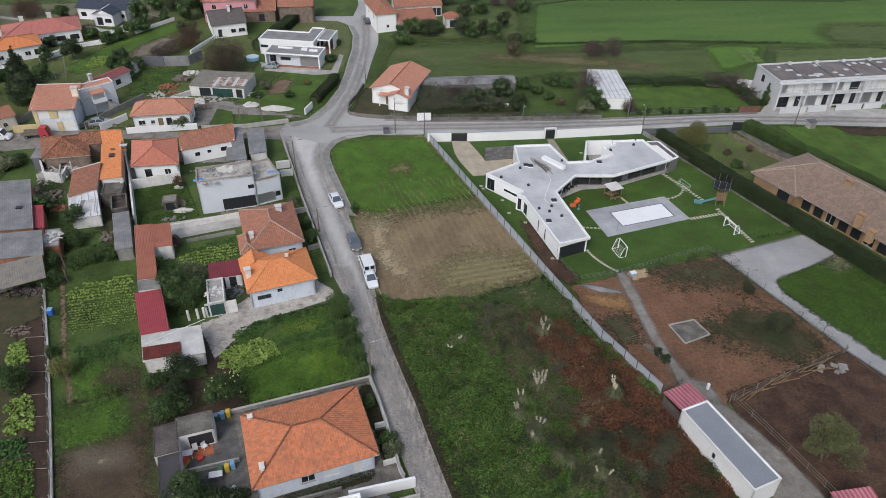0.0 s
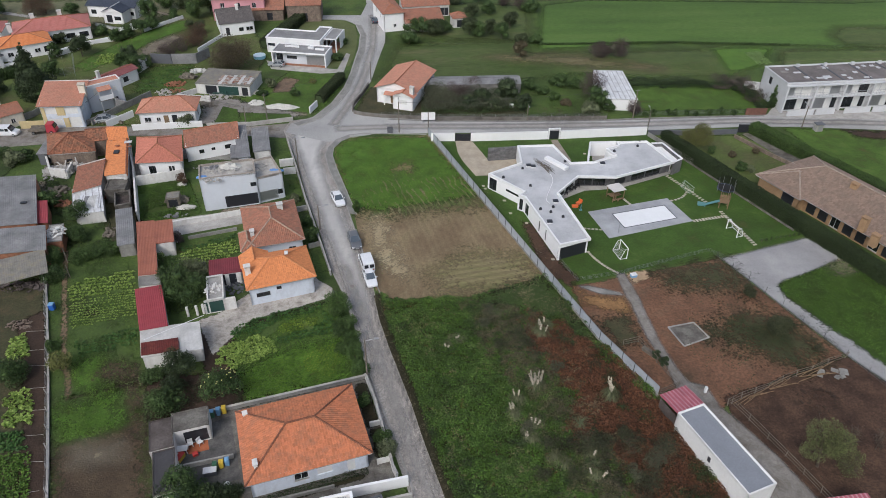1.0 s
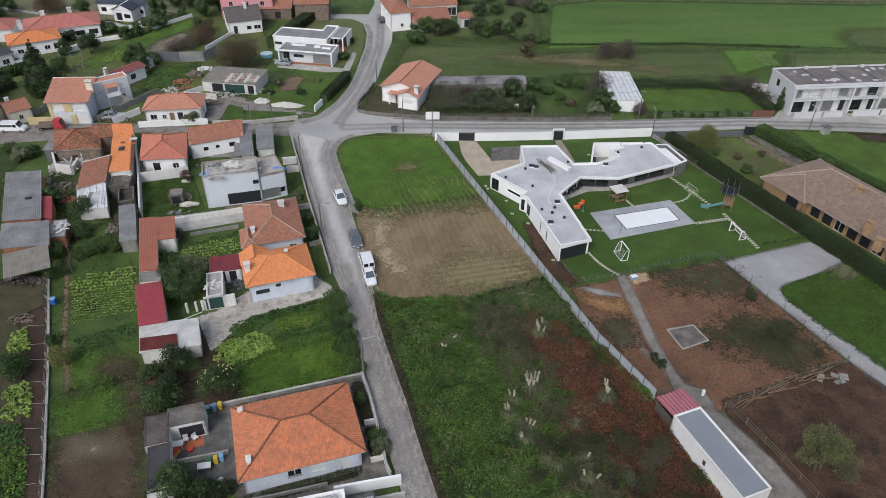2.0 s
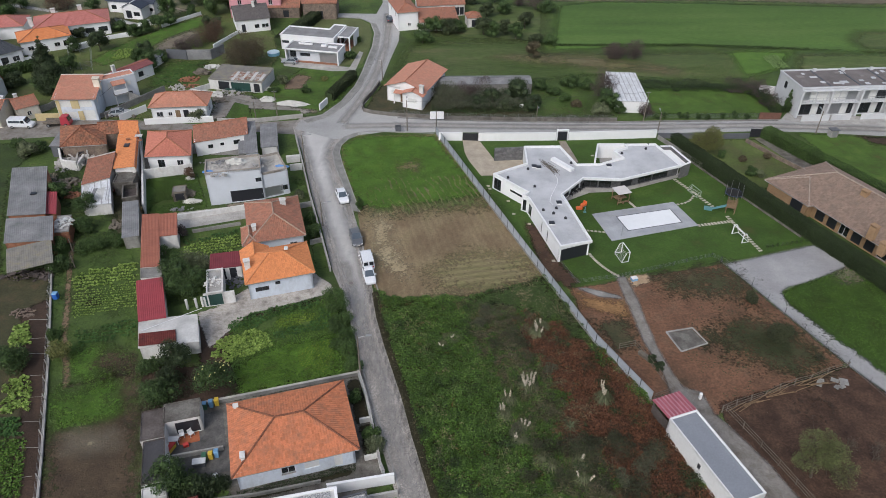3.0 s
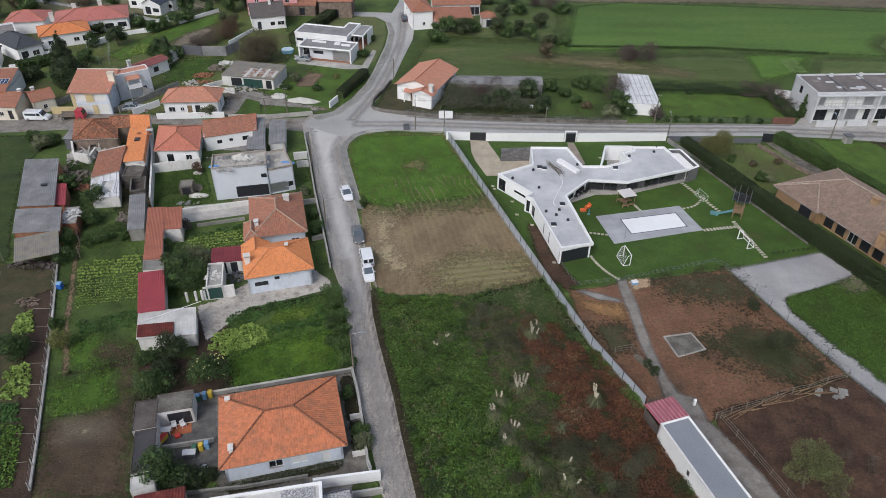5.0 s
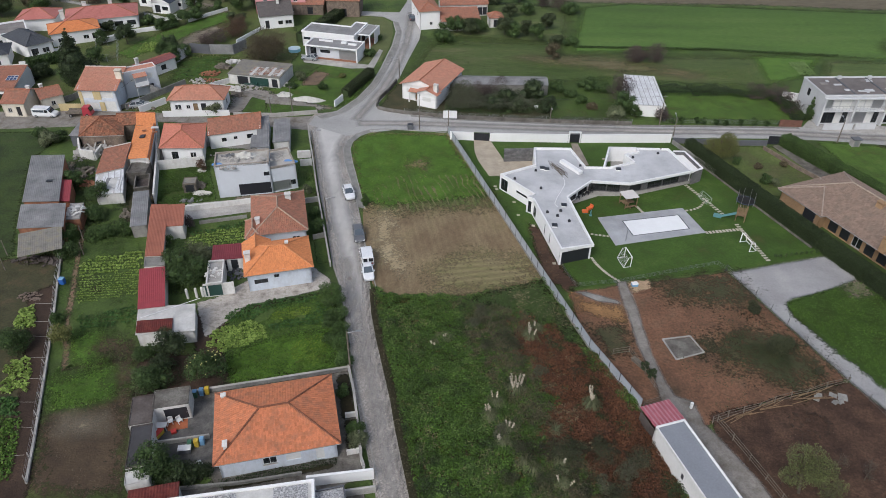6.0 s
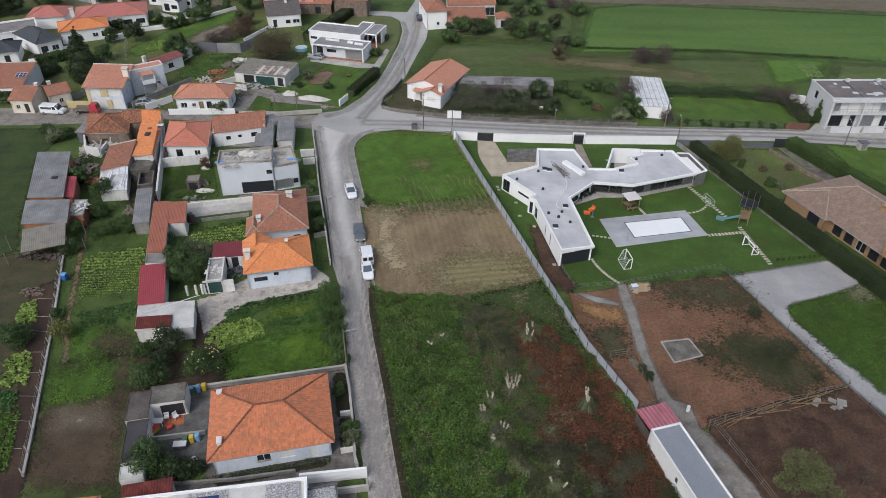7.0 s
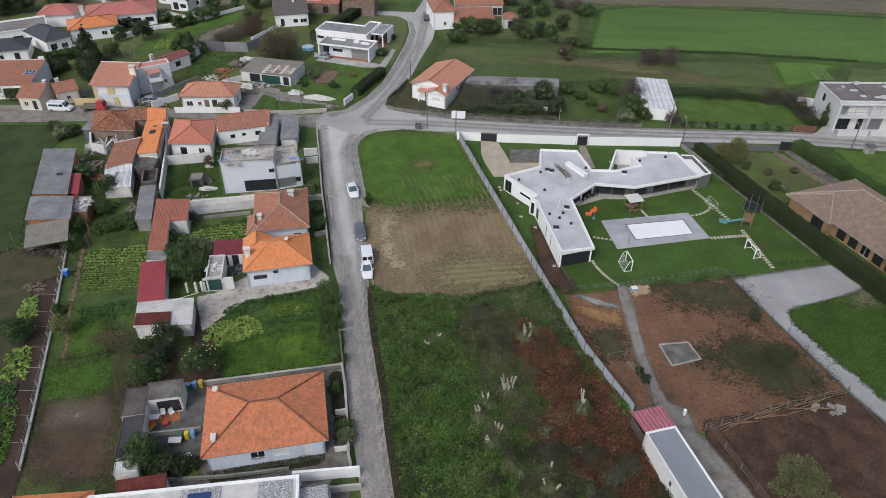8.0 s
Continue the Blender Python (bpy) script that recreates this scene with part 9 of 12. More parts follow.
    (-34.17, 63.17, 3.8, 2.5, HEDGE_DARK, "dark citrus tree"), (-28.19, 59.39, 3.6, 2.5, LEAF_DARK, "dark citrus tree with pale fruit"), (-34.70, 57.44, 3.0, 2.6, LEAF_DARK, "dark green garden shrub"), (-37.44, 62.11, 1.8, 1.5, LEAF_DARK, "low dark shrub"), (-34.43, 60.42, 2.0, 1.8, HEDGE_DARK, "dark shrub"),
    (-29.65, 44.65, 4.2, 2.4, LEAF_DARK, "dark dense tree beside the courtyard"), (-27.87, 44.40, 3.0, 2.0, LEAF_DARK, "dark shrub beside the courtyard"), (-31.06, 44.35, 2.4, 1.8, LEAF_DARK, "dark shrub"),
    (-59.27, 98.12, 4.0, 2.0, LEAF_DARK, "round olive-green tree"), (-65.84, 102.82, 3.8, 1.8, LEAF_DARK, "round olive-green tree"), (-57.66, 93.11, 2.2, 2.0, LEAF_DARK, "dark shrub"), (-54.13, 88.47, 1.8, 2.0, LEAF, "green bushy shrub"), (-55.65, 87.84, 1.6, 1.8, LEAF, "green bushy shrub"), (-51.35, 89.15, 2.2, 1.8, LEAF, "green shrub"),
    (-59.78, 87.15, 3.0, 2.0, LEAF, "green shrub beside the hut"), (-57.52, 82.86, 2.4, 2.0, LEAF_DARK, "dark shrub by the path"), (-49.38, 64.32, 2.8, 1.7, LEAF_LIGHT, "yellow-green bush by the path"), (-54.64, 62.80, 3.0, 2.8, LEAF_DARK, "dark green fruit bush"), (-51.98, 68.10, 1.4, 1.2, LEAF, "low green shrub"),
    (-78.35, 118.29, 2.8, 2.8, LEAF_GREY, "grey-green bush in the meadow"), (-81.73, 121.20, 2.0, 1.8, LEAF_DARK, "dark bush in the meadow"), (-77.27, 119.69, 2.0, 1.8, LEAF_DARK, "dark bush in the meadow"),
    (-45.48, 109.73, 2.6, 1.2, LEAF_RED, "bare reddish shrub by the wall"), (-41.63, 91.39, 2.4, 1.3, LEAF_PURPLE, "bare little tree by the lane"),
    (-24.87, 103.83, 1.2, 1.2, LEAF_GREY, "low weedy shrub"), (-7.99, 49.91, 2.0, 1.3, LEAF_GREY, "grey-green shrub in the front yard"), (-8.63, 51.88, 2.0, 1.2, LEAF, "green shrub in the front yard"), (-10.96, 57.39, 1.8, 1.1, LEAF_DARK, "dark shrub in the front yard"),
    (-121.29, 196.26, 8.0, 5.0, LEAF_DARK, "dark tree beyond the houses"), (-128.83, 204.07, 8.0, 5.0, LEAF_DARK, "dark tree beyond the houses"), (-120.92, 205.46, 5.0, 3.5, LEAF_DARK, "dark shrub beyond the houses"), (-110.47, 204.31, 5.0, 4.5, LEAF_RED, "brown tree beyond the houses"), (-107.90, 206.00, 5.0, 4.5, LEAF_RED, "brown tree beyond the houses"), (-98.74, 202.21, 4.5, 2.4, LEAF_DARK, "dark garden tree"), (-85.71, 187.27, 3.0, 2.4, LEAF_DARK, "dark garden shrub"),
):
    near = y < 100
    r *= 1.0 if near or r < 2.5 else 0.85
    tree(lab, x, y, h, r, m, int((1000 if near else 750) * r * (1 + h / 6)), (0.14 if near else 0.155) * (0.75 if m in (LEAF_RED, LEAF_PURPLE) else 1.0), 0.1 + 0.04 * r, name="tree" if h > 3.2 else "shrub", category="tree" if h > 3.2 else "shrub", low=(0.22 if near else 0.06) if h > 3.2 else 0.04, bare=1.0 if m in (LEAF_RED, LEAF_PURPLE, LEAF_TANGLE) else 0.0, core=0.4 if near else 0.68)
tree("large brown-green round tree behind the workshop", -47.34, 163.47, 7.56, 5.6, LEAF_BROWN, 9000, 0.2, 0.5, bare=2.0, low=0.06)
tree("yellow-green weeping tree beside the gate", 51.6, 121.2, 5.4, 3.5, LEAF_LIGHT, 16000, 0.11, 0.4, low=0.03, bare=1.0)
tree("slim dark cypress beside the terrace", 75.12, 138.73, 5.34, 1.1, LEAF_DARK, 900, 0.28, 0.2, "cone", "cypress", "tree", low=0.04)
tree("olive-green leafy fruit tree in the bare paddock", 40.0, 46.2, 6.6, 2.9, PADDOCK_LEAF, 8000, 0.11, 0.3, low=0.08, bare=1.0)
tree("low thin olive fruit tree in the bare paddock", 42.9, 45.4, 3.2, 1.9, PADDOCK_LEAF, 1500, 0.1, 0.2, low=0.06, bare=1.4)
tree("bare thin sapling in the bare paddock", 45.2, 49.4, 3.0, 1.3, LEAF_BROWN, 120, 0.07, 0.12, low=0.1, bare=2.0)
tree("bare thin sapling in the bare paddock", 47.8, 48.2, 3.4, 1.2, LEAF_BROWN, 60, 0.07, 0.12, low=0.1, bare=2.0)
tree("low grey-green bush on the trampled earth", 49.0, 63.9, 1.1, 0.9, SHRUB_DARK, 500, 0.09, 0.08, name="shrub", category="shrub", low=0.05, bare=1.0)
for x, y, h in ((47.70, 135.18, 2.0), (51.09, 135.28, 1.9), (52.61, 135.60, 1.7), (54.96, 135.40, 1.4), (56.93, 135.18, 1.2), (60.17, 135.55, 1.5), (62.84, 135.63, 1.9), (65.41, 135.43, 1.3), (45.89, 135.13, 1.2)):
    tree("small roadside shrub by the wire fence", x, y, h, 0.8, LEAF_DARK, 160, 0.24, 0.08, name="shrub", category="shrub", group="roadside shrubs", low=0.05)
for k in range(9):
    x0, y0 = 51.69, 88.68
    x1, y1 = 58.65, 90.35
    tree("small young shrub at the lawn's edge", x0 + (x1 - x0) * k / 8, y0 + (y1 - y0) * k / 8, 0.9, 0.28, LEAF_DARK, 90, 0.11, 0.05, name="shrub", category="shrub", group="lawn shrubs", low=0.1)

H1 = [(46.2, 123.8), (49.5, 116.0), (54.9, 103.2), (59.6, 92.3), (63.4, 83.8), (69.5, 69.0)]
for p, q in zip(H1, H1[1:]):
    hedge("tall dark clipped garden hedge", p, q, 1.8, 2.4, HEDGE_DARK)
garden_wall("hedge_wall", "low dark grey wall at the foot of the hedge", [(45.0, 123.2), (48.3, 115.4), (53.7, 102.6), (58.4, 91.7)], 0.35, 0.2, OLD_PAVING)
H2 = [(66.06, 127.47), (72.71, 114.43), (77.58, 105.02), (83.80, 91.84)]
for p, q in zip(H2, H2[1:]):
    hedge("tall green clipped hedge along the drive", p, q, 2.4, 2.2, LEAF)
hedge("long green hedge beside the villa", (-41.28, 176.85), (-34.42, 198.77), 2.6, 2.4, LEAF_FAR, 90, 0.17)
hedge("dark green hedge along the road bend", (-20.3, 156.6), (-24.4, 143.6), 1.7, 1.9, LEAF_FAR, 130, 0.13)
ROW = [(46.0, 149.6), (58.0, 149.2), (70.0, 148.8), (72.2, 137.4), (74.6, 137.6), (74.0, 150.4), (70.5, 152.2), (58.0, 152.0), (46.0, 152.2)]
canopy("hedgerow", "dark overgrown hedgerow round the mown plot", ROW, 150, 0.12, 0.3, 2.5, HEDGE_DARK, 141, each=0.3, r0=0.8, r1=1.7)
canopy("hedgerow", "green growth in the overgrown hedgerow", ROW, 50, 0.12, 0.3, 2.7, LEAF_DARK, 142, lambda q: np.clip(0.3 + cloudy(q, 0.3, 42), 0, 1), each=0.25, r0=0.8, r1=1.6)
canopy("hedgerow", "bare purple-brown twigs in the hedgerow", [(66.0, 147.8), (70.0, 147.4), (71.4, 140.0), (74.6, 140.0), (74.4, 152.2), (66.0, 152.6)], 130, 0.05, 0.6, 3.2, LEAF_PURPLE, 143, each=0.22, r0=1.0, r1=1.8, long=6.0, upright=1.4)

hedge("dark reed ditch along the field", (29.85, 178.62), (65.69, 179.51), 0.8, 0.35, LEAF_DARK, 40, 0.2)
hedge("dark reed ditch along the field", (65.69, 179.51), (97.36, 176.98), 0.8, 0.3, LEAF_DARK, 40, 0.2)
hedge("dark hedge below the slate-roofed house", (-102.77, 155.26), (-94.79, 162.56), 2.6, 2.0, LEAF_DARK, 30, 0.34)


def bed(name, label, pts, row, gap, leaf, material, seed, leaves=9, ang=0.0, height=0.3):
    """Plants in rows, each a rosette of broad leaves."""
    rng = np.random.default_rng(seed)
    pts = ccw(pts)
    p = np.array(pts)
    c = p.mean(0)
    R = np.linalg.norm(p - c, axis=1).max()
    ca, sa = math.cos(radians(ang)), math.sin(radians(ang))
    out = []
    for a in np.arange(-R, R, row):
        for b in np.arange(-R, R, gap):
            aa, bb = a + rng.normal() * row * 0.13, b + rng.normal() * gap * 0.16
            x, y = c[0] + bb * ca - aa * sa, c[1] + bb * sa + aa * ca
            if inside(x, y, pts) and rng.uniform() > 0.07:
                s = rng.uniform(0.65, 1.2)
                k = np.arange(leaves) * 2.4 + rng.uniform(0, 6)
                rr = leaf * s * (0.25 + 0.55 * np.arange(leaves) / leaves)
                out.append(np.column_stack([x + rr * np.cos(k), y + rr * np.sin(k), height * s * (1 - 0.75 * np.arange(leaves) / leaves) + 0.05]))
    ob = leaf_mesh(name, leaf_quads(np.concatenate(out), leaf * 0.75, rng, flat=0.75, long=1.25), material)
    return tagged(ob, label, "vegetable bed", kind="stuff")


bed("cabbage_bed", "rows of pale green cabbages in dark soil", [(-54.68, 80.86), (-53.33, 82.67), (-46.56, 84.80), (-45.34, 80.92), (-49.30, 78.97), (-53.51, 77.58)], 0.75, 0.36, 0.27, CABBAGE, 1, leaves=12, ang=8)
bed("low_crop", "rows of low green vegetables", [(-53.40, 77.33), (-45.15, 80.38), (-43.25, 74.65), (-51.24, 71.97)], 0.55, 0.32, 0.2, CABBAGE, 2, leaves=7, ang=8, height=0.18)
bed("kale_bed", "rows of blue-green kale", [(-49.67, 69.25), (-42.31, 72.27), (-41.09, 68.86), (-48.08, 66.44)], 0.7, 0.42, 0.28, KALE, 3, leaves=11, ang=8)
bed("cabbage_bed", "thick pale green cabbages beside the yard", [(-30.4, 64.9), (-28.0, 63.6), (-25.4, 64.9), (-22.7, 66.8), (-23.7, 68.7), (-25.6, 69.8), (-27.8, 68.9), (-30.3, 67.5)], 0.5, 0.36, 0.32, CABBAGE, 4, leaves=14, ang=14)
bed("kale_bed", "dark green vegetables along the yard wall", [(-29.5, 70.7), (-29.5, 69.5), (-25.8, 70.1), (-23.5, 72.2), (-19.1, 74.1), (-17.6, 75.0), (-18.2, 76.2), (-24.6, 74.0), (-28.2, 72.4)], 0.55, 0.38, 0.27, KALE, 5, leaves=12, ang=14)
bed("kale_bed", "leafy vegetables across the garden", [(-23.3, 69.3), (-22.6, 67.9), (-19.0, 68.9), (-15.7, 70.1), (-15.6, 73.4), (-17.6, 74.2), (-17.4, 71.6), (-19.9, 70.4)], 0.55, 0.38, 0.27, KALE, 7, leaves=12, ang=12)
bed("low_crop", "fresh yellow-green low crop in the garden", [(-23.2, 70.4), (-23.0, 72.0), (-20.4, 73.0), (-18.0, 73.2), (-18.0, 71.8), (-21.1, 70.0)], 0.4, 0.3, 0.2, FRESH_LEAF, 8, leaves=7, ang=14, height=0.16)
bed("low_crop", "yellow-green low crop beside the hedge", [(-18.6, 63.0), (-19.3, 65.6), (-16.8, 67.4), (-15.0, 67.8), (-14.3, 63.9), (-15.4, 61.7)], 0.4, 0.3, 0.17, FRESH_LEAF, 66, leaves=6, ang=74, height=0.12)
bed("low_crop", "low green rows in the kitchen garden", [(-27.6, 63.0), (-26.1, 60.7), (-26.0, 58.9), (-19.0, 60.9), (-18.6, 63.4), (-19.6, 66.9), (-22.6, 66.3), (-24.9, 64.4)], 0.55, 0.3, 0.15, GARDEN_LEAF, 67, leaves=6, ang=14, height=0.12)
bed("kale_bed", "leafy garden rows behind the lean-to", [(-41.59, 86.65), (-39.63, 89.87), (-32.67, 92.07), (-31.78, 88.36), (-36.17, 86.18), (-40.34, 83.79)], 0.75, 0.42, 0.28, CABBAGE, 9, leaves=11, ang=12)
bed("kale_bed", "dark leafy garden rows", [(-41.02, 89.99), (-33.41, 93.99), (-32.67, 92.07), (-40.03, 89.09)], 0.85, 0.55, 0.36, KALE, 19, ang=12)
bed("cabbage_bed", "pale green vegetables beside the wire fence", [(-58.54, 69.65), (-56.85, 71.40), (-54.62, 66.96), (-56.98, 66.27)], 0.55, 0.4, 0.36, CABBAGE, 10, leaves=12, ang=75)
bed("cabbage_bed", "pale green vegetables in staked rows", [(-54.69, 60.35), (-52.13, 61.66), (-49.52, 55.85), (-52.58, 55.19)], 0.6, 0.4, 0.36, CABBAGE, 11, leaves=12, ang=75)
bed("kale_bed", "blue-green leeks and kale", [(-54.78, 54.04), (-50.04, 54.71), (-48.72, 52.05), (-53.44, 51.57)], 0.5, 0.35, 0.36, KALE, 12, ang=8)
bed("low_crop", "dense green crop by the fence", [(-54.50, 51.15), (-47.98, 51.74), (-46.91, 48.92), (-44.80, 43.19), (-50.01, 43.11)], 0.4, 0.28, 0.26, GARDEN_LEAF, 13, ang=8)
bed("cabbage_bed", "pale cabbages on the green strip", [(-81.2, 166.6), (-81.4, 173.6), (-76.4, 174.6), (-76.6, 167.2)], 0.85, 0.5, 0.36, CABBAGE, 14, leaves=10, ang=70)
bed("low_crop", "pale green crop square in the far field", [(82.46, 171.72), (86.85, 172.65), (86.71, 164.42), (83.04, 163.58)], 0.5, 0.4, 0.3, PALE_CROP, 15, leaves=8, ang=30, height=0.12)

# the wild plot
def zone(k, lo, hi, scale=0.11):
    return lambda a, b: lo < noise.noise((a * scale, b * scale, k)) + 0.35 * noise.noise((a * scale * 4, b * scale * 4, k + 5)) < hi


def top_grass(a, b):
    return inside(a + 1.2 * noise.noise((a * 0.5, b * 0.5, 1.0)), b + 1.2 * noise.noise((a * 0.5, b * 0.5, 7.0)), TOP_GRASS)


RUSSET = [(11.4, 72.6), (15.0, 71.4), (18.5, 68.4), (20.6, 65.8), (22.6, 62.4), (24.6, 58.4), (26.2, 54.6), (27.6, 50.6), (29.0, 46.0), (30.5, 41.0), (32.0, 35.5), (19.2, 36.0), (18.4, 43.0), (17.0, 46.8), (15.4, 50.5), (13.0, 52.5), (13.1, 54.4), (14.3, 58.2), (13.2, 61.6), (10.6, 65.0), (9.6, 69.0)]
TANGLE = [(2.4, 73.5), (10.4, 75.3), (12.8, 70.0), (16.1, 58.1), (14.2, 53.3), (19.5, 43.7), (21.0, 36.0), (12.0, 36.0), (11.3, 43.6), (11.2, 53.3), (6.8, 61.3), (3.7, 67.8)]


def russet(q):
    """How far the bracken has taken over."""
    return np.clip(0.5 + depth_in(q, RUSSET) * 0.45 + 0.75 * cloudy(q, 0.35, 3), 0, 1)


def tangle(q):
    return np.clip(0.25 + depth_in(q, TANGLE) * 0.3 + 0.7 * cloudy(q, 0.4, 4), 0, 1) * (1 - 0.6 * russet(q))


def short(q):
    return np.clip(0.5 + depth_in(q, TOP_GRASS) * 0.8 + 0.6 * cloudy(q, 0.5, 8), 0, 1)


EDGE = [(0.05, 36.91), (-1.75, 43.69), (-2.75, 47.36), (-4.00, 51.96), (-5.22, 57.04), (-6.55, 61.68), (-8.02, 66.75), (-9.45, 72.31), (-10.40, 77.6)]
EDGE_STRIP = EDGE + [(x + 0.75, y + 0.18) for x, y in reversed(EDGE)]
WILD = [(x + 0.7, y + 0.15) if (x, y) in EDGE else (x, y) for x, y in WILD]


def open_green(q):
    return (1 - russet(q)) * (1 - 0.7 * tangle(q)) * (1 - short(q)) * np.clip(-2.0 * depth_in(q, EDGE_STRIP), 0.1, 1)


canopy("weeds", "dense leafy green weeds over the wild plot", WILD, 230, 0.135, 0.12, 0.95, WEED, 21, open_green)
# leaf highlights, put in as paler leaves
canopy("weeds", "tall weeds coloured pale as leaf highlights among the green", WILD, 60, 0.085, 0.45, 1.1, WEED_HIGHLIGHT, 121, lambda q: open_green(q) * np.clip(0.1 + 0.9 * cloudy(q, 0.7, 5), 0, 1), long=2.6, upright=0.8)
canopy("brambles", "dark brambles among the weeds", WILD, 120, 0.11, 0.2, 1.2, WEED_DARK, 22, lambda q: np.clip(1.6 * cloudy(q, 0.3, 6) - 0.35, 0, 0.9) * (1 - short(q)), each=0.35, r0=0.8, r1=1.7)
canopy("olive_weeds", "olive-brown weeds between green and bracken", WILD, 190, 0.1, 0.15, 0.85, OLIVE_WEED, 122, lambda q: tangle(q) * (1 - short(q)), long=2.6, upright=0.8)
canopy("dry_twigs", "tangled grey-brown twigs between weeds and bracken", WILD, 110, 0.045, 0.35, 1.15, TWIGS, 47, lambda q: tangle(q) * (1 - short(q)), long=8.0, upright=1.2)
canopy("bracken", "red-brown dead bracken near the fence", WILD, 260, 0.1, 0.1, 0.95, BRACKEN, 23, lambda q: russet(q) ** 1.5 * (1 - short(q)) * np.clip(0.35 + (q[:, 1] - 44) * 0.05, 0.35, 1), each=0.5, r0=0.7, r1=1.5, long=3.8, upright=0.6)
canopy("bracken", "brown dead stalks scattered in the weeds", WILD, 70, 0.07, 0.2, 0.9, BRACKEN, 46, lambda q: np.clip(1.2 * cloudy(q, 0.6, 13) - 0.62, 0, 0.5) * (1 - short(q)), long=5.0, upright=0.9)
canopy("brambles", "dark olive scrub among the bracken", WILD, 230, 0.085, 0.15, 1.3, DARK_SCRUB, 135, lambda q: np.clip((50 - q[:, 1]) * 0.07 + 1.6 * cloudy(q, 0.4, 36) - 0.25, 0, 0.85) * (q[:, 0] > 11), each=0.35, r0=0.7, r1=1.5, long=2.4, upright=0.9)
canopy("dry_stalks", "dry straw-coloured grass among the weeds", WILD, 40, 0.05, 0.2, 1.0, STRAW, 24, lambda q: np.clip(1.4 * cloudy(q, 0.45, 9) - 0.35, 0, 0.8), long=7.0, upright=1.5)
# dark sheet and added dead growth stand in for the weeds' shadow on the street
patch("street_edge_shade", EDGE_STRIP, 0.075, UNDERGROWTH, "dark strip painted as the weeds' shade beside the street", "ground")
canopy("dry_stalks", "brown dead growth added over the shaded street edge", EDGE_STRIP, 60, 0.05, 0.05, 0.25, LEAF_BROWN, 124, each=2.0, r0=0.3, r1=0.6, long=5.0, upright=1.2)
wild("tall_grass", "green grass at the top of the wild plot", WILD, 70, 0.06, 0.22, GRASS_TUFT, 25, lambda a, b: top_grass(a, b), long=4.0, flat=0.0)
wild("dry_stalks", "sparse straw in the short grass", TOP_GRASS, 22, 0.05, 0.3, STRAW, 48, zone(4.0, 0.05, 2.0, 0.3), long=4.0, flat=0.0)
CORNER = [(-19.3, 122.2), (-16.8, 126.7), (-1.1, 126.9), (4.7, 111.0), (6.9, 104.6), (-2.4, 101.8), (-10.0, 100.2), (-14.4, 100.8), (-18.4, 115.0)]
canopy("tall_grass", "lush grassy tufts on the green corner", CORNER, 60, 0.075, 0.04, 0.32, CORNER_LEAF, 26, lambda q: np.clip(0.75 + 0.5 * cloudy(q, 0.3, 15), 0, 1), each=1.4, r0=0.3, r1=0.8, long=2.8)
along, across = np.array([-0.327, 0.945]), np.array([0.945, 0.327])
canopy("straw_rows", "lines of dry mown straw in the regrowing grass", [(-15.2, 109.6), (4.0, 111.3), (7.0, 104.1), (-1.3, 99.8), (-6.6, 96.9), (-11.0, 94.8)], 230, 0.055, 0.04, 0.16, STRAW, 126, lambda q: (np.cos((q @ across + 0.5 * cloudy(q, 0.25, 17)) * math.tau / 1.15) > 0.72) * np.clip(0.45 + 0.9 * cloudy(q, 0.25, 18), 0, 0.9), each=2.0, long=6.0)
canopy("straw_litter", "dry straw litter and clods on the mown plot", [(-14.0, 98.5), (7.0, 103.5), (14.5, 82.0), (4.6, 77.0), (-6.5, 76.4), (-9.2, 79.0)], 26, 0.05, 0.02, 0.1, STRAW, 127, lambda q: np.clip(0.4 + 0.8 * cloudy(q, 0.3, 19), 0, 0.9), each=2.0, r0=0.2, r1=0.5, long=4.0, upright=0.8)
canopy("stubble_weeds", "small green weeds coming up through the stubble", [(-14.0, 98.5), (7.0, 103.5), (14.5, 82.0), (4.6, 77.0), (-6.5, 76.4), (-9.2, 79.0)], 40, 0.05, 0.02, 0.12, GARDEN_LEAF, 128, lambda q: np.clip(1.3 * cloudy(q, 0.22, 20) + 0.4 * (np.cos((q @ along) * math.tau / 1.3) > 0.3) - 0.35, 0, 0.8), each=2.0, r0=0.2, r1=0.5, long=2.4)
wild("tall_grass", "grass tufts on the plot beside the gravel", [(49.66, 77.87), (55.99, 80.73), (62.31, 83.44), (75.41, 65.13), (64.39, 48.37), (56.94, 62.60), (49.83, 75.38)], 60, 0.07, 0.3, GARDEN_LEAF, 27, long=3.2, flat=0.0)
wild("rough_growth", "uneven grass and weeds in the west garden", [(-60.48, 87.13), (-49.31, 90.43), (-39.01, 63.08), (-36.67, 55.63), (-46.11, 53.33), (-57.03, 78.81)], 26, 0.1, 0.3, GRASS_TUFT, 28, zone(3.0, -0.12, 2.0, 0.3), long=2.6, flat=0.1)
wild("rough_growth", "weeds in the yard of the modern house", [(-49.88, 98.34), (-53.77, 109.52), (-45.18, 111.17), (-40.68, 101.05), (-46.24, 97.73)], 90, 0.09, 0.4, WEED, 29, zone(2.0, -0.25, 2.0, 0.4), long=2.0)
wild("rough_growth", "weeds along the house front", [(-28.75, 114.76), (-26.81, 115.25), (-23.04, 102.94), (-26.18, 102.86)], 30, 0.12, 0.4, WEED, 30, zone(2.0, -0.1, 2.0, 0.4))
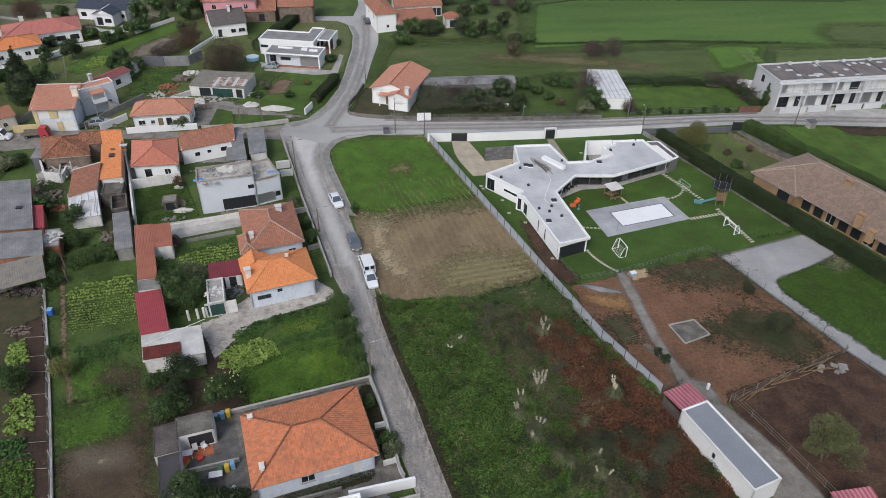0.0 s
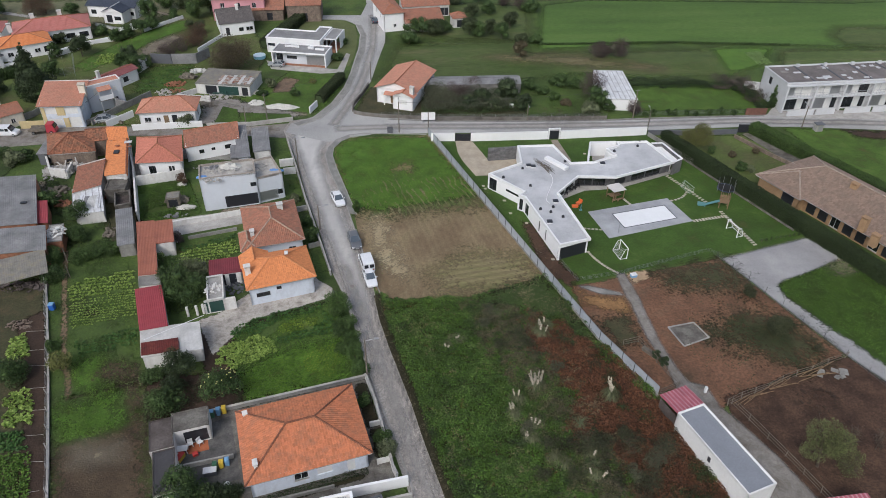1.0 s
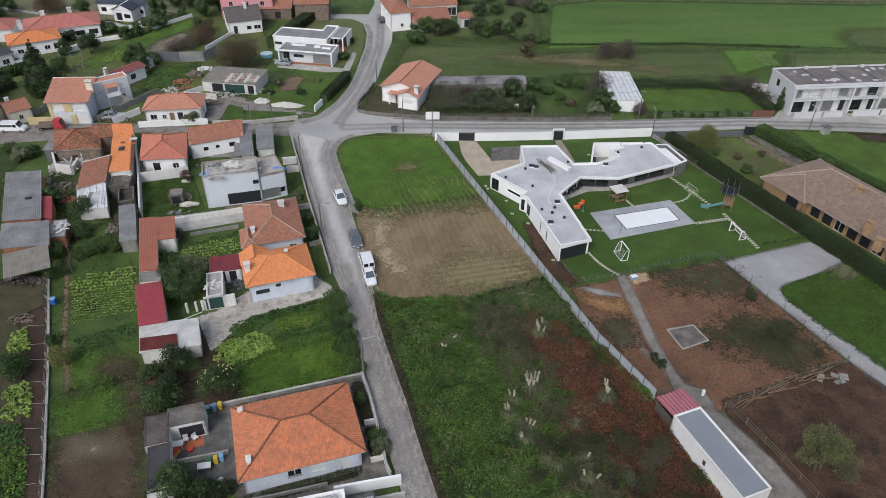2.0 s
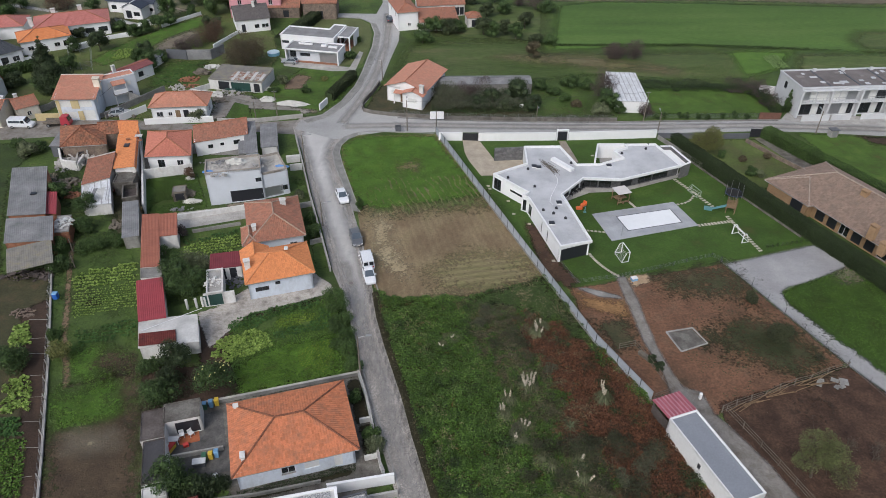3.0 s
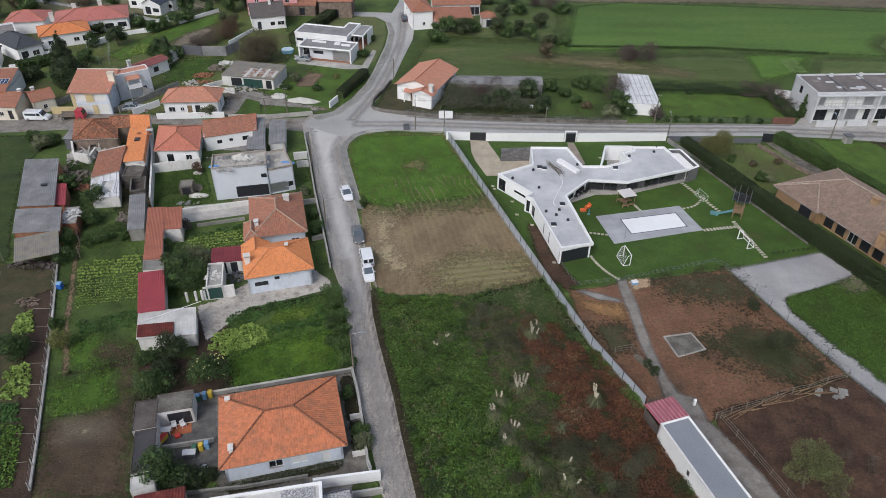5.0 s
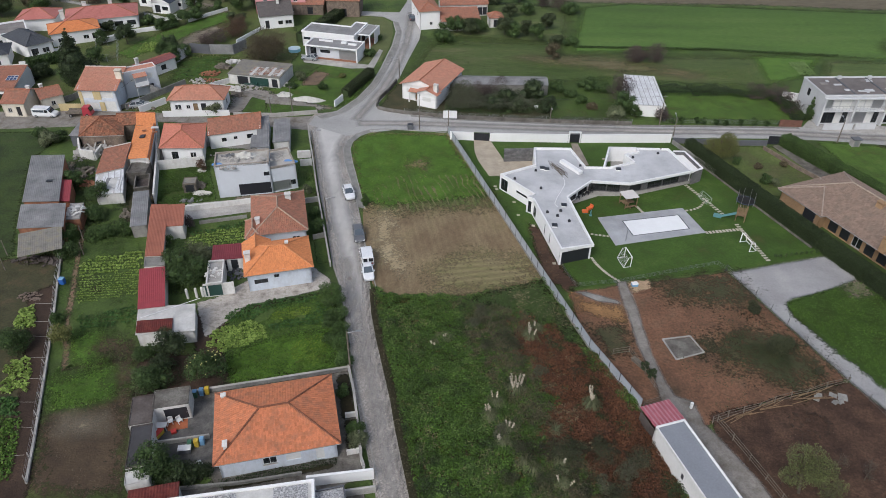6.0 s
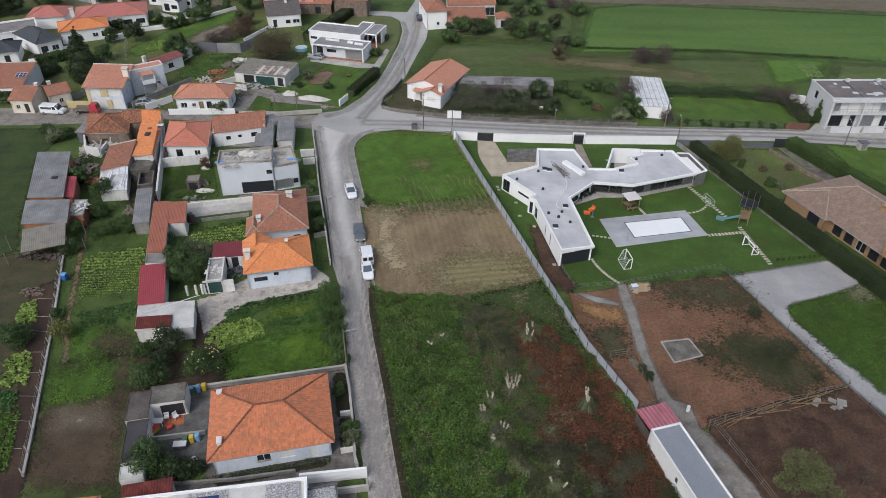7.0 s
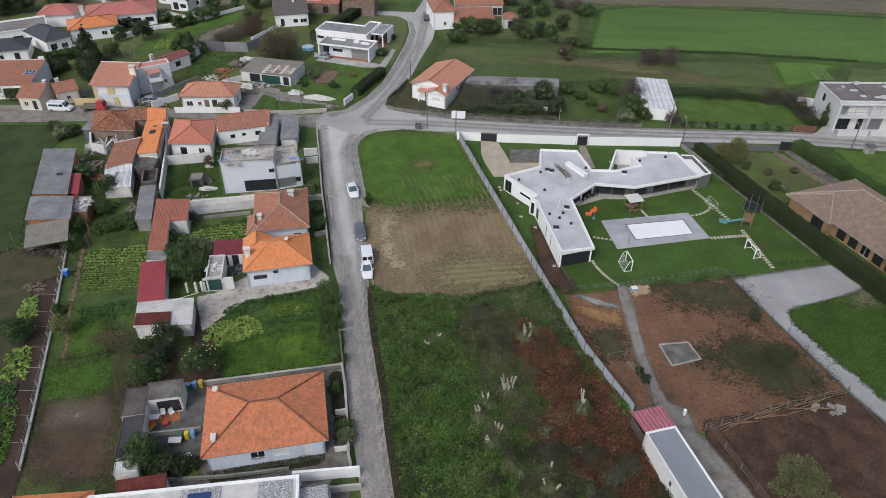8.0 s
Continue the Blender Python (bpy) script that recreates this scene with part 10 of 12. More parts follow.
wild("meadow_growth", "tufts of green and dry grass in the meadow", [(-12.92, 153.88), (22.69, 153.39), (76.04, 155.12), (79.47, 176.34), (28.60, 174.52), (-8.07, 181.42)], 9.0, 0.1, 0.35, WEED, 31, zone(5.0, 0.05, 2.0, 0.06), long=2.0)
wild("meadow_straw", "dry straw tufts in the meadow", [(15.52, 164.17), (69.10, 158.24), (76.89, 173.08), (30.48, 172.22)], 6.0, 0.08, 0.4, STRAW, 32, zone(6.0, 0.0, 2.0, 0.06), long=2.6, flat=0.0)
wild("yard_weeds", "scattered weeds on the reddish earth", [(30.85, 80.61), (43.18, 84.43), (52.21, 63.01), (34.89, 56.64), (30.34, 68.54)], 12, 0.12, 0.25, WEED_DARK, 33, zone(8.0, 0.12, 2.0, 0.18))


def pampas(label, x, y, h, n, seed):
    rng = np.random.default_rng(seed)
    root = tagged(place("pampas_grass", x, y), label, "pampas grass", "pampas clumps")
    s = Shape()
    for k in range(260):
        a, t = rng.uniform(0, math.tau), rng.uniform(0.25, 1.3)
        d = np.array([math.cos(a), math.sin(a)])
        p1, p2 = (*(d * 0.5 * t), h * rng.uniform(0.4, 0.75)), (*(d * 1.1 * t), h * 0.3 * rng.uniform(0.2, 1.3))
        s.bar((*(d * 0.1), 0), p1, 0.05, 0.012).bar(p1, p2, 0.035, 0.01)
    part("foliage", s, PAMPAS_LEAF, root)
    for k in range(n):
        a, t = rng.uniform(0, math.tau), rng.uniform(0.15, 0.95)
        top = np.array([math.cos(a) * t, math.sin(a) * t, h * rng.uniform(0.8, 1.1)])
        st = part("stalk", Shape().tube((top[0] * 0.2, top[1] * 0.2, 0), top, 0.02, 0.012, 4), STRAW, root)
        u = rng.uniform(-0.7, 0.35, 110)
        c = top * (1 + u / h * 0.6)[:, None] + np.column_stack([rng.normal(size=110) * 0.06, rng.normal(size=110) * 0.06, u * 0.4])
        leaf_mesh("plume", leaf_quads(c, 0.04, rng, flat=-3.0, long=5.0), PLUME, st)


for k, (x, y, h, n) in enumerate(((10.29, 58.94, 2.3, 16), (19.18, 56.91, 2.6, 6), (12.6, 68.2, 2.0, 2), (14.9, 48.5, 1.8, 1), (14.8, 45.6, 1.7, 2), (10.8, 48.4, 1.8, 0), (11.6, 47.6, 1.6, 0), (6.90, 54.79, 1.8, 3), (7.71, 56.90, 1.8, 2), (9.12, 53.15, 1.6, 3), (8.50, 51.03, 1.5, 2), (12.37, 68.86, 1.7, 4), (13.35, 70.22, 1.4, 2), (-0.30, 66.68, 1.0, 2), (0.75, 67.99, 1.0, 2))):
    pampas("pampas grass clump with pale plumes" if n else "arching pampas grass clump without plumes", x, y, h, n, 60 + k)
for k, (x, y, h, r) in enumerate(((14.93, 49.73, 1.8, 1.9), (19.53, 49.03, 1.9, 2.0), (22.57, 47.59, 2.2, 2.0), (23.5, 49.1, 2.3, 1.7), (16.02, 48.4, 2.0, 1.5), (13.4, 61.7, 1.4, 1.2), (10.1, 66.5, 1.3, 1.1), (14.63, 48.96, 1.6, 1.5), (21.50, 46.98, 1.8, 1.6), (20.66, 44.49, 1.6, 1.5), (10.26, 49.81, 1.2, 1.4), (5.95, 72.61, 1.2, 1.3), (17.00, 49.92, 1.4, 1.2), (6.57, 65.96, 1.2, 1.4), (8.19, 52.15, 1.3, 1.3), (12.69, 46.13, 1.5, 1.4), (19.08, 50.73, 1.5, 1.3), (19.04, 45.51, 1.6, 1.3), (8.99, 46.07, 1.2, 1.2), (8.96, 68.14, 1.3, 1.5), (4.84, 70.28, 1.2, 1.2), (10.87, 63.98, 1.1, 1.2))):
    tree("twiggy dark green wild shrub among the weeds", x, y, h * 1.2, r, (SHRUB_DARK, SHRUB_DARK, LEAF_TANGLE)[k % 3], 1500, 0.085, 0.08, name="shrub", category="shrub", group="wild shrubs", low=0.05, bare=1.0)


wild("rough_growth", "green growth between the vegetable rows", [(-29.17, 67.43), (-28.92, 71.24), (-22.55, 73.84), (-15.77, 76.81), (-13.69, 70.50), (-11.27, 62.09), (-18.52, 60.31), (-25.17, 58.51), (-27.43, 63.29)], 110, 0.1, 0.3, GARDEN_LEAF, 42, zone(3.0, -0.3, 2.0, 0.3), long=1.8)
wild("rough_growth", "low weeds under the citrus trees", [(-39.01, 63.08), (-31.42, 63.22), (-27.79, 63.28), (-25.75, 58.05), (-29.84, 56.62), (-36.60, 55.45)], 40, 0.12, 0.5, WEED_DARK, 43, zone(5.0, 0.0, 2.0, 0.3))
wild("rough_growth", "dark undergrowth behind the lean-to", [(-41.76, 81.81), (-36.04, 84.45), (-34.26, 79.28), (-35.78, 75.41), (-38.75, 74.13)], 40, 0.13, 0.4, WEED_DARK, 44)
wild("rough_growth", "rough growth round the old sheds", [(-71.58, 111.53), (-67.30, 113.75), (-62.33, 101.98), (-55.88, 101.77), (-51.85, 91.16), (-49.31, 90.43), (-59.61, 87.15), (-64.33, 96.62)], 30, 0.14, 0.45, WEED_DARK, 45, zone(5.0, -0.1, 2.0, 0.3))

bed("low_crop", "straggling vegetable rows on the garden slope", [(-66.17, 159.25), (-62.07, 163.69), (-56.98, 165.34), (-56.89, 160.98), (-59.64, 153.34), (-65.08, 151.85)], 1.5, 0.8, 0.4, KALE, 49, leaves=6, ang=20, height=0.3)
wild("rough_growth", "rough olive growth in the back gardens", BACK_GARDENS, 7, 0.08, 0.3, LEAF_OLIVE, 50, zone(7.0, 0.05, 2.0, 0.08), long=2.6, flat=0.1)
wild("dry_stalks", "dry stalks in the back gardens", BACK_GARDENS, 5, 0.1, 0.35, STRAW, 51, zone(9.0, 0.1, 2.0, 0.08), long=3.0, flat=0.0)

wild("yard_weeds", "dark scrub on the trampled earth", [(37.94, 70.91), (44.63, 72.19), (48.79, 68.88), (50.32, 63.67), (44.00, 60.64), (40.37, 64.50), (37.00, 65.47)], 26, 0.09, 0.3, WEED_DARK, 52, zone(8.0, -0.05, 2.0, 0.22), long=2.0)
wild("yard_weeds", "thin dry growth at the top of the yard", [(31.15, 81.16), (43.18, 84.43), (45.56, 79.34), (42.89, 76.36), (32.73, 78.04)], 22, 0.07, 0.22, TWIGS, 53, zone(3.0, 0.0, 2.0, 0.25), long=3.0)
wild("rough_growth", "fresh tufts in the garden lawn", [(-25.25, 64.86), (-19.83, 67.61), (-14.55, 68.80), (-12.71, 62.06), (-18.47, 60.03), (-25.05, 58.06), (-26.96, 62.30)], 70, 0.06, 0.18, GARDEN_LEAF, 54, long=3.0, flat=0.2)

for x, y, h, r, m, lab in ((-133.02, 189.83, 8.0, 4.6, HEDGE_DARK, "tall dark tree behind the white houses"), (-129.47, 191.24, 8.5, 4.4, HEDGE_DARK, "tall dark tree behind the white houses"), (-134.39, 187.66, 7.0, 4.2, LEAF_DARK, "dark tree behind the white houses"), (-123.71, 199.26, 5.0, 4.0, LEAF_BROWN, "brown tree beyond the red roofs"),
        (-100.81, 135.45, 3.2, 2.2, LEAF_DARK, "dark shrub by the lane wall"), (-98.17, 134.53, 2.4, 1.8, LEAF_DARK, "dark shrub by the lane wall"), (-103.37, 135.79, 3.4, 2.4, LEAF_DARK, "dark shrub by the lane wall"), (-97.32, 148.64, 3.0, 2.2, HEDGE_DARK, "dark bush behind the cottage"), (-96.16, 150.84, 3.2, 2.4, HEDGE_DARK, "dark bush behind the cottage"), (-73.60, 165.84, 3.6, 2.2, LEAF_DARK, "dark round bush beside the annex")):
    tree(lab, x, y, h, r, m, int(700 * r * (1 + h / 6)), 0.18, 0.12 + 0.03 * r, name="tree" if h > 3.2 else "shrub", category="tree" if h > 3.2 else "shrub", low=0.06, core=0.6)

wild("tall_grass", "dark grass tussocks on the plot beside the gravel", [(49.66, 77.87), (55.99, 80.73), (62.31, 83.44), (75.41, 65.13), (64.39, 48.37), (56.94, 62.60), (49.83, 75.38)], 30, 0.09, 0.35, WEED, 55, zone(4.0, 0.0, 2.0, 0.25), long=3.0, flat=0.0)
for x, y in ((19.18, 56.91), (10.13, 58.75), (13.32, 69.88), (8.59, 51.35), (14.96, 46.88), (14.54, 53.07), (7.01, 54.46), (6.89, 72.63), (1.35, 67.57)):
    rr = np.random.default_rng(int(x * 10) + 900)
    tuft = tagged(place("grass_tussock", x, y), "pale green arching grass tussock among weeds", "tussock", "grass tussocks")
    s = Shape()
    for k in range(90):
        a, t = rr.uniform(0, math.tau), rr.uniform(0.4, 1.2)
        d = np.array([math.cos(a), math.sin(a)])
        p1, p2 = (*(d * 0.55 * t), 1.0 * t), (*(d * 1.15 * t), 0.75 * t)
        s.bar((*(d * 0.08), 0.2), p1, 0.035, 0.01).bar(p1, p2, 0.025, 0.01)
    part("foliage", s, LEAF_GREY, tuft)
THICKET = [(-2.0, 146.6), (2.0, 150.2), (6.8, 147.0), (12.7, 147.0), (16.2, 147.0), (20.5, 145.8), (20.1, 138.0), (7.2, 136.6), (-2.1, 137.3)]
canopy("thicket", "tangled grey-green shrubs beside the gable house", THICKET, 100, 0.11, 0.2, 3.0, LEAF_TANGLE, 131, lambda q: np.clip(0.75 + cloudy(q, 0.2, 31), 0, 1), each=0.22, r0=1.0, r1=2.2)
canopy("thicket", "dark undergrowth of the thicket", THICKET, 40, 0.15, 0.15, 1.0, LEAF_DARK, 132, each=0.3, r0=0.8, r1=1.8)
canopy("roadside_weeds", "rank weeds behind the roadside fence", [(-8.0, 136.4), (1.6, 135.0), (19.4, 134.5), (37.3, 134.5), (37.3, 136.4), (19.4, 136.2), (1.6, 136.6), (-8.0, 137.6)], 70, 0.12, 0.1, 1.1, LEAF_TANGLE, 133, each=0.6, r0=0.5, r1=1.1)
canopy("roadside_weeds", "low weeds along the foot of the roadside wall", [(-10.4, 135.95), (1.5, 134.4), (19.4, 133.85), (37.3, 133.85), (37.3, 133.45), (19.4, 133.5), (1.5, 134.0), (-10.4, 135.5)], 60, 0.07, 0.03, 0.3, WEED_DARK, 134, lambda q: np.clip(0.4 + cloudy(q, 0.4, 33), 0, 1), each=2.0, r0=0.2, r1=0.5)
canopy("rough_growth", "rough green growth in the fenced plot", [(21.0, 136.6), (37.0, 136.6), (37.4, 152.0), (21.5, 152.6)], 40, 0.11, 0.05, 0.7, GRASS_TUFT, 144, lambda q: np.clip(0.5 + cloudy(q, 0.25, 44), 0, 1), each=0.6, r0=0.4, r1=1.1)
canopy("rough_growth", "brown dead growth in the fenced plot", [(21.0, 136.6), (37.0, 136.6), (37.4, 152.0), (21.5, 152.6)], 45, 0.06, 0.05, 0.7, LEAF_BROWN, 145, lambda q: np.clip(1.2 * cloudy(q, 0.25, 45) - 0.1, 0, 1), each=0.6, r0=0.4, r1=1.0, long=4.0, upright=1.2)
SCRUBBY = [(37.9, 70.9), (44.6, 72.2), (48.8, 68.9), (50.3, 63.7), (44.0, 60.6), (40.4, 64.5), (37.0, 65.5)]
canopy("yard_weeds", "dark low scrub creeping over the earth yard", SCRUBBY, 110, 0.07, 0.04, 0.5, WEED_DARK, 146, lambda q: np.clip(0.15 + 0.2 * depth_in(q, SCRUBBY) + 1.1 * cloudy(q, 0.3, 46), 0, 1), each=0.9, r0=0.4, r1=1.0)
canopy("clods", "clods, straw and dung on the bare paddock", [(34.5, 56.0), (51.5, 62.2), (60.5, 47.6), (52.0, 34.5), (39.5, 36.5), (35.0, 50.0)], 9, 0.07, 0.02, 0.08, STRAW, 147, lambda q: np.clip(0.25 + cloudy(q, 0.3, 47), 0, 0.9), each=2.0, r0=0.2, r1=0.4, long=1.6, upright=0.6)
canopy("clods", "dark clods on the bare paddock", [(34.5, 56.0), (51.5, 62.2), (60.5, 47.6), (52.0, 34.5), (39.5, 36.5), (35.0, 50.0)], 14, 0.12, 0.02, 0.1, SOIL, 148, lambda q: np.clip(0.1 + 1.2 * cloudy(q, 0.25, 48), 0, 0.9), each=2.0, r0=0.2, r1=0.4, long=1.3, upright=0.8)
canopy("clods", "clods and stones on the reddish yard", [(19.5, 77.8), (43.0, 84.2), (51.6, 63.2), (34.9, 57.2), (27.5, 58.5), (21.0, 67.5)], 8, 0.06, 0.02, 0.06, STRAW, 149, lambda q: np.clip(0.2 + cloudy(q, 0.3, 49), 0, 0.8), each=2.0, r0=0.2, r1=0.4, long=1.6, upright=0.6)
canopy("clods", "clods in the dug soil of the west garden", [(-46.0, 53.2), (-42.2, 54.2), (-37.2, 56.0), (-31.9, 42.1), (-42.2, 42.0), (-44.3, 47.5)], 30, 0.09, 0.02, 0.12, PALE_SOIL, 150, lambda q: np.clip(0.3 + cloudy(q, 0.4, 50), 0, 0.9), each=2.0, r0=0.2, r1=0.4, long=1.3, upright=0.8)
canopy("tall_grass", "uneven fresh grass between the west garden beds", [(-48.8, 66.4), (-44.7, 66.7), (-41.0, 59.9), (-38.9, 55.6), (-41.5, 53.8), (-45.3, 52.9), (-47.6, 58.1)], 90, 0.07, 0.04, 0.26, CORNER_LEAF, 151, lambda q: np.clip(0.45 + cloudy(q, 0.3, 51), 0, 1), each=1.4, r0=0.3, r1=0.7, long=2.6)
canopy("dry_grass", "dry tall grass in the pale strip", [(14.0, 169.8), (28.5, 171.6), (38.4, 170.4), (56.0, 163.5), (55.0, 160.0), (37.0, 163.5), (19.6, 167.8)], 22, 0.07, 0.1, 0.6, STRAW, 161, lambda q: np.clip(0.45 + cloudy(q, 0.2, 61), 0, 1), each=0.8, r0=0.4, r1=0.9, long=5.0, upright=1.5)
canopy("meadow_growth", "uneven tussocks over the rough meadow", [(-11.5, 155.0), (22.7, 154.4), (76.0, 156.0), (79.0, 175.0), (28.6, 173.5), (26.0, 179.5), (-8.0, 179.5)], 7, 0.13, 0.05, 0.4, GRASS_TUFT, 162, lambda q: np.clip(0.4 + cloudy(q * np.array([0.4, 1.6]), 0.1, 62), 0, 1), each=0.5, r0=0.4, r1=0.9, long=2.4)
canopy("meadow_growth", "tussocks and weeds under the fruit trees", [(-6.0, 185.0), (5.6, 183.0), (28.0, 180.6), (30.0, 212.0), (10.0, 214.0)], 8, 0.14, 0.05, 0.6, LEAF_TANGLE, 163, lambda q: np.clip(0.3 + cloudy(q, 0.15, 63), 0, 1), each=0.5, r0=0.4, r1=1.0, long=2.4)
# ---- walls, yards and clutter of the houses ----
garden_wall("back_wall", "grey block wall behind the house", [(-29.76, 56.36), (-23.65, 57.99), (-10.92, 61.51)], 0.6, 0.22, CONCRETE, cap=PALE_CONCRETE)
garden_wall("front_wall", "low pale wall along the street", [(-10.92, 61.51), (-9.76, 57.86), (-8.64, 53.36), (-7.35, 47.65), (-6.88, 46.55)], 0.9, 0.22, OLD_WHITE, cap=PALE_CONCRETE)
garden_wall("cross_wall", "low pale wall across the front yard", [(-10.15, 53.84), (-8.72, 54.20)], 0.8, 0.22, OLD_WHITE)
garden_wall("cross_wall", "low pale wall across the front yard", [(-9.14, 48.59), (-7.47, 49.07)], 0.8, 0.22, OLD_WHITE)
garden_wall("front_wall", "low concrete wall along the house fronts", [(-29.15, 126.27), (-26.28, 115.91), (-23.09, 103.87), (-19.63, 91.88), (-16.98, 82.61)], 0.9, 0.25, PALE_CONCRETE)
garden_wall("cross_wall", "grey wall between two front yards", [(-20.99, 89.51), (-19.13, 90.33)], 0.9, 0.22, CONCRETE)
garden_wall("cross_wall", "pale wall beside the front yard", [(-27.95, 112.66), (-25.82, 113.14)], 1.4, 0.22, OLD_WHITE)
garden_wall("cross_wall", "pale wall beside the front yard", [(-29.16, 115.84), (-26.68, 116.34)], 1.4, 0.5, OLD_WHITE)
garden_wall("cross_wall", "pale wall beside the house corner", [(-24.51, 100.00), (-22.30, 100.77)], 1.0, 0.22, PALE_CONCRETE)
garden_wall("boundary_wall", "tall whitewashed boundary wall", [(-57.71, 120.23), (-54.51, 111.97), (-49.76, 98.00)], 2.2, 0.3, OLD_WHITE)
garden_wall("yard_wall", "pale concrete yard wall", [(-53.46, 109.53), (-45.56, 111.79)], 2.0, 0.22, OLD_WHITE)
garden_wall("lane_wall", "long white wall with small openings along the lane", [(-44.11, 96.41), (-38.66, 97.91), (-32.69, 99.81)], 1.0, 0.3, OLD_WHITE)
garden_wall("lane_edge", "low grey edging of the lane", [(-40.46, 92.69), (-33.19, 94.99)], 0.6, 0.2, CONCRETE)
garden_wall("garden_wall", "old grey garden wall", [(-41.94, 82.36), (-35.85, 85.03)], 1.2, 0.22, CONCRETE)
garden_wall("north_wall", "low concrete wall along the lane", [(-46.33, 132.69), (-37.52, 132.95), (-28.99, 135.09)], 0.9, 0.25, PALE_CONCRETE)
garden_wall("front_garden_wall", "white front garden wall", [(-60.92, 131.47), (-53.87, 132.21), (-47.23, 132.93)], 1.3, 0.2, WHITE)
garden_wall("side_wall", "white curving wall beside the white house", [(-66.51, 132.90), (-63.49, 136.81), (-62.68, 137.96)], 1.5, 0.2, WHITE)
garden_wall("side_wall", "pale side wall of the yard", [(-71.49, 133.83), (-66.33, 140.71), (-62.35, 147.47)], 1.0, 0.25, CONCRETE)
garden_wall("long_wall", "dark boarded wall between the gardens", [(-67.4, 168.0), (-62.3, 167.3)], 2.4, 0.3, DARK_RENDER)
garden_wall("long_wall", "pale grey sheet wall between the gardens", [(-62.2, 167.3), (-56.4, 167.5), (-54.2, 171.8)], 2.5, 0.25, FIBRE)
sheet_shed("narrow grey lean-to behind the red annex", -69.1, 162.4, 2.0, 7.0, -13.8, 2.0, 2.3, OLD_WHITE, FIBRE, name="lean_to")
garden_wall("white_wall", "thin white garden wall", [(-57.96, 175.42), (-55.54, 182.22), (-53.47, 187.61), (-48.61, 188.70)], 0.9, 0.25, WHITE)
garden_wall("white_wall", "white garden wall on the slope", [(-75.80, 190.41), (-71.78, 196.29), (-68.08, 201.42)], 1.0, 0.25, WHITE)
garden_wall("white_wall", "white garden wall below the red-roofed house", [(-92.50, 174.16), (-87.86, 180.15), (-80.83, 184.77)], 1.1, 0.3, WHITE)
garden_wall("white_wall", "white curved wall below the slate-roofed house", [(-105.43, 156.54), (-100.83, 158.08), (-98.31, 165.39), (-101.64, 168.31)], 1.0, 0.3, WHITE)
garden_wall("white_wall", "white wall beside the navy-roofed house", [(-90.35, 195.54), (-82.42, 191.09), (-77.16, 193.18)], 1.0, 0.3, WHITE)
garden_wall("lane_wall", "yellowish wall in front of the duplex", [(-83.68, 132.93), (-76.78, 133.40), (-72.09, 133.54)], 1.6, 0.25, YELLOW)
garden_wall("roadside_wall", "low dark grey wall along the road", [(-16.47, 138.23), (-14.43, 137.17), (-10.50, 136.18), (1.55, 134.64), (19.42, 134.09), (37.29, 134.08)], 0.8, 0.3, OLD_PAVING)
garden_wall("house_wall", "curved grey wall round the cream house", [(-16.80, 139.07), (-16.85, 142.24), (-15.26, 147.10), (-13.90, 152.86)], 0.9, 0.3, OLD_PAVING)
garden_wall("brick_wall", "low reddish brick wall beside the terrace", [(68.08, 135.51), (72.59, 135.37)], 1.5, 0.25, DARK_BRICK)
garden_wall("terrace_side", "white side wall of the terrace", [(73.24, 149.27), (77.06, 148.15), (76.94, 143.94)], 1.9, 0.25, WHITE)
garden_wall("corner_wall", "white end wall by the road bend", [(-25.89, 138.51), (-24.66, 142.00)], 1.5, 0.25, WHITE)
wire_fence("road_fence", "green mesh fence along the road", [(43.72, 135.07), (55.56, 135.41), (67.94, 135.78)], 1.3, FRAME_D, 3.0, 6, 0.04)
wire_fence("road_fence", "grey mesh fence on the roadside wall", [(-10.50, 136.18), (1.55, 134.64), (19.42, 134.09), (37.29, 134.08)], 1.4, STEEL, 3.0, 5, 0.035)
garden_wall("plot_edge", "low concrete edging below the garden fence", [(-42.84, 43.08), (-45.03, 48.95), (-48.26, 57.21), (-50.47, 62.88), (-53.98, 71.45), (-58.16, 81.47), (-60.40, 87.13)], 0.35, 0.25, PALE_CONCRETE)
wire_fence("plot_fence", "wire fence with pale concrete posts", [(-42.84, 43.08), (-45.03, 48.95), (-48.26, 57.21), (-50.47, 62.88), (-53.98, 71.45), (-58.16, 81.47), (-60.40, 87.13)], 1.5, PALE_CONCRETE, 2.6, 4, 0.07, 0.12)

patch("near_yard", [(-29.76, 56.36), (-10.98, 61.41), (-6.88, 46.55), (-6.30, 42.41), (-31.14, 42.05), (-33.67, 49.13)], 0.026, OLD_PAVING, "stained grey concrete round the house", "pavement", 0.1)
patch("front_bed", [(-12.30, 60.42), (-10.92, 60.83), (-9.01, 54.36), (-10.53, 53.66)], 0.04, UNDERGROWTH, "dark front garden bed", "garden", 0.3)
patch("front_bed", [(-10.10, 53.34), (-8.67, 53.69), (-7.64, 49.53), (-9.12, 49.05)], 0.04, UNDERGROWTH, "dark front garden bed", "garden", 0.3)
patch("front_bed", [(-22.01, 43.93), (-10.45, 47.38), (-10.25, 46.79), (-21.66, 43.26)], 0.045, UNDERGROWTH, "dark planted strip along the house", "garden", 0.2)
wild("border_plants", "dark border plants along the house", [(-22.4, 44.5), (-17.4, 46.0), (-10.2, 48.1), (-9.95, 47.3), (-17.2, 45.0), (-22.1, 43.6)], 130, 0.11, 0.6, WEED_DARK, 41)
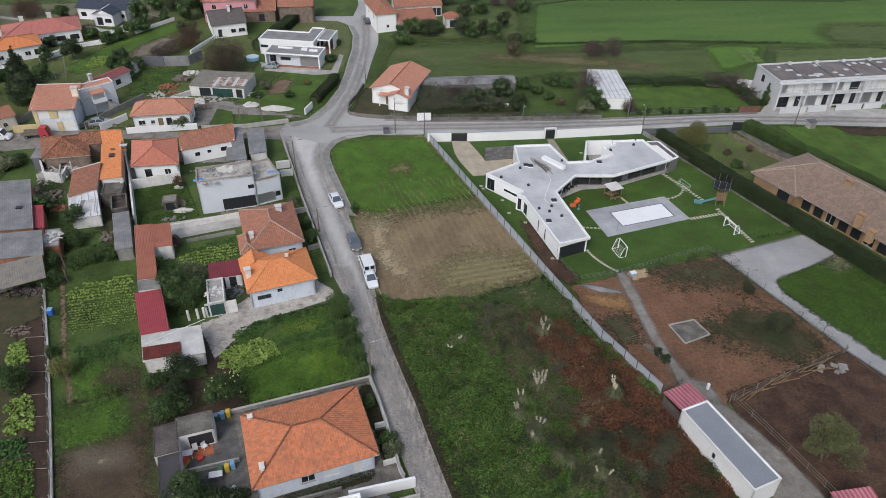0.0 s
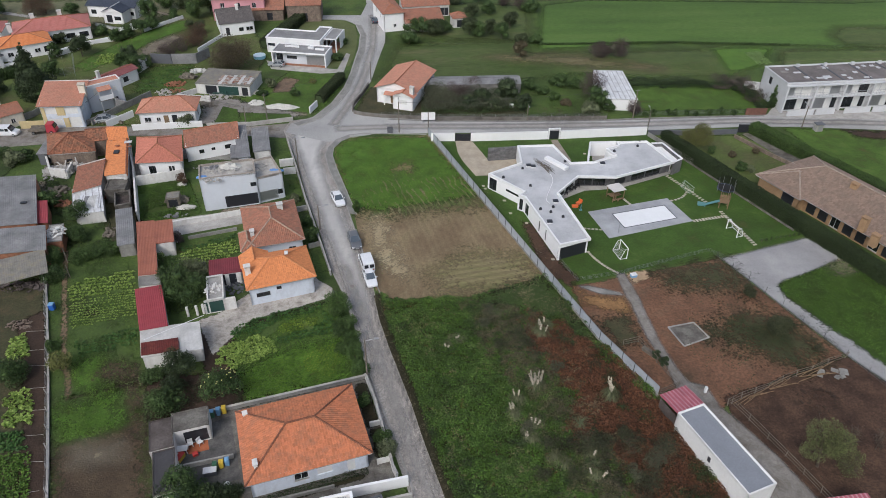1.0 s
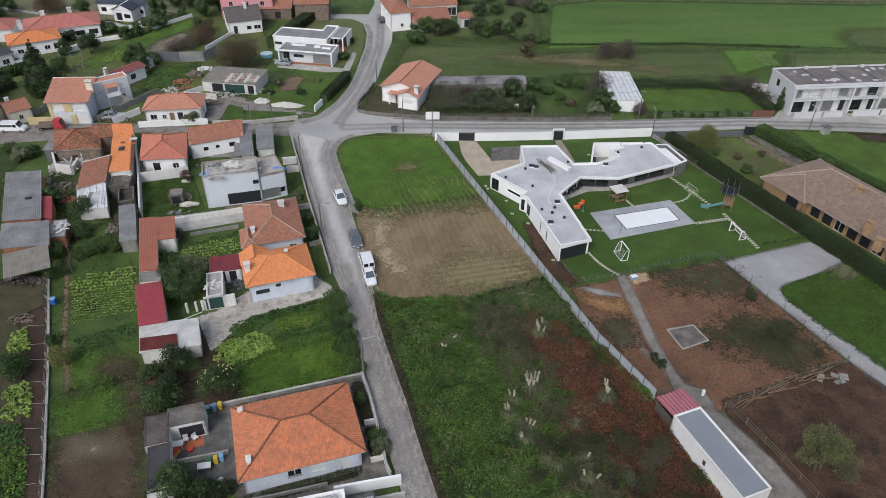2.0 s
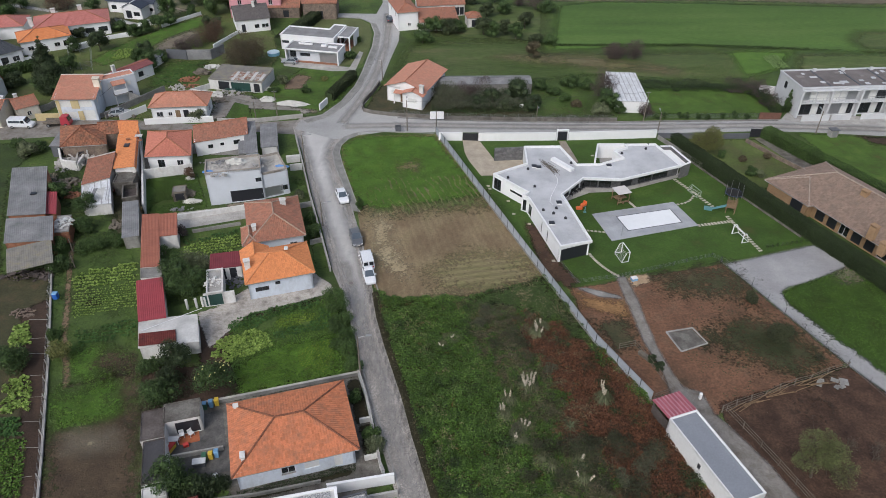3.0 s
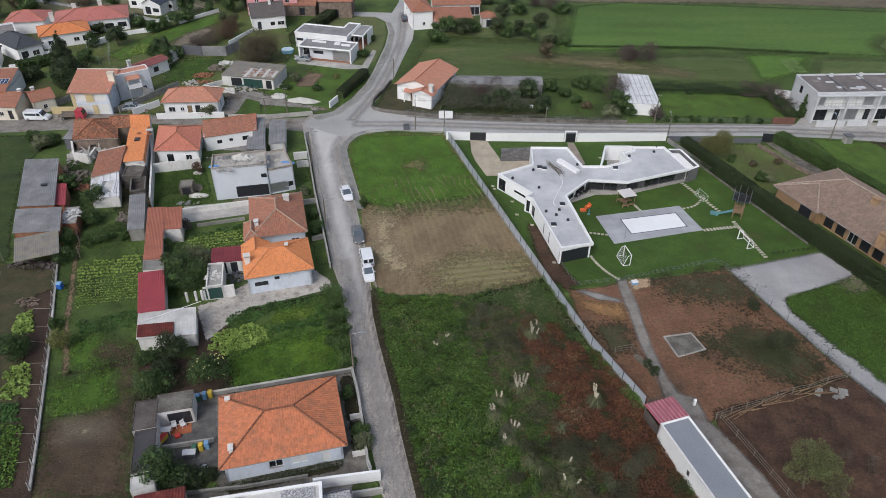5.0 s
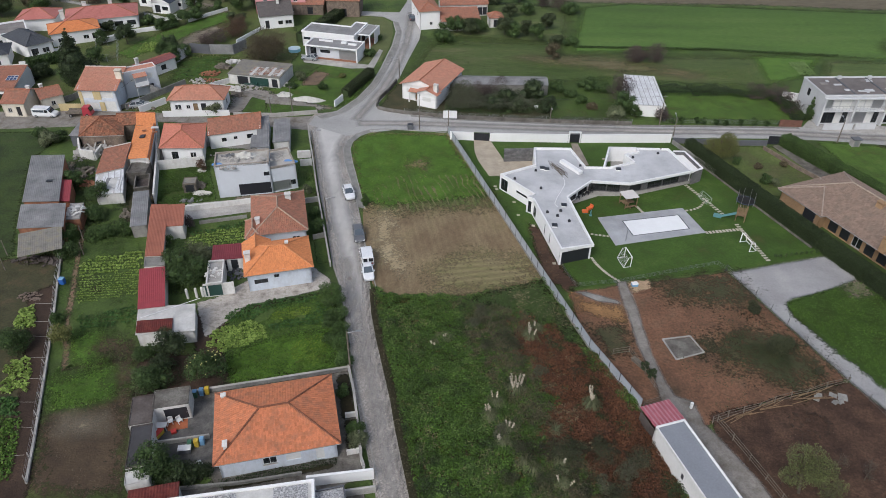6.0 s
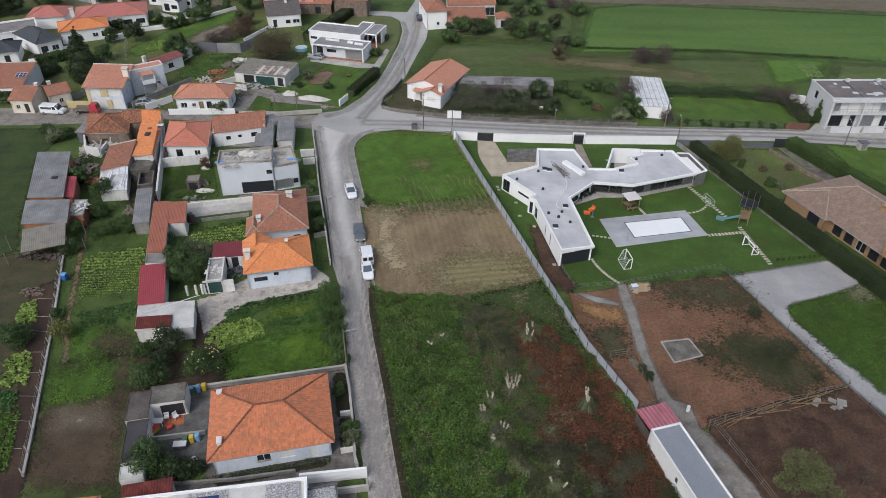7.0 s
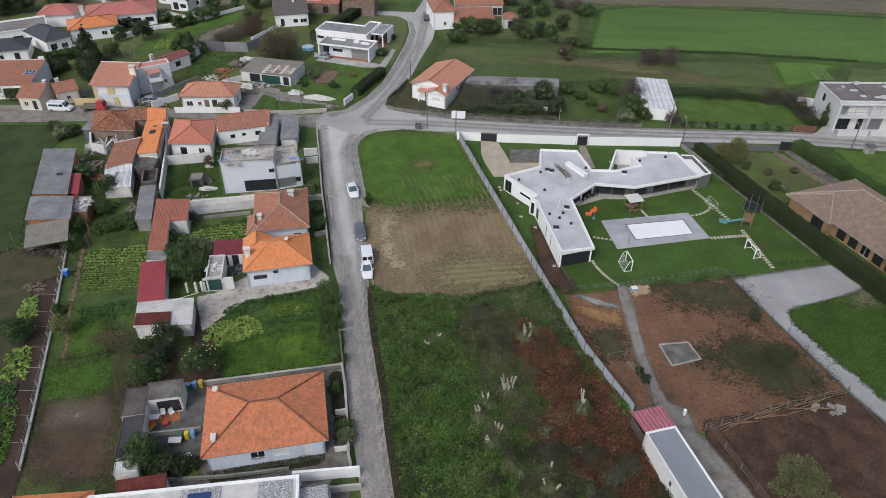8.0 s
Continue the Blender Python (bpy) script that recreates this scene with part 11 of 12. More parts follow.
patch("front_bed", [(-20.85, 89.21), (-18.97, 89.87), (-17.22, 83.72), (-19.20, 83.12)], 0.04, GRASS, "small dark grass yard", "garden", 0.2)

# courtyard buildings beside the near house
flat_block("concrete-topped annex beside the courtyard", -30.39, 53.65, 4.04, 2.76, 15.0, 2.6, OLD_WHITE, OLD_PAVING, OLD_PAVING, {0: [(0.6, 0.1, 2.6, 2.0, "dark")]}, "annex", 0.03, 0.08)
flat_block("annex with a dark brown flat roof", -33.09, 51.69, 2.56, 4.27, 16.2, 2.56, OLD_WHITE, BROWN_FELT, BROWN_FELT, {}, "annex", 0.03, 0.08)
flat_block("long annex with a dark grey felt roof", -31.46, 46.81, 2.30, 5.69, 16.0, 2.5, OLD_WHITE, surface("dark_felt", around((0.06, 0.058, 0.062), 0.3), s1=0.4, s2=4, fine=0.3), BROWN_FELT, {}, "annex", 0.03, 0.08)
flat_block("low annex with a white roof", -30.18, 42.97, 2.41, 1.58, 18.5, 2.4, OLD_WHITE, PALE_SHEET, PALE_SHEET, {}, "annex", 0.03, 0.08)
sheet_shed("low lean-to with rusted red sheets", -27.76, 40.99, 5.07, 2.08, 15.6, 2.0, 2.3, OLD_WHITE, DARK_RUST, name="lean_to")
patch("courtyard", [(-33.47, 53.68), (-29.42, 54.76), (-26.80, 56.09), (-23.84, 47.26), (-31.01, 45.71)], 0.045, surface("dark_paving", [(0.3, (0.07, 0.068, 0.066)), (0.5, (0.125, 0.12, 0.115)), (0.7, (0.2, 0.19, 0.175))], s1=0.6, s2=5, fine=0.4), "dark grey courtyard paving", "pavement")
patch("tiled_floor", [(-31.62, 52.62), (-28.81, 53.22), (-28.18, 51.30), (-30.25, 50.70)], 0.06, surface("terracotta", around((0.4, 0.13, 0.06), 0.2), s1=0.8, s2=6, fine=0.25), "terracotta-tiled corner of the courtyard", "floor")


def box_thing(name, label, x, y, rz, w, d, h, material, lid=None, category="", z=0.04, taper=0.92, group=""):
    root = tagged(place(name, x, y, z, rz), label, category or name.replace("_", " "), group)
    a, b = rect(w * taper, d * taper), rect(w, d)
    part("body", Shape().hexa([(*p, 0) for p in a], [(*p, h) for p in b]), material, root)
    if lid:
        part("lid", Shape().hexa([(*p, h + 0.004) for p in rect(w * 1.05, d * 1.05)], [(*p, h + 0.08) for p in rect(w * 0.98, d * 0.9)]), lid, root)
    return root


YELLOW_P, BLUE_P, WHITE_P, RED_P, GREEN_P = plain("yellow_plastic", (0.6, 0.42, 0.05), 0.45), plain("light_blue_plastic", (0.18, 0.35, 0.55), 0.45), plain("white_plastic", (0.7, 0.7, 0.7), 0.4), plain("red_plastic", (0.5, 0.05, 0.04), 0.45), plain("green_plastic", (0.05, 0.14, 0.08), 0.5)
for k, (x, y, m, c) in enumerate(((-28.80, 56.10, BLUE_P, "blue"), (-28.14, 56.44, BLUE_P, "blue"), (-27.52, 56.68, YELLOW_P, "yellow"), (-26.89, 48.72, GREEN_P, "dark green"), (-26.25, 48.93, YELLOW_P, "yellow"), (-25.69, 49.22, BLUE_P, "pale blue"))):
    box_thing("wheelie_bin", c + " plastic bin standing on the concrete", x, y, 10, 0.48, 0.55, 0.95, GREEN_P if k % 3 == 0 else m, m, "bin", group="courtyard bins")
for k, (x, y) in enumerate(((-30.35, 51.9), (-29.35, 52.1))):
    ch = tagged(place("garden_chair", x, y, 0.06, 20 + 30 * k), "white plastic garden chair on red tiles", "chair", "courtyard chairs")
    part("seat", Shape().box(-0.28, -0.28, 0.4, 0.28, 0.28, 0.45), WHITE_P, ch)
    part("backrest", Shape().box(-0.28, 0.22, 0.45, 0.28, 0.28, 0.9), WHITE_P, ch)
    for sx in (-0.24, 0.24):
        for sy in (-0.24, 0.24):
            part("leg", Shape().box(sx - 0.03, sy - 0.03, 0, sx + 0.03, sy + 0.03, 0.4), WHITE_P, ch)
for x, y, w, d in ((-31.15, 51.0, 1.5, 0.8), (-32.55, 52.54, 1.8, 0.7)):
    tb = tagged(place("garden_table", x, y, 0.045, 8), "white plastic table in the courtyard", "table")
    part("tabletop", Shape().box(-w / 2, -d / 2, 0.7, w / 2, d / 2, 0.75), WHITE_P, tb)
    for sx in (-1, 1):
        for sy in (-1, 1):
            part("leg", Shape().box(sx * (w / 2 - 0.1) - 0.04, sy * (d / 2 - 0.1) - 0.04, 0, sx * (w / 2 - 0.1) + 0.04, sy * (d / 2 - 0.1) + 0.04, 0.7), WHITE_P, tb)
box_thing("toy_car", "yellow and red plastic toy car", -31.10, 50.13, 70, 1.2, 0.7, 0.6, YELLOW_P, RED_P, "toy")
box_thing("toy_slide", "small red and white plastic slide", -31.61, 49.75, 80, 1.4, 0.5, 0.7, RED_P, WHITE_P, "toy")
box_thing("red_crate", "small red plastic crate on tiles", -29.53, 50.60, 30, 0.6, 0.5, 0.35, RED_P, None, "crate")
box_thing("storage_box", "grey storage box beside the bins", -27.29, 48.05, 10, 1.4, 0.8, 0.7, DARK_RENDER, WHITE_P, "box")
x, y = -24.89, 46.10
tank = tagged(place("water_tank", x, y, 0.04, -50), "white plastic drum lying on the ground", "tank")
part("drum", Shape().tube((-0.55, 0, 0.32), (0.55, 0, 0.32), 0.32, 0.32, 14), WHITE_P, tank)
part("chock", Shape().box(-0.4, -0.3, 0, 0.4, 0.3, 0.06), WOOD, tank)

# the white modern house at the near edge
nx, ny, nw, nd, nr = -21.65, 35.79, 23.02, 10.00, 12.0
mh = flat_block("white modern house with gravel roof panels", nx, ny, nw, nd, nr, 3.2, WHITE, PALE_SHEET, WHITE, {2: [(0.3, 0.9, 1.4, 1.2, W)]}, "house", 0.12, 0.3)
for f0, f1 in ((0.485, 0.66), (0.82, 0.97)):
    part("gravel_panel", Shape().box(-nw / 2 + nw * f0, -nd / 2 + 0.8, 3.0, -nw / 2 + nw * f1, nd / 2 - 0.4, 3.16), PALE_GRAVEL, mh)
part("solar_panel", Shape().box(-nw / 2 + nw * 0.52, nd / 2 - 2.8, 3.17, -nw / 2 + nw * 0.62, nd / 2 - 1.0, 3.26), plain("solar_cells", (0.03, 0.06, 0.16), 0.2), mh)
garden_wall("terrace_wall", "white plastered terrace wall", [(-12.76, 44.40), (-5.70, 45.74)], 1.6, 0.3, WHITE)
garden_wall("terrace_wall", "white plastered terrace wall", [(-8.57, 43.37), (-5.28, 44.08)], 1.0, 0.25, PALE_CONCRETE)
house("house under an orange tiled hip roof by the near gardens", -34.76, 34.33, 7.90, 9.00, 10.3, 3.0, "hip", OLD_WHITE, ORANGE_T, CAP, rise=1.8, over=0.35)

# ---- street furniture ----
def utility_pole(label, x, y, h, lamp=None, material=None):
    root = tagged(place("utility_pole", x, y, 0, 0), label, "utility pole", "poles along the roads")
    part("pole", Shape().tube((0, 0, -0.1), (0, 0, h), 0.13, 0.08, 8), material or GREY_WOOD, root)
    if lamp is not None:
        d = (math.cos(radians(lamp)), math.sin(radians(lamp)))
        arm = part("arm", Shape().tube((0, 0, h - 0.3), (d[0] * 1.2, d[1] * 1.2, h + 0.1), 0.04, 0.03, 6), STEEL, root)
        part("lamp_head", Shape().bar((d[0] * 1.1, d[1] * 1.1, h + 0.1), (d[0] * 1.75, d[1] * 1.75, h + 0.14), 0.25, 0.1), STEEL, arm)
    else:
        part("cross_arm", Shape().box(-0.5, -0.04, h - 0.35, 0.5, 0.04, h - 0.27), STEEL, root)
    return root


POLES = ((-38.35, 132.93, 4.57, None), (-34.46, 135.47, 5.99, None), (-13.41, 155.19, 4.95, 180), (-73.02, 133.78, 3.32, None), (-68.29, 147.28, 5.59, None), (-6.81, 129.16, 6.72, 90), (-0.89, 128.57, 5.00, None), (20.23, 133.84, 3.72, -90), (43.11, 134.51, 6.62, None), (44.83, 129.36, 4.29, 90), (77.42, 128.78, 5.03, 90), (-25.19, 113.15, 7.23, 0), (-19.66, 94.64, 4.74, 0), (-10.70, 61.41, 6.85, 0), (26.14, 84.64, 0.0, None))
tops = []
for x, y, h, lamp in POLES[:-1]:
    utility_pole("slim grey roadside pole" if lamp is None else "slim grey lamp post with one arm", x, y, h, lamp)
    tops.append(Vector((x, y, h - 0.2)))
cables = tagged(new("overhead_cable"), "thin dark overhead cables between the poles", "cable")
for a, b in ((0, 1), (1, 2), (4, 0), (3, 4), (11, 12), (12, 13), (5, 8)):
    s = Shape()
    pts = [tops[a].lerp(tops[b], k / 12) - Vector((0, 0, 1.6 * (k / 12) * (1 - k / 12))) for k in range(13)]
    for p, q in zip(pts, pts[1:]):
        s.bar(p, q, 0.03)
    part("cable", s, FRAME_D, cables)

x, y = -0.71, 133.76
sign = tagged(place("sign_board", x, y, 0, 2), "blank white roadside board on posts", "sign")
part("board", Shape().box(-1.45, -0.05, 0.5, 1.45, 0.05, 2.2), WHITE_PAINT, sign)
for sx in (-1.2, 1.2):
    part("post", Shape().box(sx - 0.05, 0.051, 0, sx + 0.05, 0.14, 2.2), STEEL, sign)
box_thing("waste_container", "dark grey-green waste container on the corner", -8.66, 129.11, 0, 1.15, 0.85, 1.0, DARK_RENDER, DARK, "container", z=0.1)
kiosk = box_thing("kiosk", "small white transformer kiosk with a grey roof", 80.26, 127.62, 5, 1.5, 1.2, 1.5, PALE_CONCRETE, None, "kiosk", taper=1.0)
part("roof", Shape().box(-0.9, -0.75, 1.504, 0.9, 0.75, 1.64), DARK_RENDER, kiosk, "flat dark grey roof slab")
part("door", Shape().box(-0.45, -0.63, 0.1, 0.45, -0.604, 1.3), STEEL, kiosk, "grey double door")
box_thing("notice_box", "small white meter box on a plot", 17.72, 140.40, 0, 0.9, 0.4, 0.8, WHITE_PAINT, None, "box")
box_thing("feeder", "small white feeder post in the yard", 31.22, 57.47, 0, 0.3, 0.3, 0.9, WHITE_PAINT, WHITE_PAINT, "feeder")
box_thing("play_table", "small blue plastic play table", 28.49, 80.57, 15, 0.9, 0.7, 0.5, BLUE_P, WHITE_P, "toy")
box_thing("water_trough", "pale wooden trough in the pen", 26.22, 64.45, -55, 2.2, 0.6, 0.5, GREY_WOOD, None, "trough")
box_thing("rain_barrel", "blue plastic barrel beside the garden fence", -55.22, 76.27, 0, 0.7, 0.7, 1.0, plain("deep_blue_plastic", (0.03, 0.12, 0.45), 0.4), BLUE_P, "barrel")
x, y = -41.72, 170.82
sp = tagged(place("garden_pool", x, y, 0.03), "round blue above-ground pool on the lawn", "pool")
part("wall", Shape().tube((0, 0, 0), (0, 0, 0.8), 1.5, 1.5, 24), plain("pool_blue", (0.25, 0.5, 0.65), 0.4), sp)
part("cover", Shape().tube((0, 0, 0.8), (0, 0, 0.85), 1.54, 1.42, 24), plain("pool_lid", (0.55, 0.68, 0.75), 0.4), sp)


def heap(name, label, x, y, rx, ry, h, n, size, material, seed, z=0.03, category="rubble", rz=0.0, tilt=25):
    """Broken pieces lying over one another."""
    rr = random.Random(seed)
    root = tagged(place(name, x, y, z, rz), label, category)
    for k in range(n):
        a, t = rr.uniform(0, math.tau), math.sqrt(rr.uniform(0, 1))
        px, py = math.cos(a) * t * rx, math.sin(a) * t * ry
        s = size * rr.uniform(0.4, 1.3)
        hz = max(0.0, h * (1 - t)) * rr.uniform(0.4, 1.0)
        m = pose(px, py, hz, rr.uniform(-tilt, tilt), rr.uniform(-tilt, tilt), rr.uniform(0, 360))
        w, d, e = s * rr.uniform(0.5, 1.4), s * rr.uniform(0.4, 1.0), s * rr.uniform(0.15, 0.5) if tilt > 5 else 0.08
        sh = Shape().box(-w / 2, -d / 2, 0, w / 2, d / 2, e)
        sh.v = [tuple(m @ Vector(v)) for v in sh.v]
        part("piece", sh, material, root)
    return root


def drape(name, label, x, y, rx, ry, h, material, seed, z=0.03, rz=0.0, category="tarpaulin"):
    """A cloth thrown over a heap, in folds."""
    root = tagged(place(name, x, y, z, rz), label, category)
    s, n = Shape(), 18
    def at(i, j):
        u, v = i / n * 2 - 1, j / n * 2 - 1
        r = math.hypot(u, v)
        k = 1 + 0.25 * noise.noise((u * 2, v * 2, seed))
        zz = max(0.0, 1 - r * r * 0.95) * h * (0.75 + 0.5 * noise.noise((u * 3, v * 3, seed + 3))) + 0.03 * abs(noise.noise((u * 9, v * 9, seed)))
        return (u * rx * k, v * ry * k, zz + 0.01)
    for i in range(n):
        for j in range(n):
            if math.hypot((i + 0.5) / n * 2 - 1, (j + 0.5) / n * 2 - 1) < 1.05:
                s.face(at(i, j), at(i + 1, j), at(i + 1, j + 1), at(i, j + 1))
    part("cloth", s, material, root, smooth=True)
    return root


TARP = surface("white_tarp", around((0.52, 0.51, 0.47), 0.15), s1=1.0, s2=4, fine=0.2)
BLUE_TARP = plain("blue_tarp", (0.1, 0.25, 0.55), 0.5)
drape("tarp_heap", "white tarpaulin over a long heap", -32.32, 141.76, 3.6, 1.2, 0.9, TARP, 2, rz=-8)
drape("tarp_heap", "white tarpaulin over a small heap", -38.11, 143.95, 1.8, 1.3, 0.9, TARP, 4)
drape("tarp_heap", "pale sheeting over garden heap", -38.72, 149.48, 1.6, 1.0, 0.7, TARP, 5)
drape("tarpaulin", "crumpled white tarpaulin on the flat roof", -35.3, 105.3, 1.9, 1.1, 0.75, TARP, 6, 6.02)
heap("rubble", "broken blocks and boards on the flat roof", -36.6, 103.6, 3.6, 0.7, 0.3, 60, 0.35, PALE_CONCRETE, 71, 6.0, rz=13)
heap("rubble", "grey crates and rubble on the flat roof", -38.3, 105.0, 1.2, 0.6, 0.4, 24, 0.4, FIBRE, 72, 6.0, rz=13)
heap("rubble", "broken blocks on the lower flat roof", -30.3, 107.6, 1.3, 1.6, 0.25, 40, 0.3, PALE_CONCRETE, 73, 4.7, rz=24)
patch("terrace_deck", [(-36.9, 101.3), (-31.2, 102.6), (-30.8, 100.7), (-36.5, 99.3)], 0.06, PALE_SOIL, "sandy unpaved terrace before the modern house", "ground", 0.4)
heap("junk", "grey boards and netting round the hutch", -45.2, 104.4, 2.0, 1.3, 0.7, 46, 0.8, GREY_WOOD, 74, tilt=45)
heap("junk", "grey sheets lying in the weeds", -44.6, 99.4, 2.2, 0.6, 0.2, 16, 0.5, FIBRE, 75, rz=12)
drape("tarpaulin", "crumpled blue tarpaulin on the flat roof", -39.16, 102.27, 1.2, 0.5, 0.4, BLUE_TARP, 7, 5.8)
drape("tarpaulin", "crumpled blue tarpaulin on the flat roof", -28.17, 106.40, 1.6, 0.6, 0.4, BLUE_TARP, 8, 4.5)
drape("tarpaulin", "white sheeting heaped in the weedy yard", -43.13, 102.08, 1.8, 0.8, 0.6, TARP, 9)
drape("tarpaulin", "white sack lying in the yard", -45.69, 109.73, 0.9, 0.6, 0.6, TARP, 10)
heap("rubble", "broken concrete scattered on the flat roof", -32.00, 104.00, 1.6, 0.9, 0.3, 40, 0.5, PALE_CONCRETE, 1, 5.8)
heap("rubble", "broken concrete scattered on the flat roof", -37.63, 105.23, 4.0, 1.6, 0.05, 50, 0.35, CONCRETE, 2, 5.8)
heap("rubble", "broken blocks along the roof edge", -37.53, 101.18, 1.8, 0.5, 0.2, 30, 0.4, PALE_CONCRETE, 3, 5.8)
heap("ruined_walls", "collapsed whitewashed ruin beside the cottage", -69.33, 114.77, 3.2, 3.0, 0.8, 60, 0.6, CONCRETE, 4, category="ruin")
heap("ruined_walls", "broken roof timbers of the ruin", -68.41, 115.89, 3.4, 2.8, 1.4, 30, 1.5, PALE_CONCRETE, 5, category="ruin")
heap("junk", "white junk piled on the hut roof", -60.41, 92.09, 1.6, 1.6, 0.4, 60, 0.5, OLD_WHITE, 6, 2.17)
heap("junk", "dark junk under the open shed", -61.68, 81.39, 4.0, 1.2, 0.8, 80, 0.55, BROWN_FELT, 7)
heap("stone_pile", "heap of grey stones in the garden", -58.32, 73.14, 2.0, 1.0, 0.6, 70, 0.3, STONE, 8, category="stones")
heap("firewood", "scattered firewood and boards by the yard", -58.25, 144.53, 4.0, 2.0, 0.4, 60, 0.9, WOOD, 9, category="firewood")
heap("junk", "white and pale scrap piled in the back yard", -60.0, 150.2, 1.8, 1.3, 0.5, 40, 0.6, PALE_CONCRETE, 81, tilt=40)
heap("junk", "rust-red scrap piled in the back yard", -58.4, 154.6, 2.2, 1.6, 0.6, 50, 0.6, BRICK, 82, tilt=40)
heap("junk", "grey boards and scrap piled in the back yard", -56.6, 158.8, 2.0, 1.5, 0.8, 60, 0.9, GREY_WOOD, 83, tilt=40)
heap("junk", "pale sheets and scrap by the sheet wall", -54.8, 162.2, 1.8, 1.2, 0.7, 50, 0.8, PALE_SHEET, 84, tilt=35)
heap("junk", "pale junk beside the workshop", -47.23, 147.33, 3.4, 1.5, 0.4, 70, 0.5, PALE_CONCRETE, 10)
heap("junk", "dark machinery parts beside the workshop", -45.90, 149.25, 2.8, 1.2, 0.9, 40, 0.9, GREEN_DOOR, 11)
heap("junk", "mixed household junk in the side court", -30.54, 80.42, 1.6, 1.9, 0.5, 80, 0.4, DARK_RENDER, 13)
heap("junk", "white household junk on the garage roof", -32.87, 77.18, 1.1, 1.5, 0.3, 40, 0.35, OLD_WHITE, 14, 2.15)
heap("junk", "pale junk between outbuilding and lane", -43.41, 91.82, 1.6, 0.8, 0.6, 40, 0.6, OLD_WHITE, 15)
heap("slab_heap", "loose pale slabs on the bare paddock", 48.83, 59.97, 1.9, 0.7, 0.08, 7, 1.3, CONCRETE, 17, category="slabs", tilt=3)
heap("clods", "darker clods and roots on the paddock", 44.75, 55.67, 3.0, 2.0, 0.2, 60, 0.35, SOIL, 18, category="clods")
for k, (x, y) in enumerate(((-35.93, 74.06), (-34.73, 74.33), (-33.93, 74.59), (-33.56, 74.72))):
    box_thing("gate_post", "white gate post of the yard", x, y, 0, 0.28, 0.28, 1.7, OLD_WHITE, None, "post", taper=1.0, group="yard gate posts")
for k, (x0, y0, x1, y1) in enumerate(((-57.01, 71.75, -54.45, 71.80), (-55.22, 68.04, -52.94, 68.19), (-54.25, 65.27, -51.70, 65.21), (-52.20, 61.36, -50.26, 61.49), (-50.61, 57.80, -49.01, 57.92), (-49.58, 54.04, -47.63, 54.15), (-48.28, 50.37, -46.10, 50.41), (-46.07, 46.47, -45.04, 46.63))):
    pp = tagged(place("row_pipe", x0, y0, 0.04), "thin pale irrigation pipe between garden rows", "pipe", "irrigation pipes")
    part("pipe", Shape().tube((0, 0, 0.06), (x1 - x0, y1 - y0, 0.06), 0.022, 0.022, 6), PALE_CONCRETE, pp)


garden_wall("garden_wall", "white terrace wall of the slate-roofed house", [(-103.54, 161.90), (-101.60, 165.28), (-98.86, 166.88)], 1.0, 0.3, WHITE)
garden_wall("garden_wall", "low white wall below the slate-roofed house", [(-105.60, 156.88), (-103.75, 157.98), (-103.54, 161.90)], 0.8, 0.3, WHITE)
garden_wall("garden_wall", "white wall beside the orange-roofed house", [(-92.12, 172.57), (-88.89, 176.75)], 1.3, 0.3, WHITE)
garden_wall("garden_wall", "long white wall in front of the red-roofed house", [(-88.89, 176.75), (-87.45, 181.02), (-80.52, 183.89)], 0.9, 0.3, WHITE)
garden_wall("garden_wall", "grey wall along the yard of the duplex", [(-69.95, 134.14), (-66.33, 140.71), (-61.92, 148.11)], 1.4, 0.25, CONCRETE)
garden_wall("garden_wall", "grey wall beside the cottages", [(-86.78, 134.46), (-83.34, 138.47), (-82.66, 140.79)], 1.4, 0.25, CONCRETE)
garden_wall("garden_wall", "white garden wall of the navy-roofed house", [(-90.35, 195.54), (-82.42, 191.09), (-80.13, 194.98)], 1.0, 0.3, WHITE)

for k, (x, y, rx, ry, h, n, size, m, lab) in enumerate((
    (-67.94, 119.95, 2.6, 1.6, 0.9, 40, 0.9, GREY_WOOD, "old boards and beams behind the cottage"), (-58.43, 105.85, 1.2, 1.8, 0.7, 30, 0.7, RUST, "rusty scrap beside the outhouse"),
    (-66.94, 107.59, 1.8, 2.2, 0.6, 40, 0.8, GREY_WOOD, "weathered boards in the overgrown court"), (-64.09, 103.80, 1.6, 1.2, 0.5, 30, 0.6, BRICK, "heap of old bricks in the court"),
    (-53.53, 94.85, 0.8, 1.6, 0.5, 24, 0.6, GREY_WOOD, "boards leaning beside the shed"),
    (-57.28, 147.63, 3.2, 1.4, 0.4, 50, 0.5, PALE_CONCRETE, "pale building scraps on the slope"), (-56.93, 150.81, 2.2, 1.2, 0.4, 50, 0.35, BRICK, "heap of old roof tiles on the slope"),
    (-53.71, 144.06, 2.4, 1.0, 0.4, 30, 0.7, OLD_WHITE, "white scraps beside the yard"), (-49.04, 143.01, 2.8, 1.4, 0.4, 36, 0.7, GREY_WOOD, "scattered boards in the yard"), (-66.32, 135.62, 3.0, 1.0, 0.5, 30, 0.9, GREY_WOOD, "stacked boards along the wall"),
)):
    heap("junk", lab, x, y, rx, ry, h, n, size, m, 70 + k)

x, y = -13.67, 79.83
cover = tagged(place("manhole_cover", x, y, 0.05), "round dark iron manhole cover in the street", "manhole cover")
part("lid", Shape().tube((0, 0, 0), (0, 0, 0.02), 0.36, 0.36, 16), surface("cast_iron", around((0.16, 0.14, 0.13), 0.2), s1=2, s2=12, fine=0.3), cover)
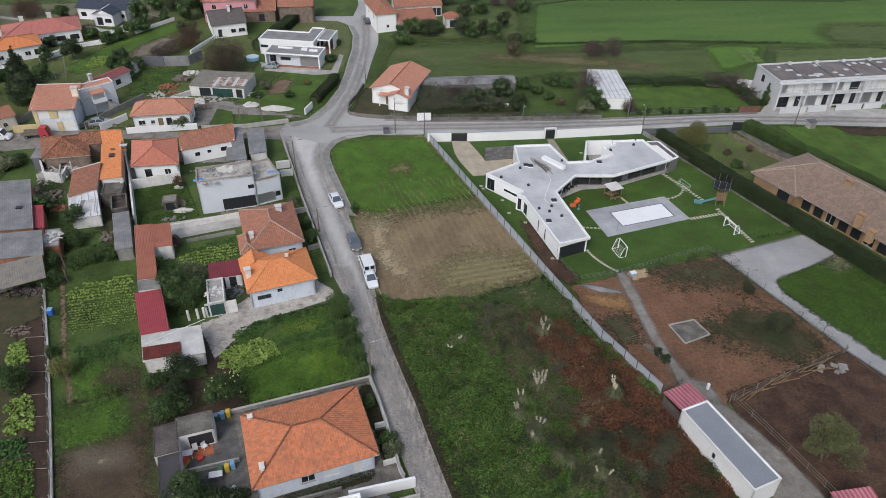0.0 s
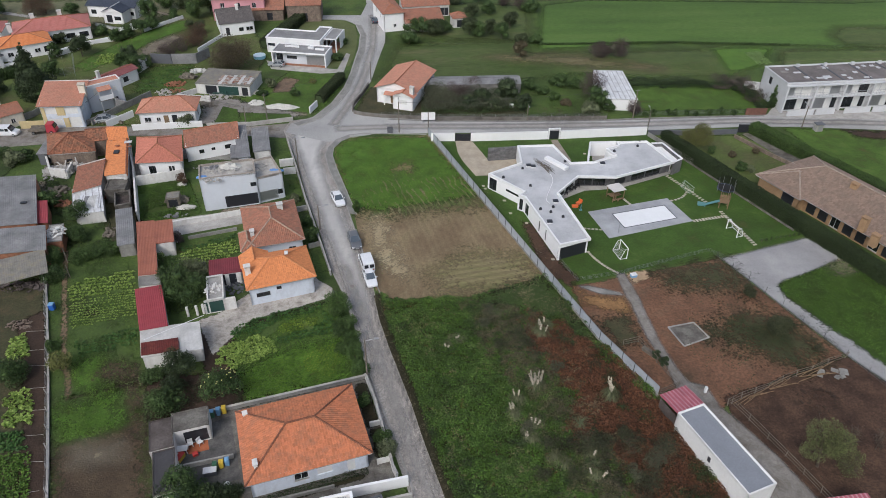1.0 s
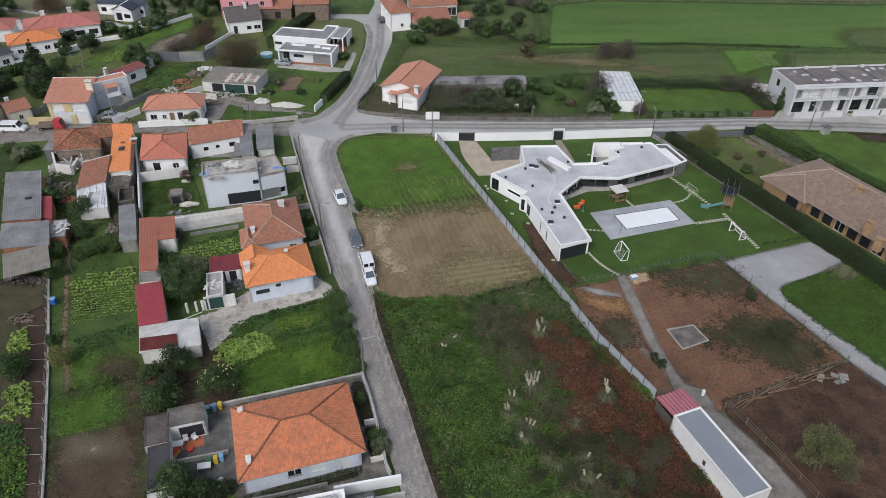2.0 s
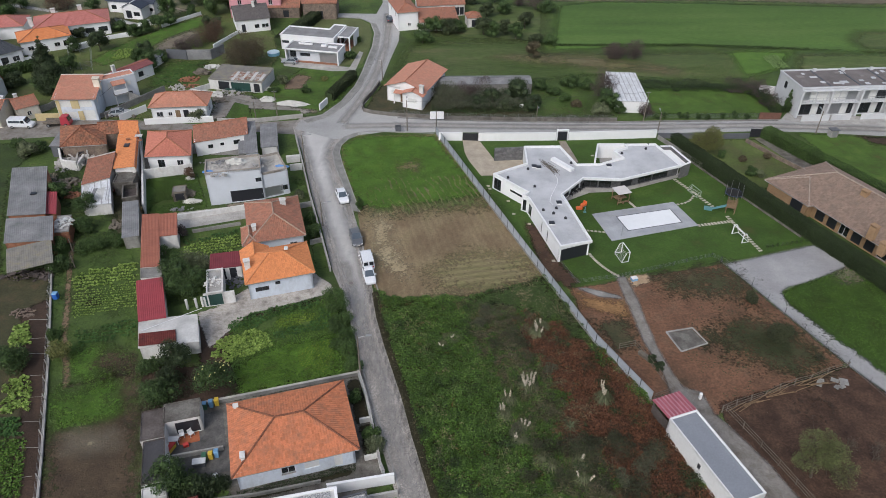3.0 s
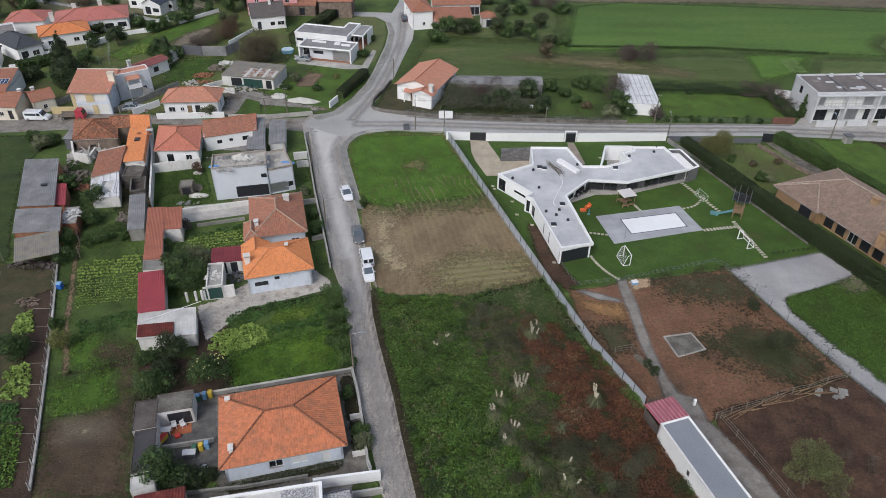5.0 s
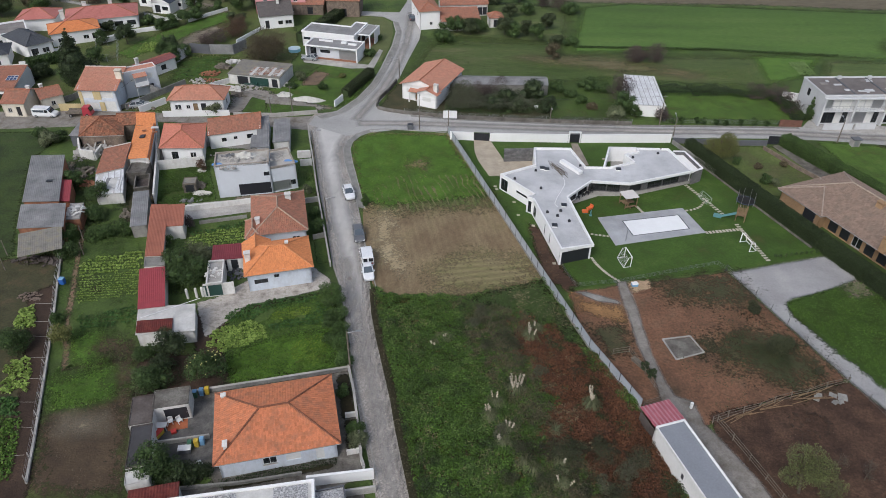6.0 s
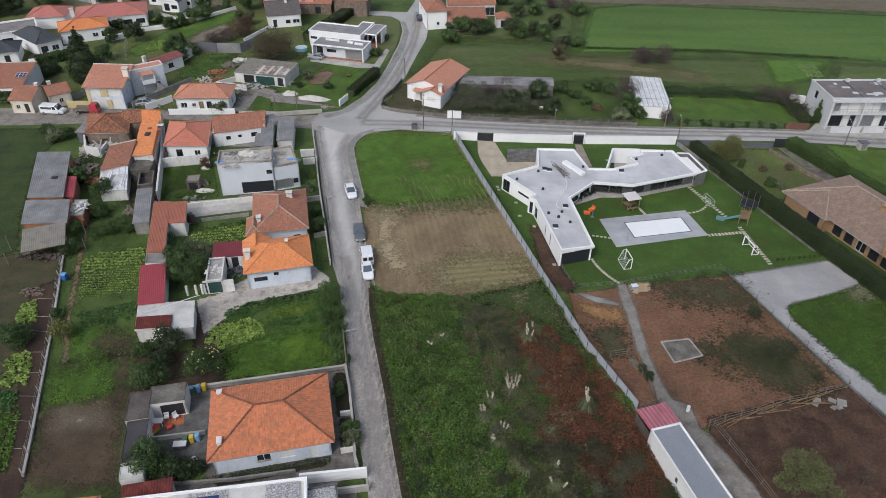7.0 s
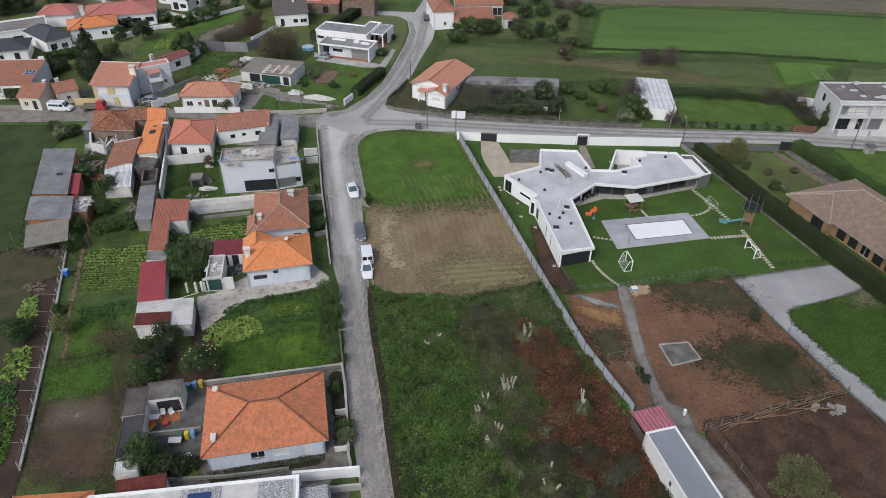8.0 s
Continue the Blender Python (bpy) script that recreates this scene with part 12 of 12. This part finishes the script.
part("rim", Shape().tube((0, 0, -0.01), (0, 0, 0.012), 0.46, 0.46, 16), CONCRETE, cover)

flat_block("lower gravel-roofed wing of the modern house", -8.86, 38.85, 3.32, 8.00, 16.9, 2.3, WHITE, PALE_GRAVEL, DARK_RENDER, {}, "house_wing", 0.1, 0.15)
garden_wall("court_wall", "low concrete wall across the courtyard", [(-31.39, 48.63), (-27.97, 49.42), (-25.14, 50.08)], 0.7, 0.2, PALE_CONCRETE)
garden_wall("court_wall", "low concrete wall behind the modern house", [(-26.47, 43.18), (-20.19, 44.17), (-13.62, 45.77)], 0.5, 0.22, CONCRETE)
patch("court_bed", [(-8.90, 44.88), (-6.02, 45.43), (-5.74, 44.60), (-8.57, 43.92)], 0.05, GRASS, "small green bed beside the terrace", "garden", 0.1)
patch("court_green", [(-27.11, 44.13), (-23.60, 44.88), (-22.87, 43.93), (-26.65, 43.31)], 0.05, GRASS, "grassy strip under the dark trees", "garden", 0.5)
for x, y, h, r in ((-25.32, 44.73, 2.2, 1.7), (-24.25, 45.26, 1.6, 1.3), (-26.56, 44.33, 2.6, 1.8)):
    tree("dark bushy shrub beside the courtyard", x, y, h, r, HEDGE_DARK, int(1100 * r), 0.13, 0.1, name="shrub", category="shrub", low=0.04)

rr = random.Random(77)
for k in range(26):
    a, e = rr.uniform(0, math.tau), rr.uniform(0.0, 1.2)
    fr = Vector((-28.19 + 2.3 * math.cos(a) * math.cos(e), 59.39 + 2.3 * math.sin(a) * math.cos(e), 2.0 + 1.6 * math.sin(e)))
    fruit = tagged(place("fruit", *fr), "pale yellow fruit hanging in the citrus tree", "fruit", "citrus fruit")
    part("peel", Shape().tube((0, 0, -0.07), (0, 0, 0.0), 0.04, 0.08, 7).tube((0, 0, 0.0), (0, 0, 0.07), 0.08, 0.04, 7), plain("citrus_peel", (0.55, 0.5, 0.2), 0.5) if k == 0 else bpy.data.materials["citrus_peel"], fruit)


def lying_sheets(label, x, y, rz, w, d, z0, z1, n, materials, seed, name="roofing_sheet"):
    """Loose sheets laid askew on a sloping roof, low in front."""
    r2 = random.Random(seed)
    c, s_ = math.cos(radians(rz)), math.sin(radians(rz))
    for k in range(n):
        u, v = (k + 0.5) / n - 0.5 + r2.uniform(-0.03, 0.03), r2.uniform(-0.16, 0.16)
        lift = (z1 - z0) * (v + 0.5) + z0 + 0.05 + 0.018 * k
        sheet = tagged(place(name, x + u * w * c - v * d * s_, y + u * w * s_ + v * d * c, lift, rz + r2.uniform(-5, 5)), label, "roofing sheet", "loose roofing sheets")
        sh, m, dd = Shape(), 8, d * r2.uniform(0.45, 0.7)
        ww, rise = w / n * r2.uniform(0.9, 1.25), (z1 - z0) * dd / d / 2
        for i in range(m):
            za, zb = (0.03 if i % 2 else 0.0), (0.0 if i % 2 else 0.03)
            xa, xb = -ww / 2 + ww * i / m, -ww / 2 + ww * (i + 1) / m
            sh.hexa([(xa, -dd / 2, za - rise), (xb, -dd / 2, zb - rise), (xb, dd / 2, zb + rise), (xa, dd / 2, za + rise)], [(xa, -dd / 2, za - rise + 0.012), (xb, -dd / 2, zb - rise + 0.012), (xb, dd / 2, zb + rise + 0.012), (xa, dd / 2, za + rise + 0.012)])
        part("sheet", sh, materials[k % len(materials)], sheet)


lying_sheets("patched pale roofing sheet on the old lean-to", -58.5, 101.2, 9.9, 4.4, 6.8, 2.24, 2.7, 6, (PALE_SHEET, WHITE_SHEET, FIBRE, PALE_SHEET), 5)
for (x0, y0, z0), (x1, y1, z1) in (((-71.6, 117.6, 1.9), (-66.0, 113.2, 0.7)), ((-72.2, 116.0, 0.4), (-68.0, 118.4, 2.3)), ((-69.4, 113.2, 0.3), (-70.6, 118.2, 2.2)), ((-67.0, 118.0, 2.4), (-64.2, 111.8, 1.4)), ((-70.6, 114.4, 0.5), (-66.4, 116.8, 1.7)), ((-68.6, 118.6, 2.4), (-67.4, 113.0, 0.6))):
    beam = tagged(place("fallen_beam", x0, y0, z0), "pale fallen roof beam leaning in the ruin", "beam", "fallen beams")
    part("timber", Shape().bar((0, 0, 0), (x1 - x0, y1 - y0, z1 - z0), 0.22, 0.16), PALE_CONCRETE if z0 > 1 else GREY_WOOD, beam)
for x, y, z, w, d, h, m, nm, lab in ((-58.1, 115.4, 3.72, 0.9, 1.2, 0.16, FRAME_D, "skylight", "small dark skylight in the orange roof"), (-57.1, 119.0, 3.86, 1.3, 0.9, 0.1, PALE_SHEET, "board", "white board lying on the orange roof"), (-56.4, 117.2, 3.8, 0.9, 0.3, 0.2, BRICK, "tile_stack", "stack of loose tiles on the orange roof"), (-58.6, 117.6, 3.8, 0.7, 0.3, 0.2, BRICK, "tile_stack", "stack of loose tiles on the orange roof"),
        (-67.9, 99.2, 3.3, 0.9, 0.6, 0.14, DARK, "roof_hatch", "dark hatch in the shed roof"), (-50.6, 117.2, 4.35, 0.9, 0.7, 0.12, GLASS, "skylight", "small skylight in the coral roof"), (-22.9, 81.6, 5.0, 0.5, 0.5, 0.3, WHITE_P, "satellite_box", "small white box on the orange roof")):
    box_thing(nm, lab, x, y, 8, w, d, h, m, None, nm.replace("_", " "), z=z, taper=1.0)

pole = tagged(place("long_pole", -39.42, 66.97, 2.52), "long pale pole lying across the shed roofs", "pole")
part("tube", Shape().tube((0, 0, 0), (6.7, 4.2, 0.2), 0.05, 0.04, 7), WHITE_P, pole)
garden_wall("ruin_wall", "broken whitewashed wall of the roofless ruin", [(-73.26, 119.80), (-69.83, 113.25), (-66.77, 112.49)], 1.9, 0.35, OLD_WHITE)
garden_wall("ruin_wall", "broken whitewashed wall of the roofless ruin", [(-66.77, 112.49), (-67.23, 117.69)], 1.4, 0.35, OLD_WHITE)
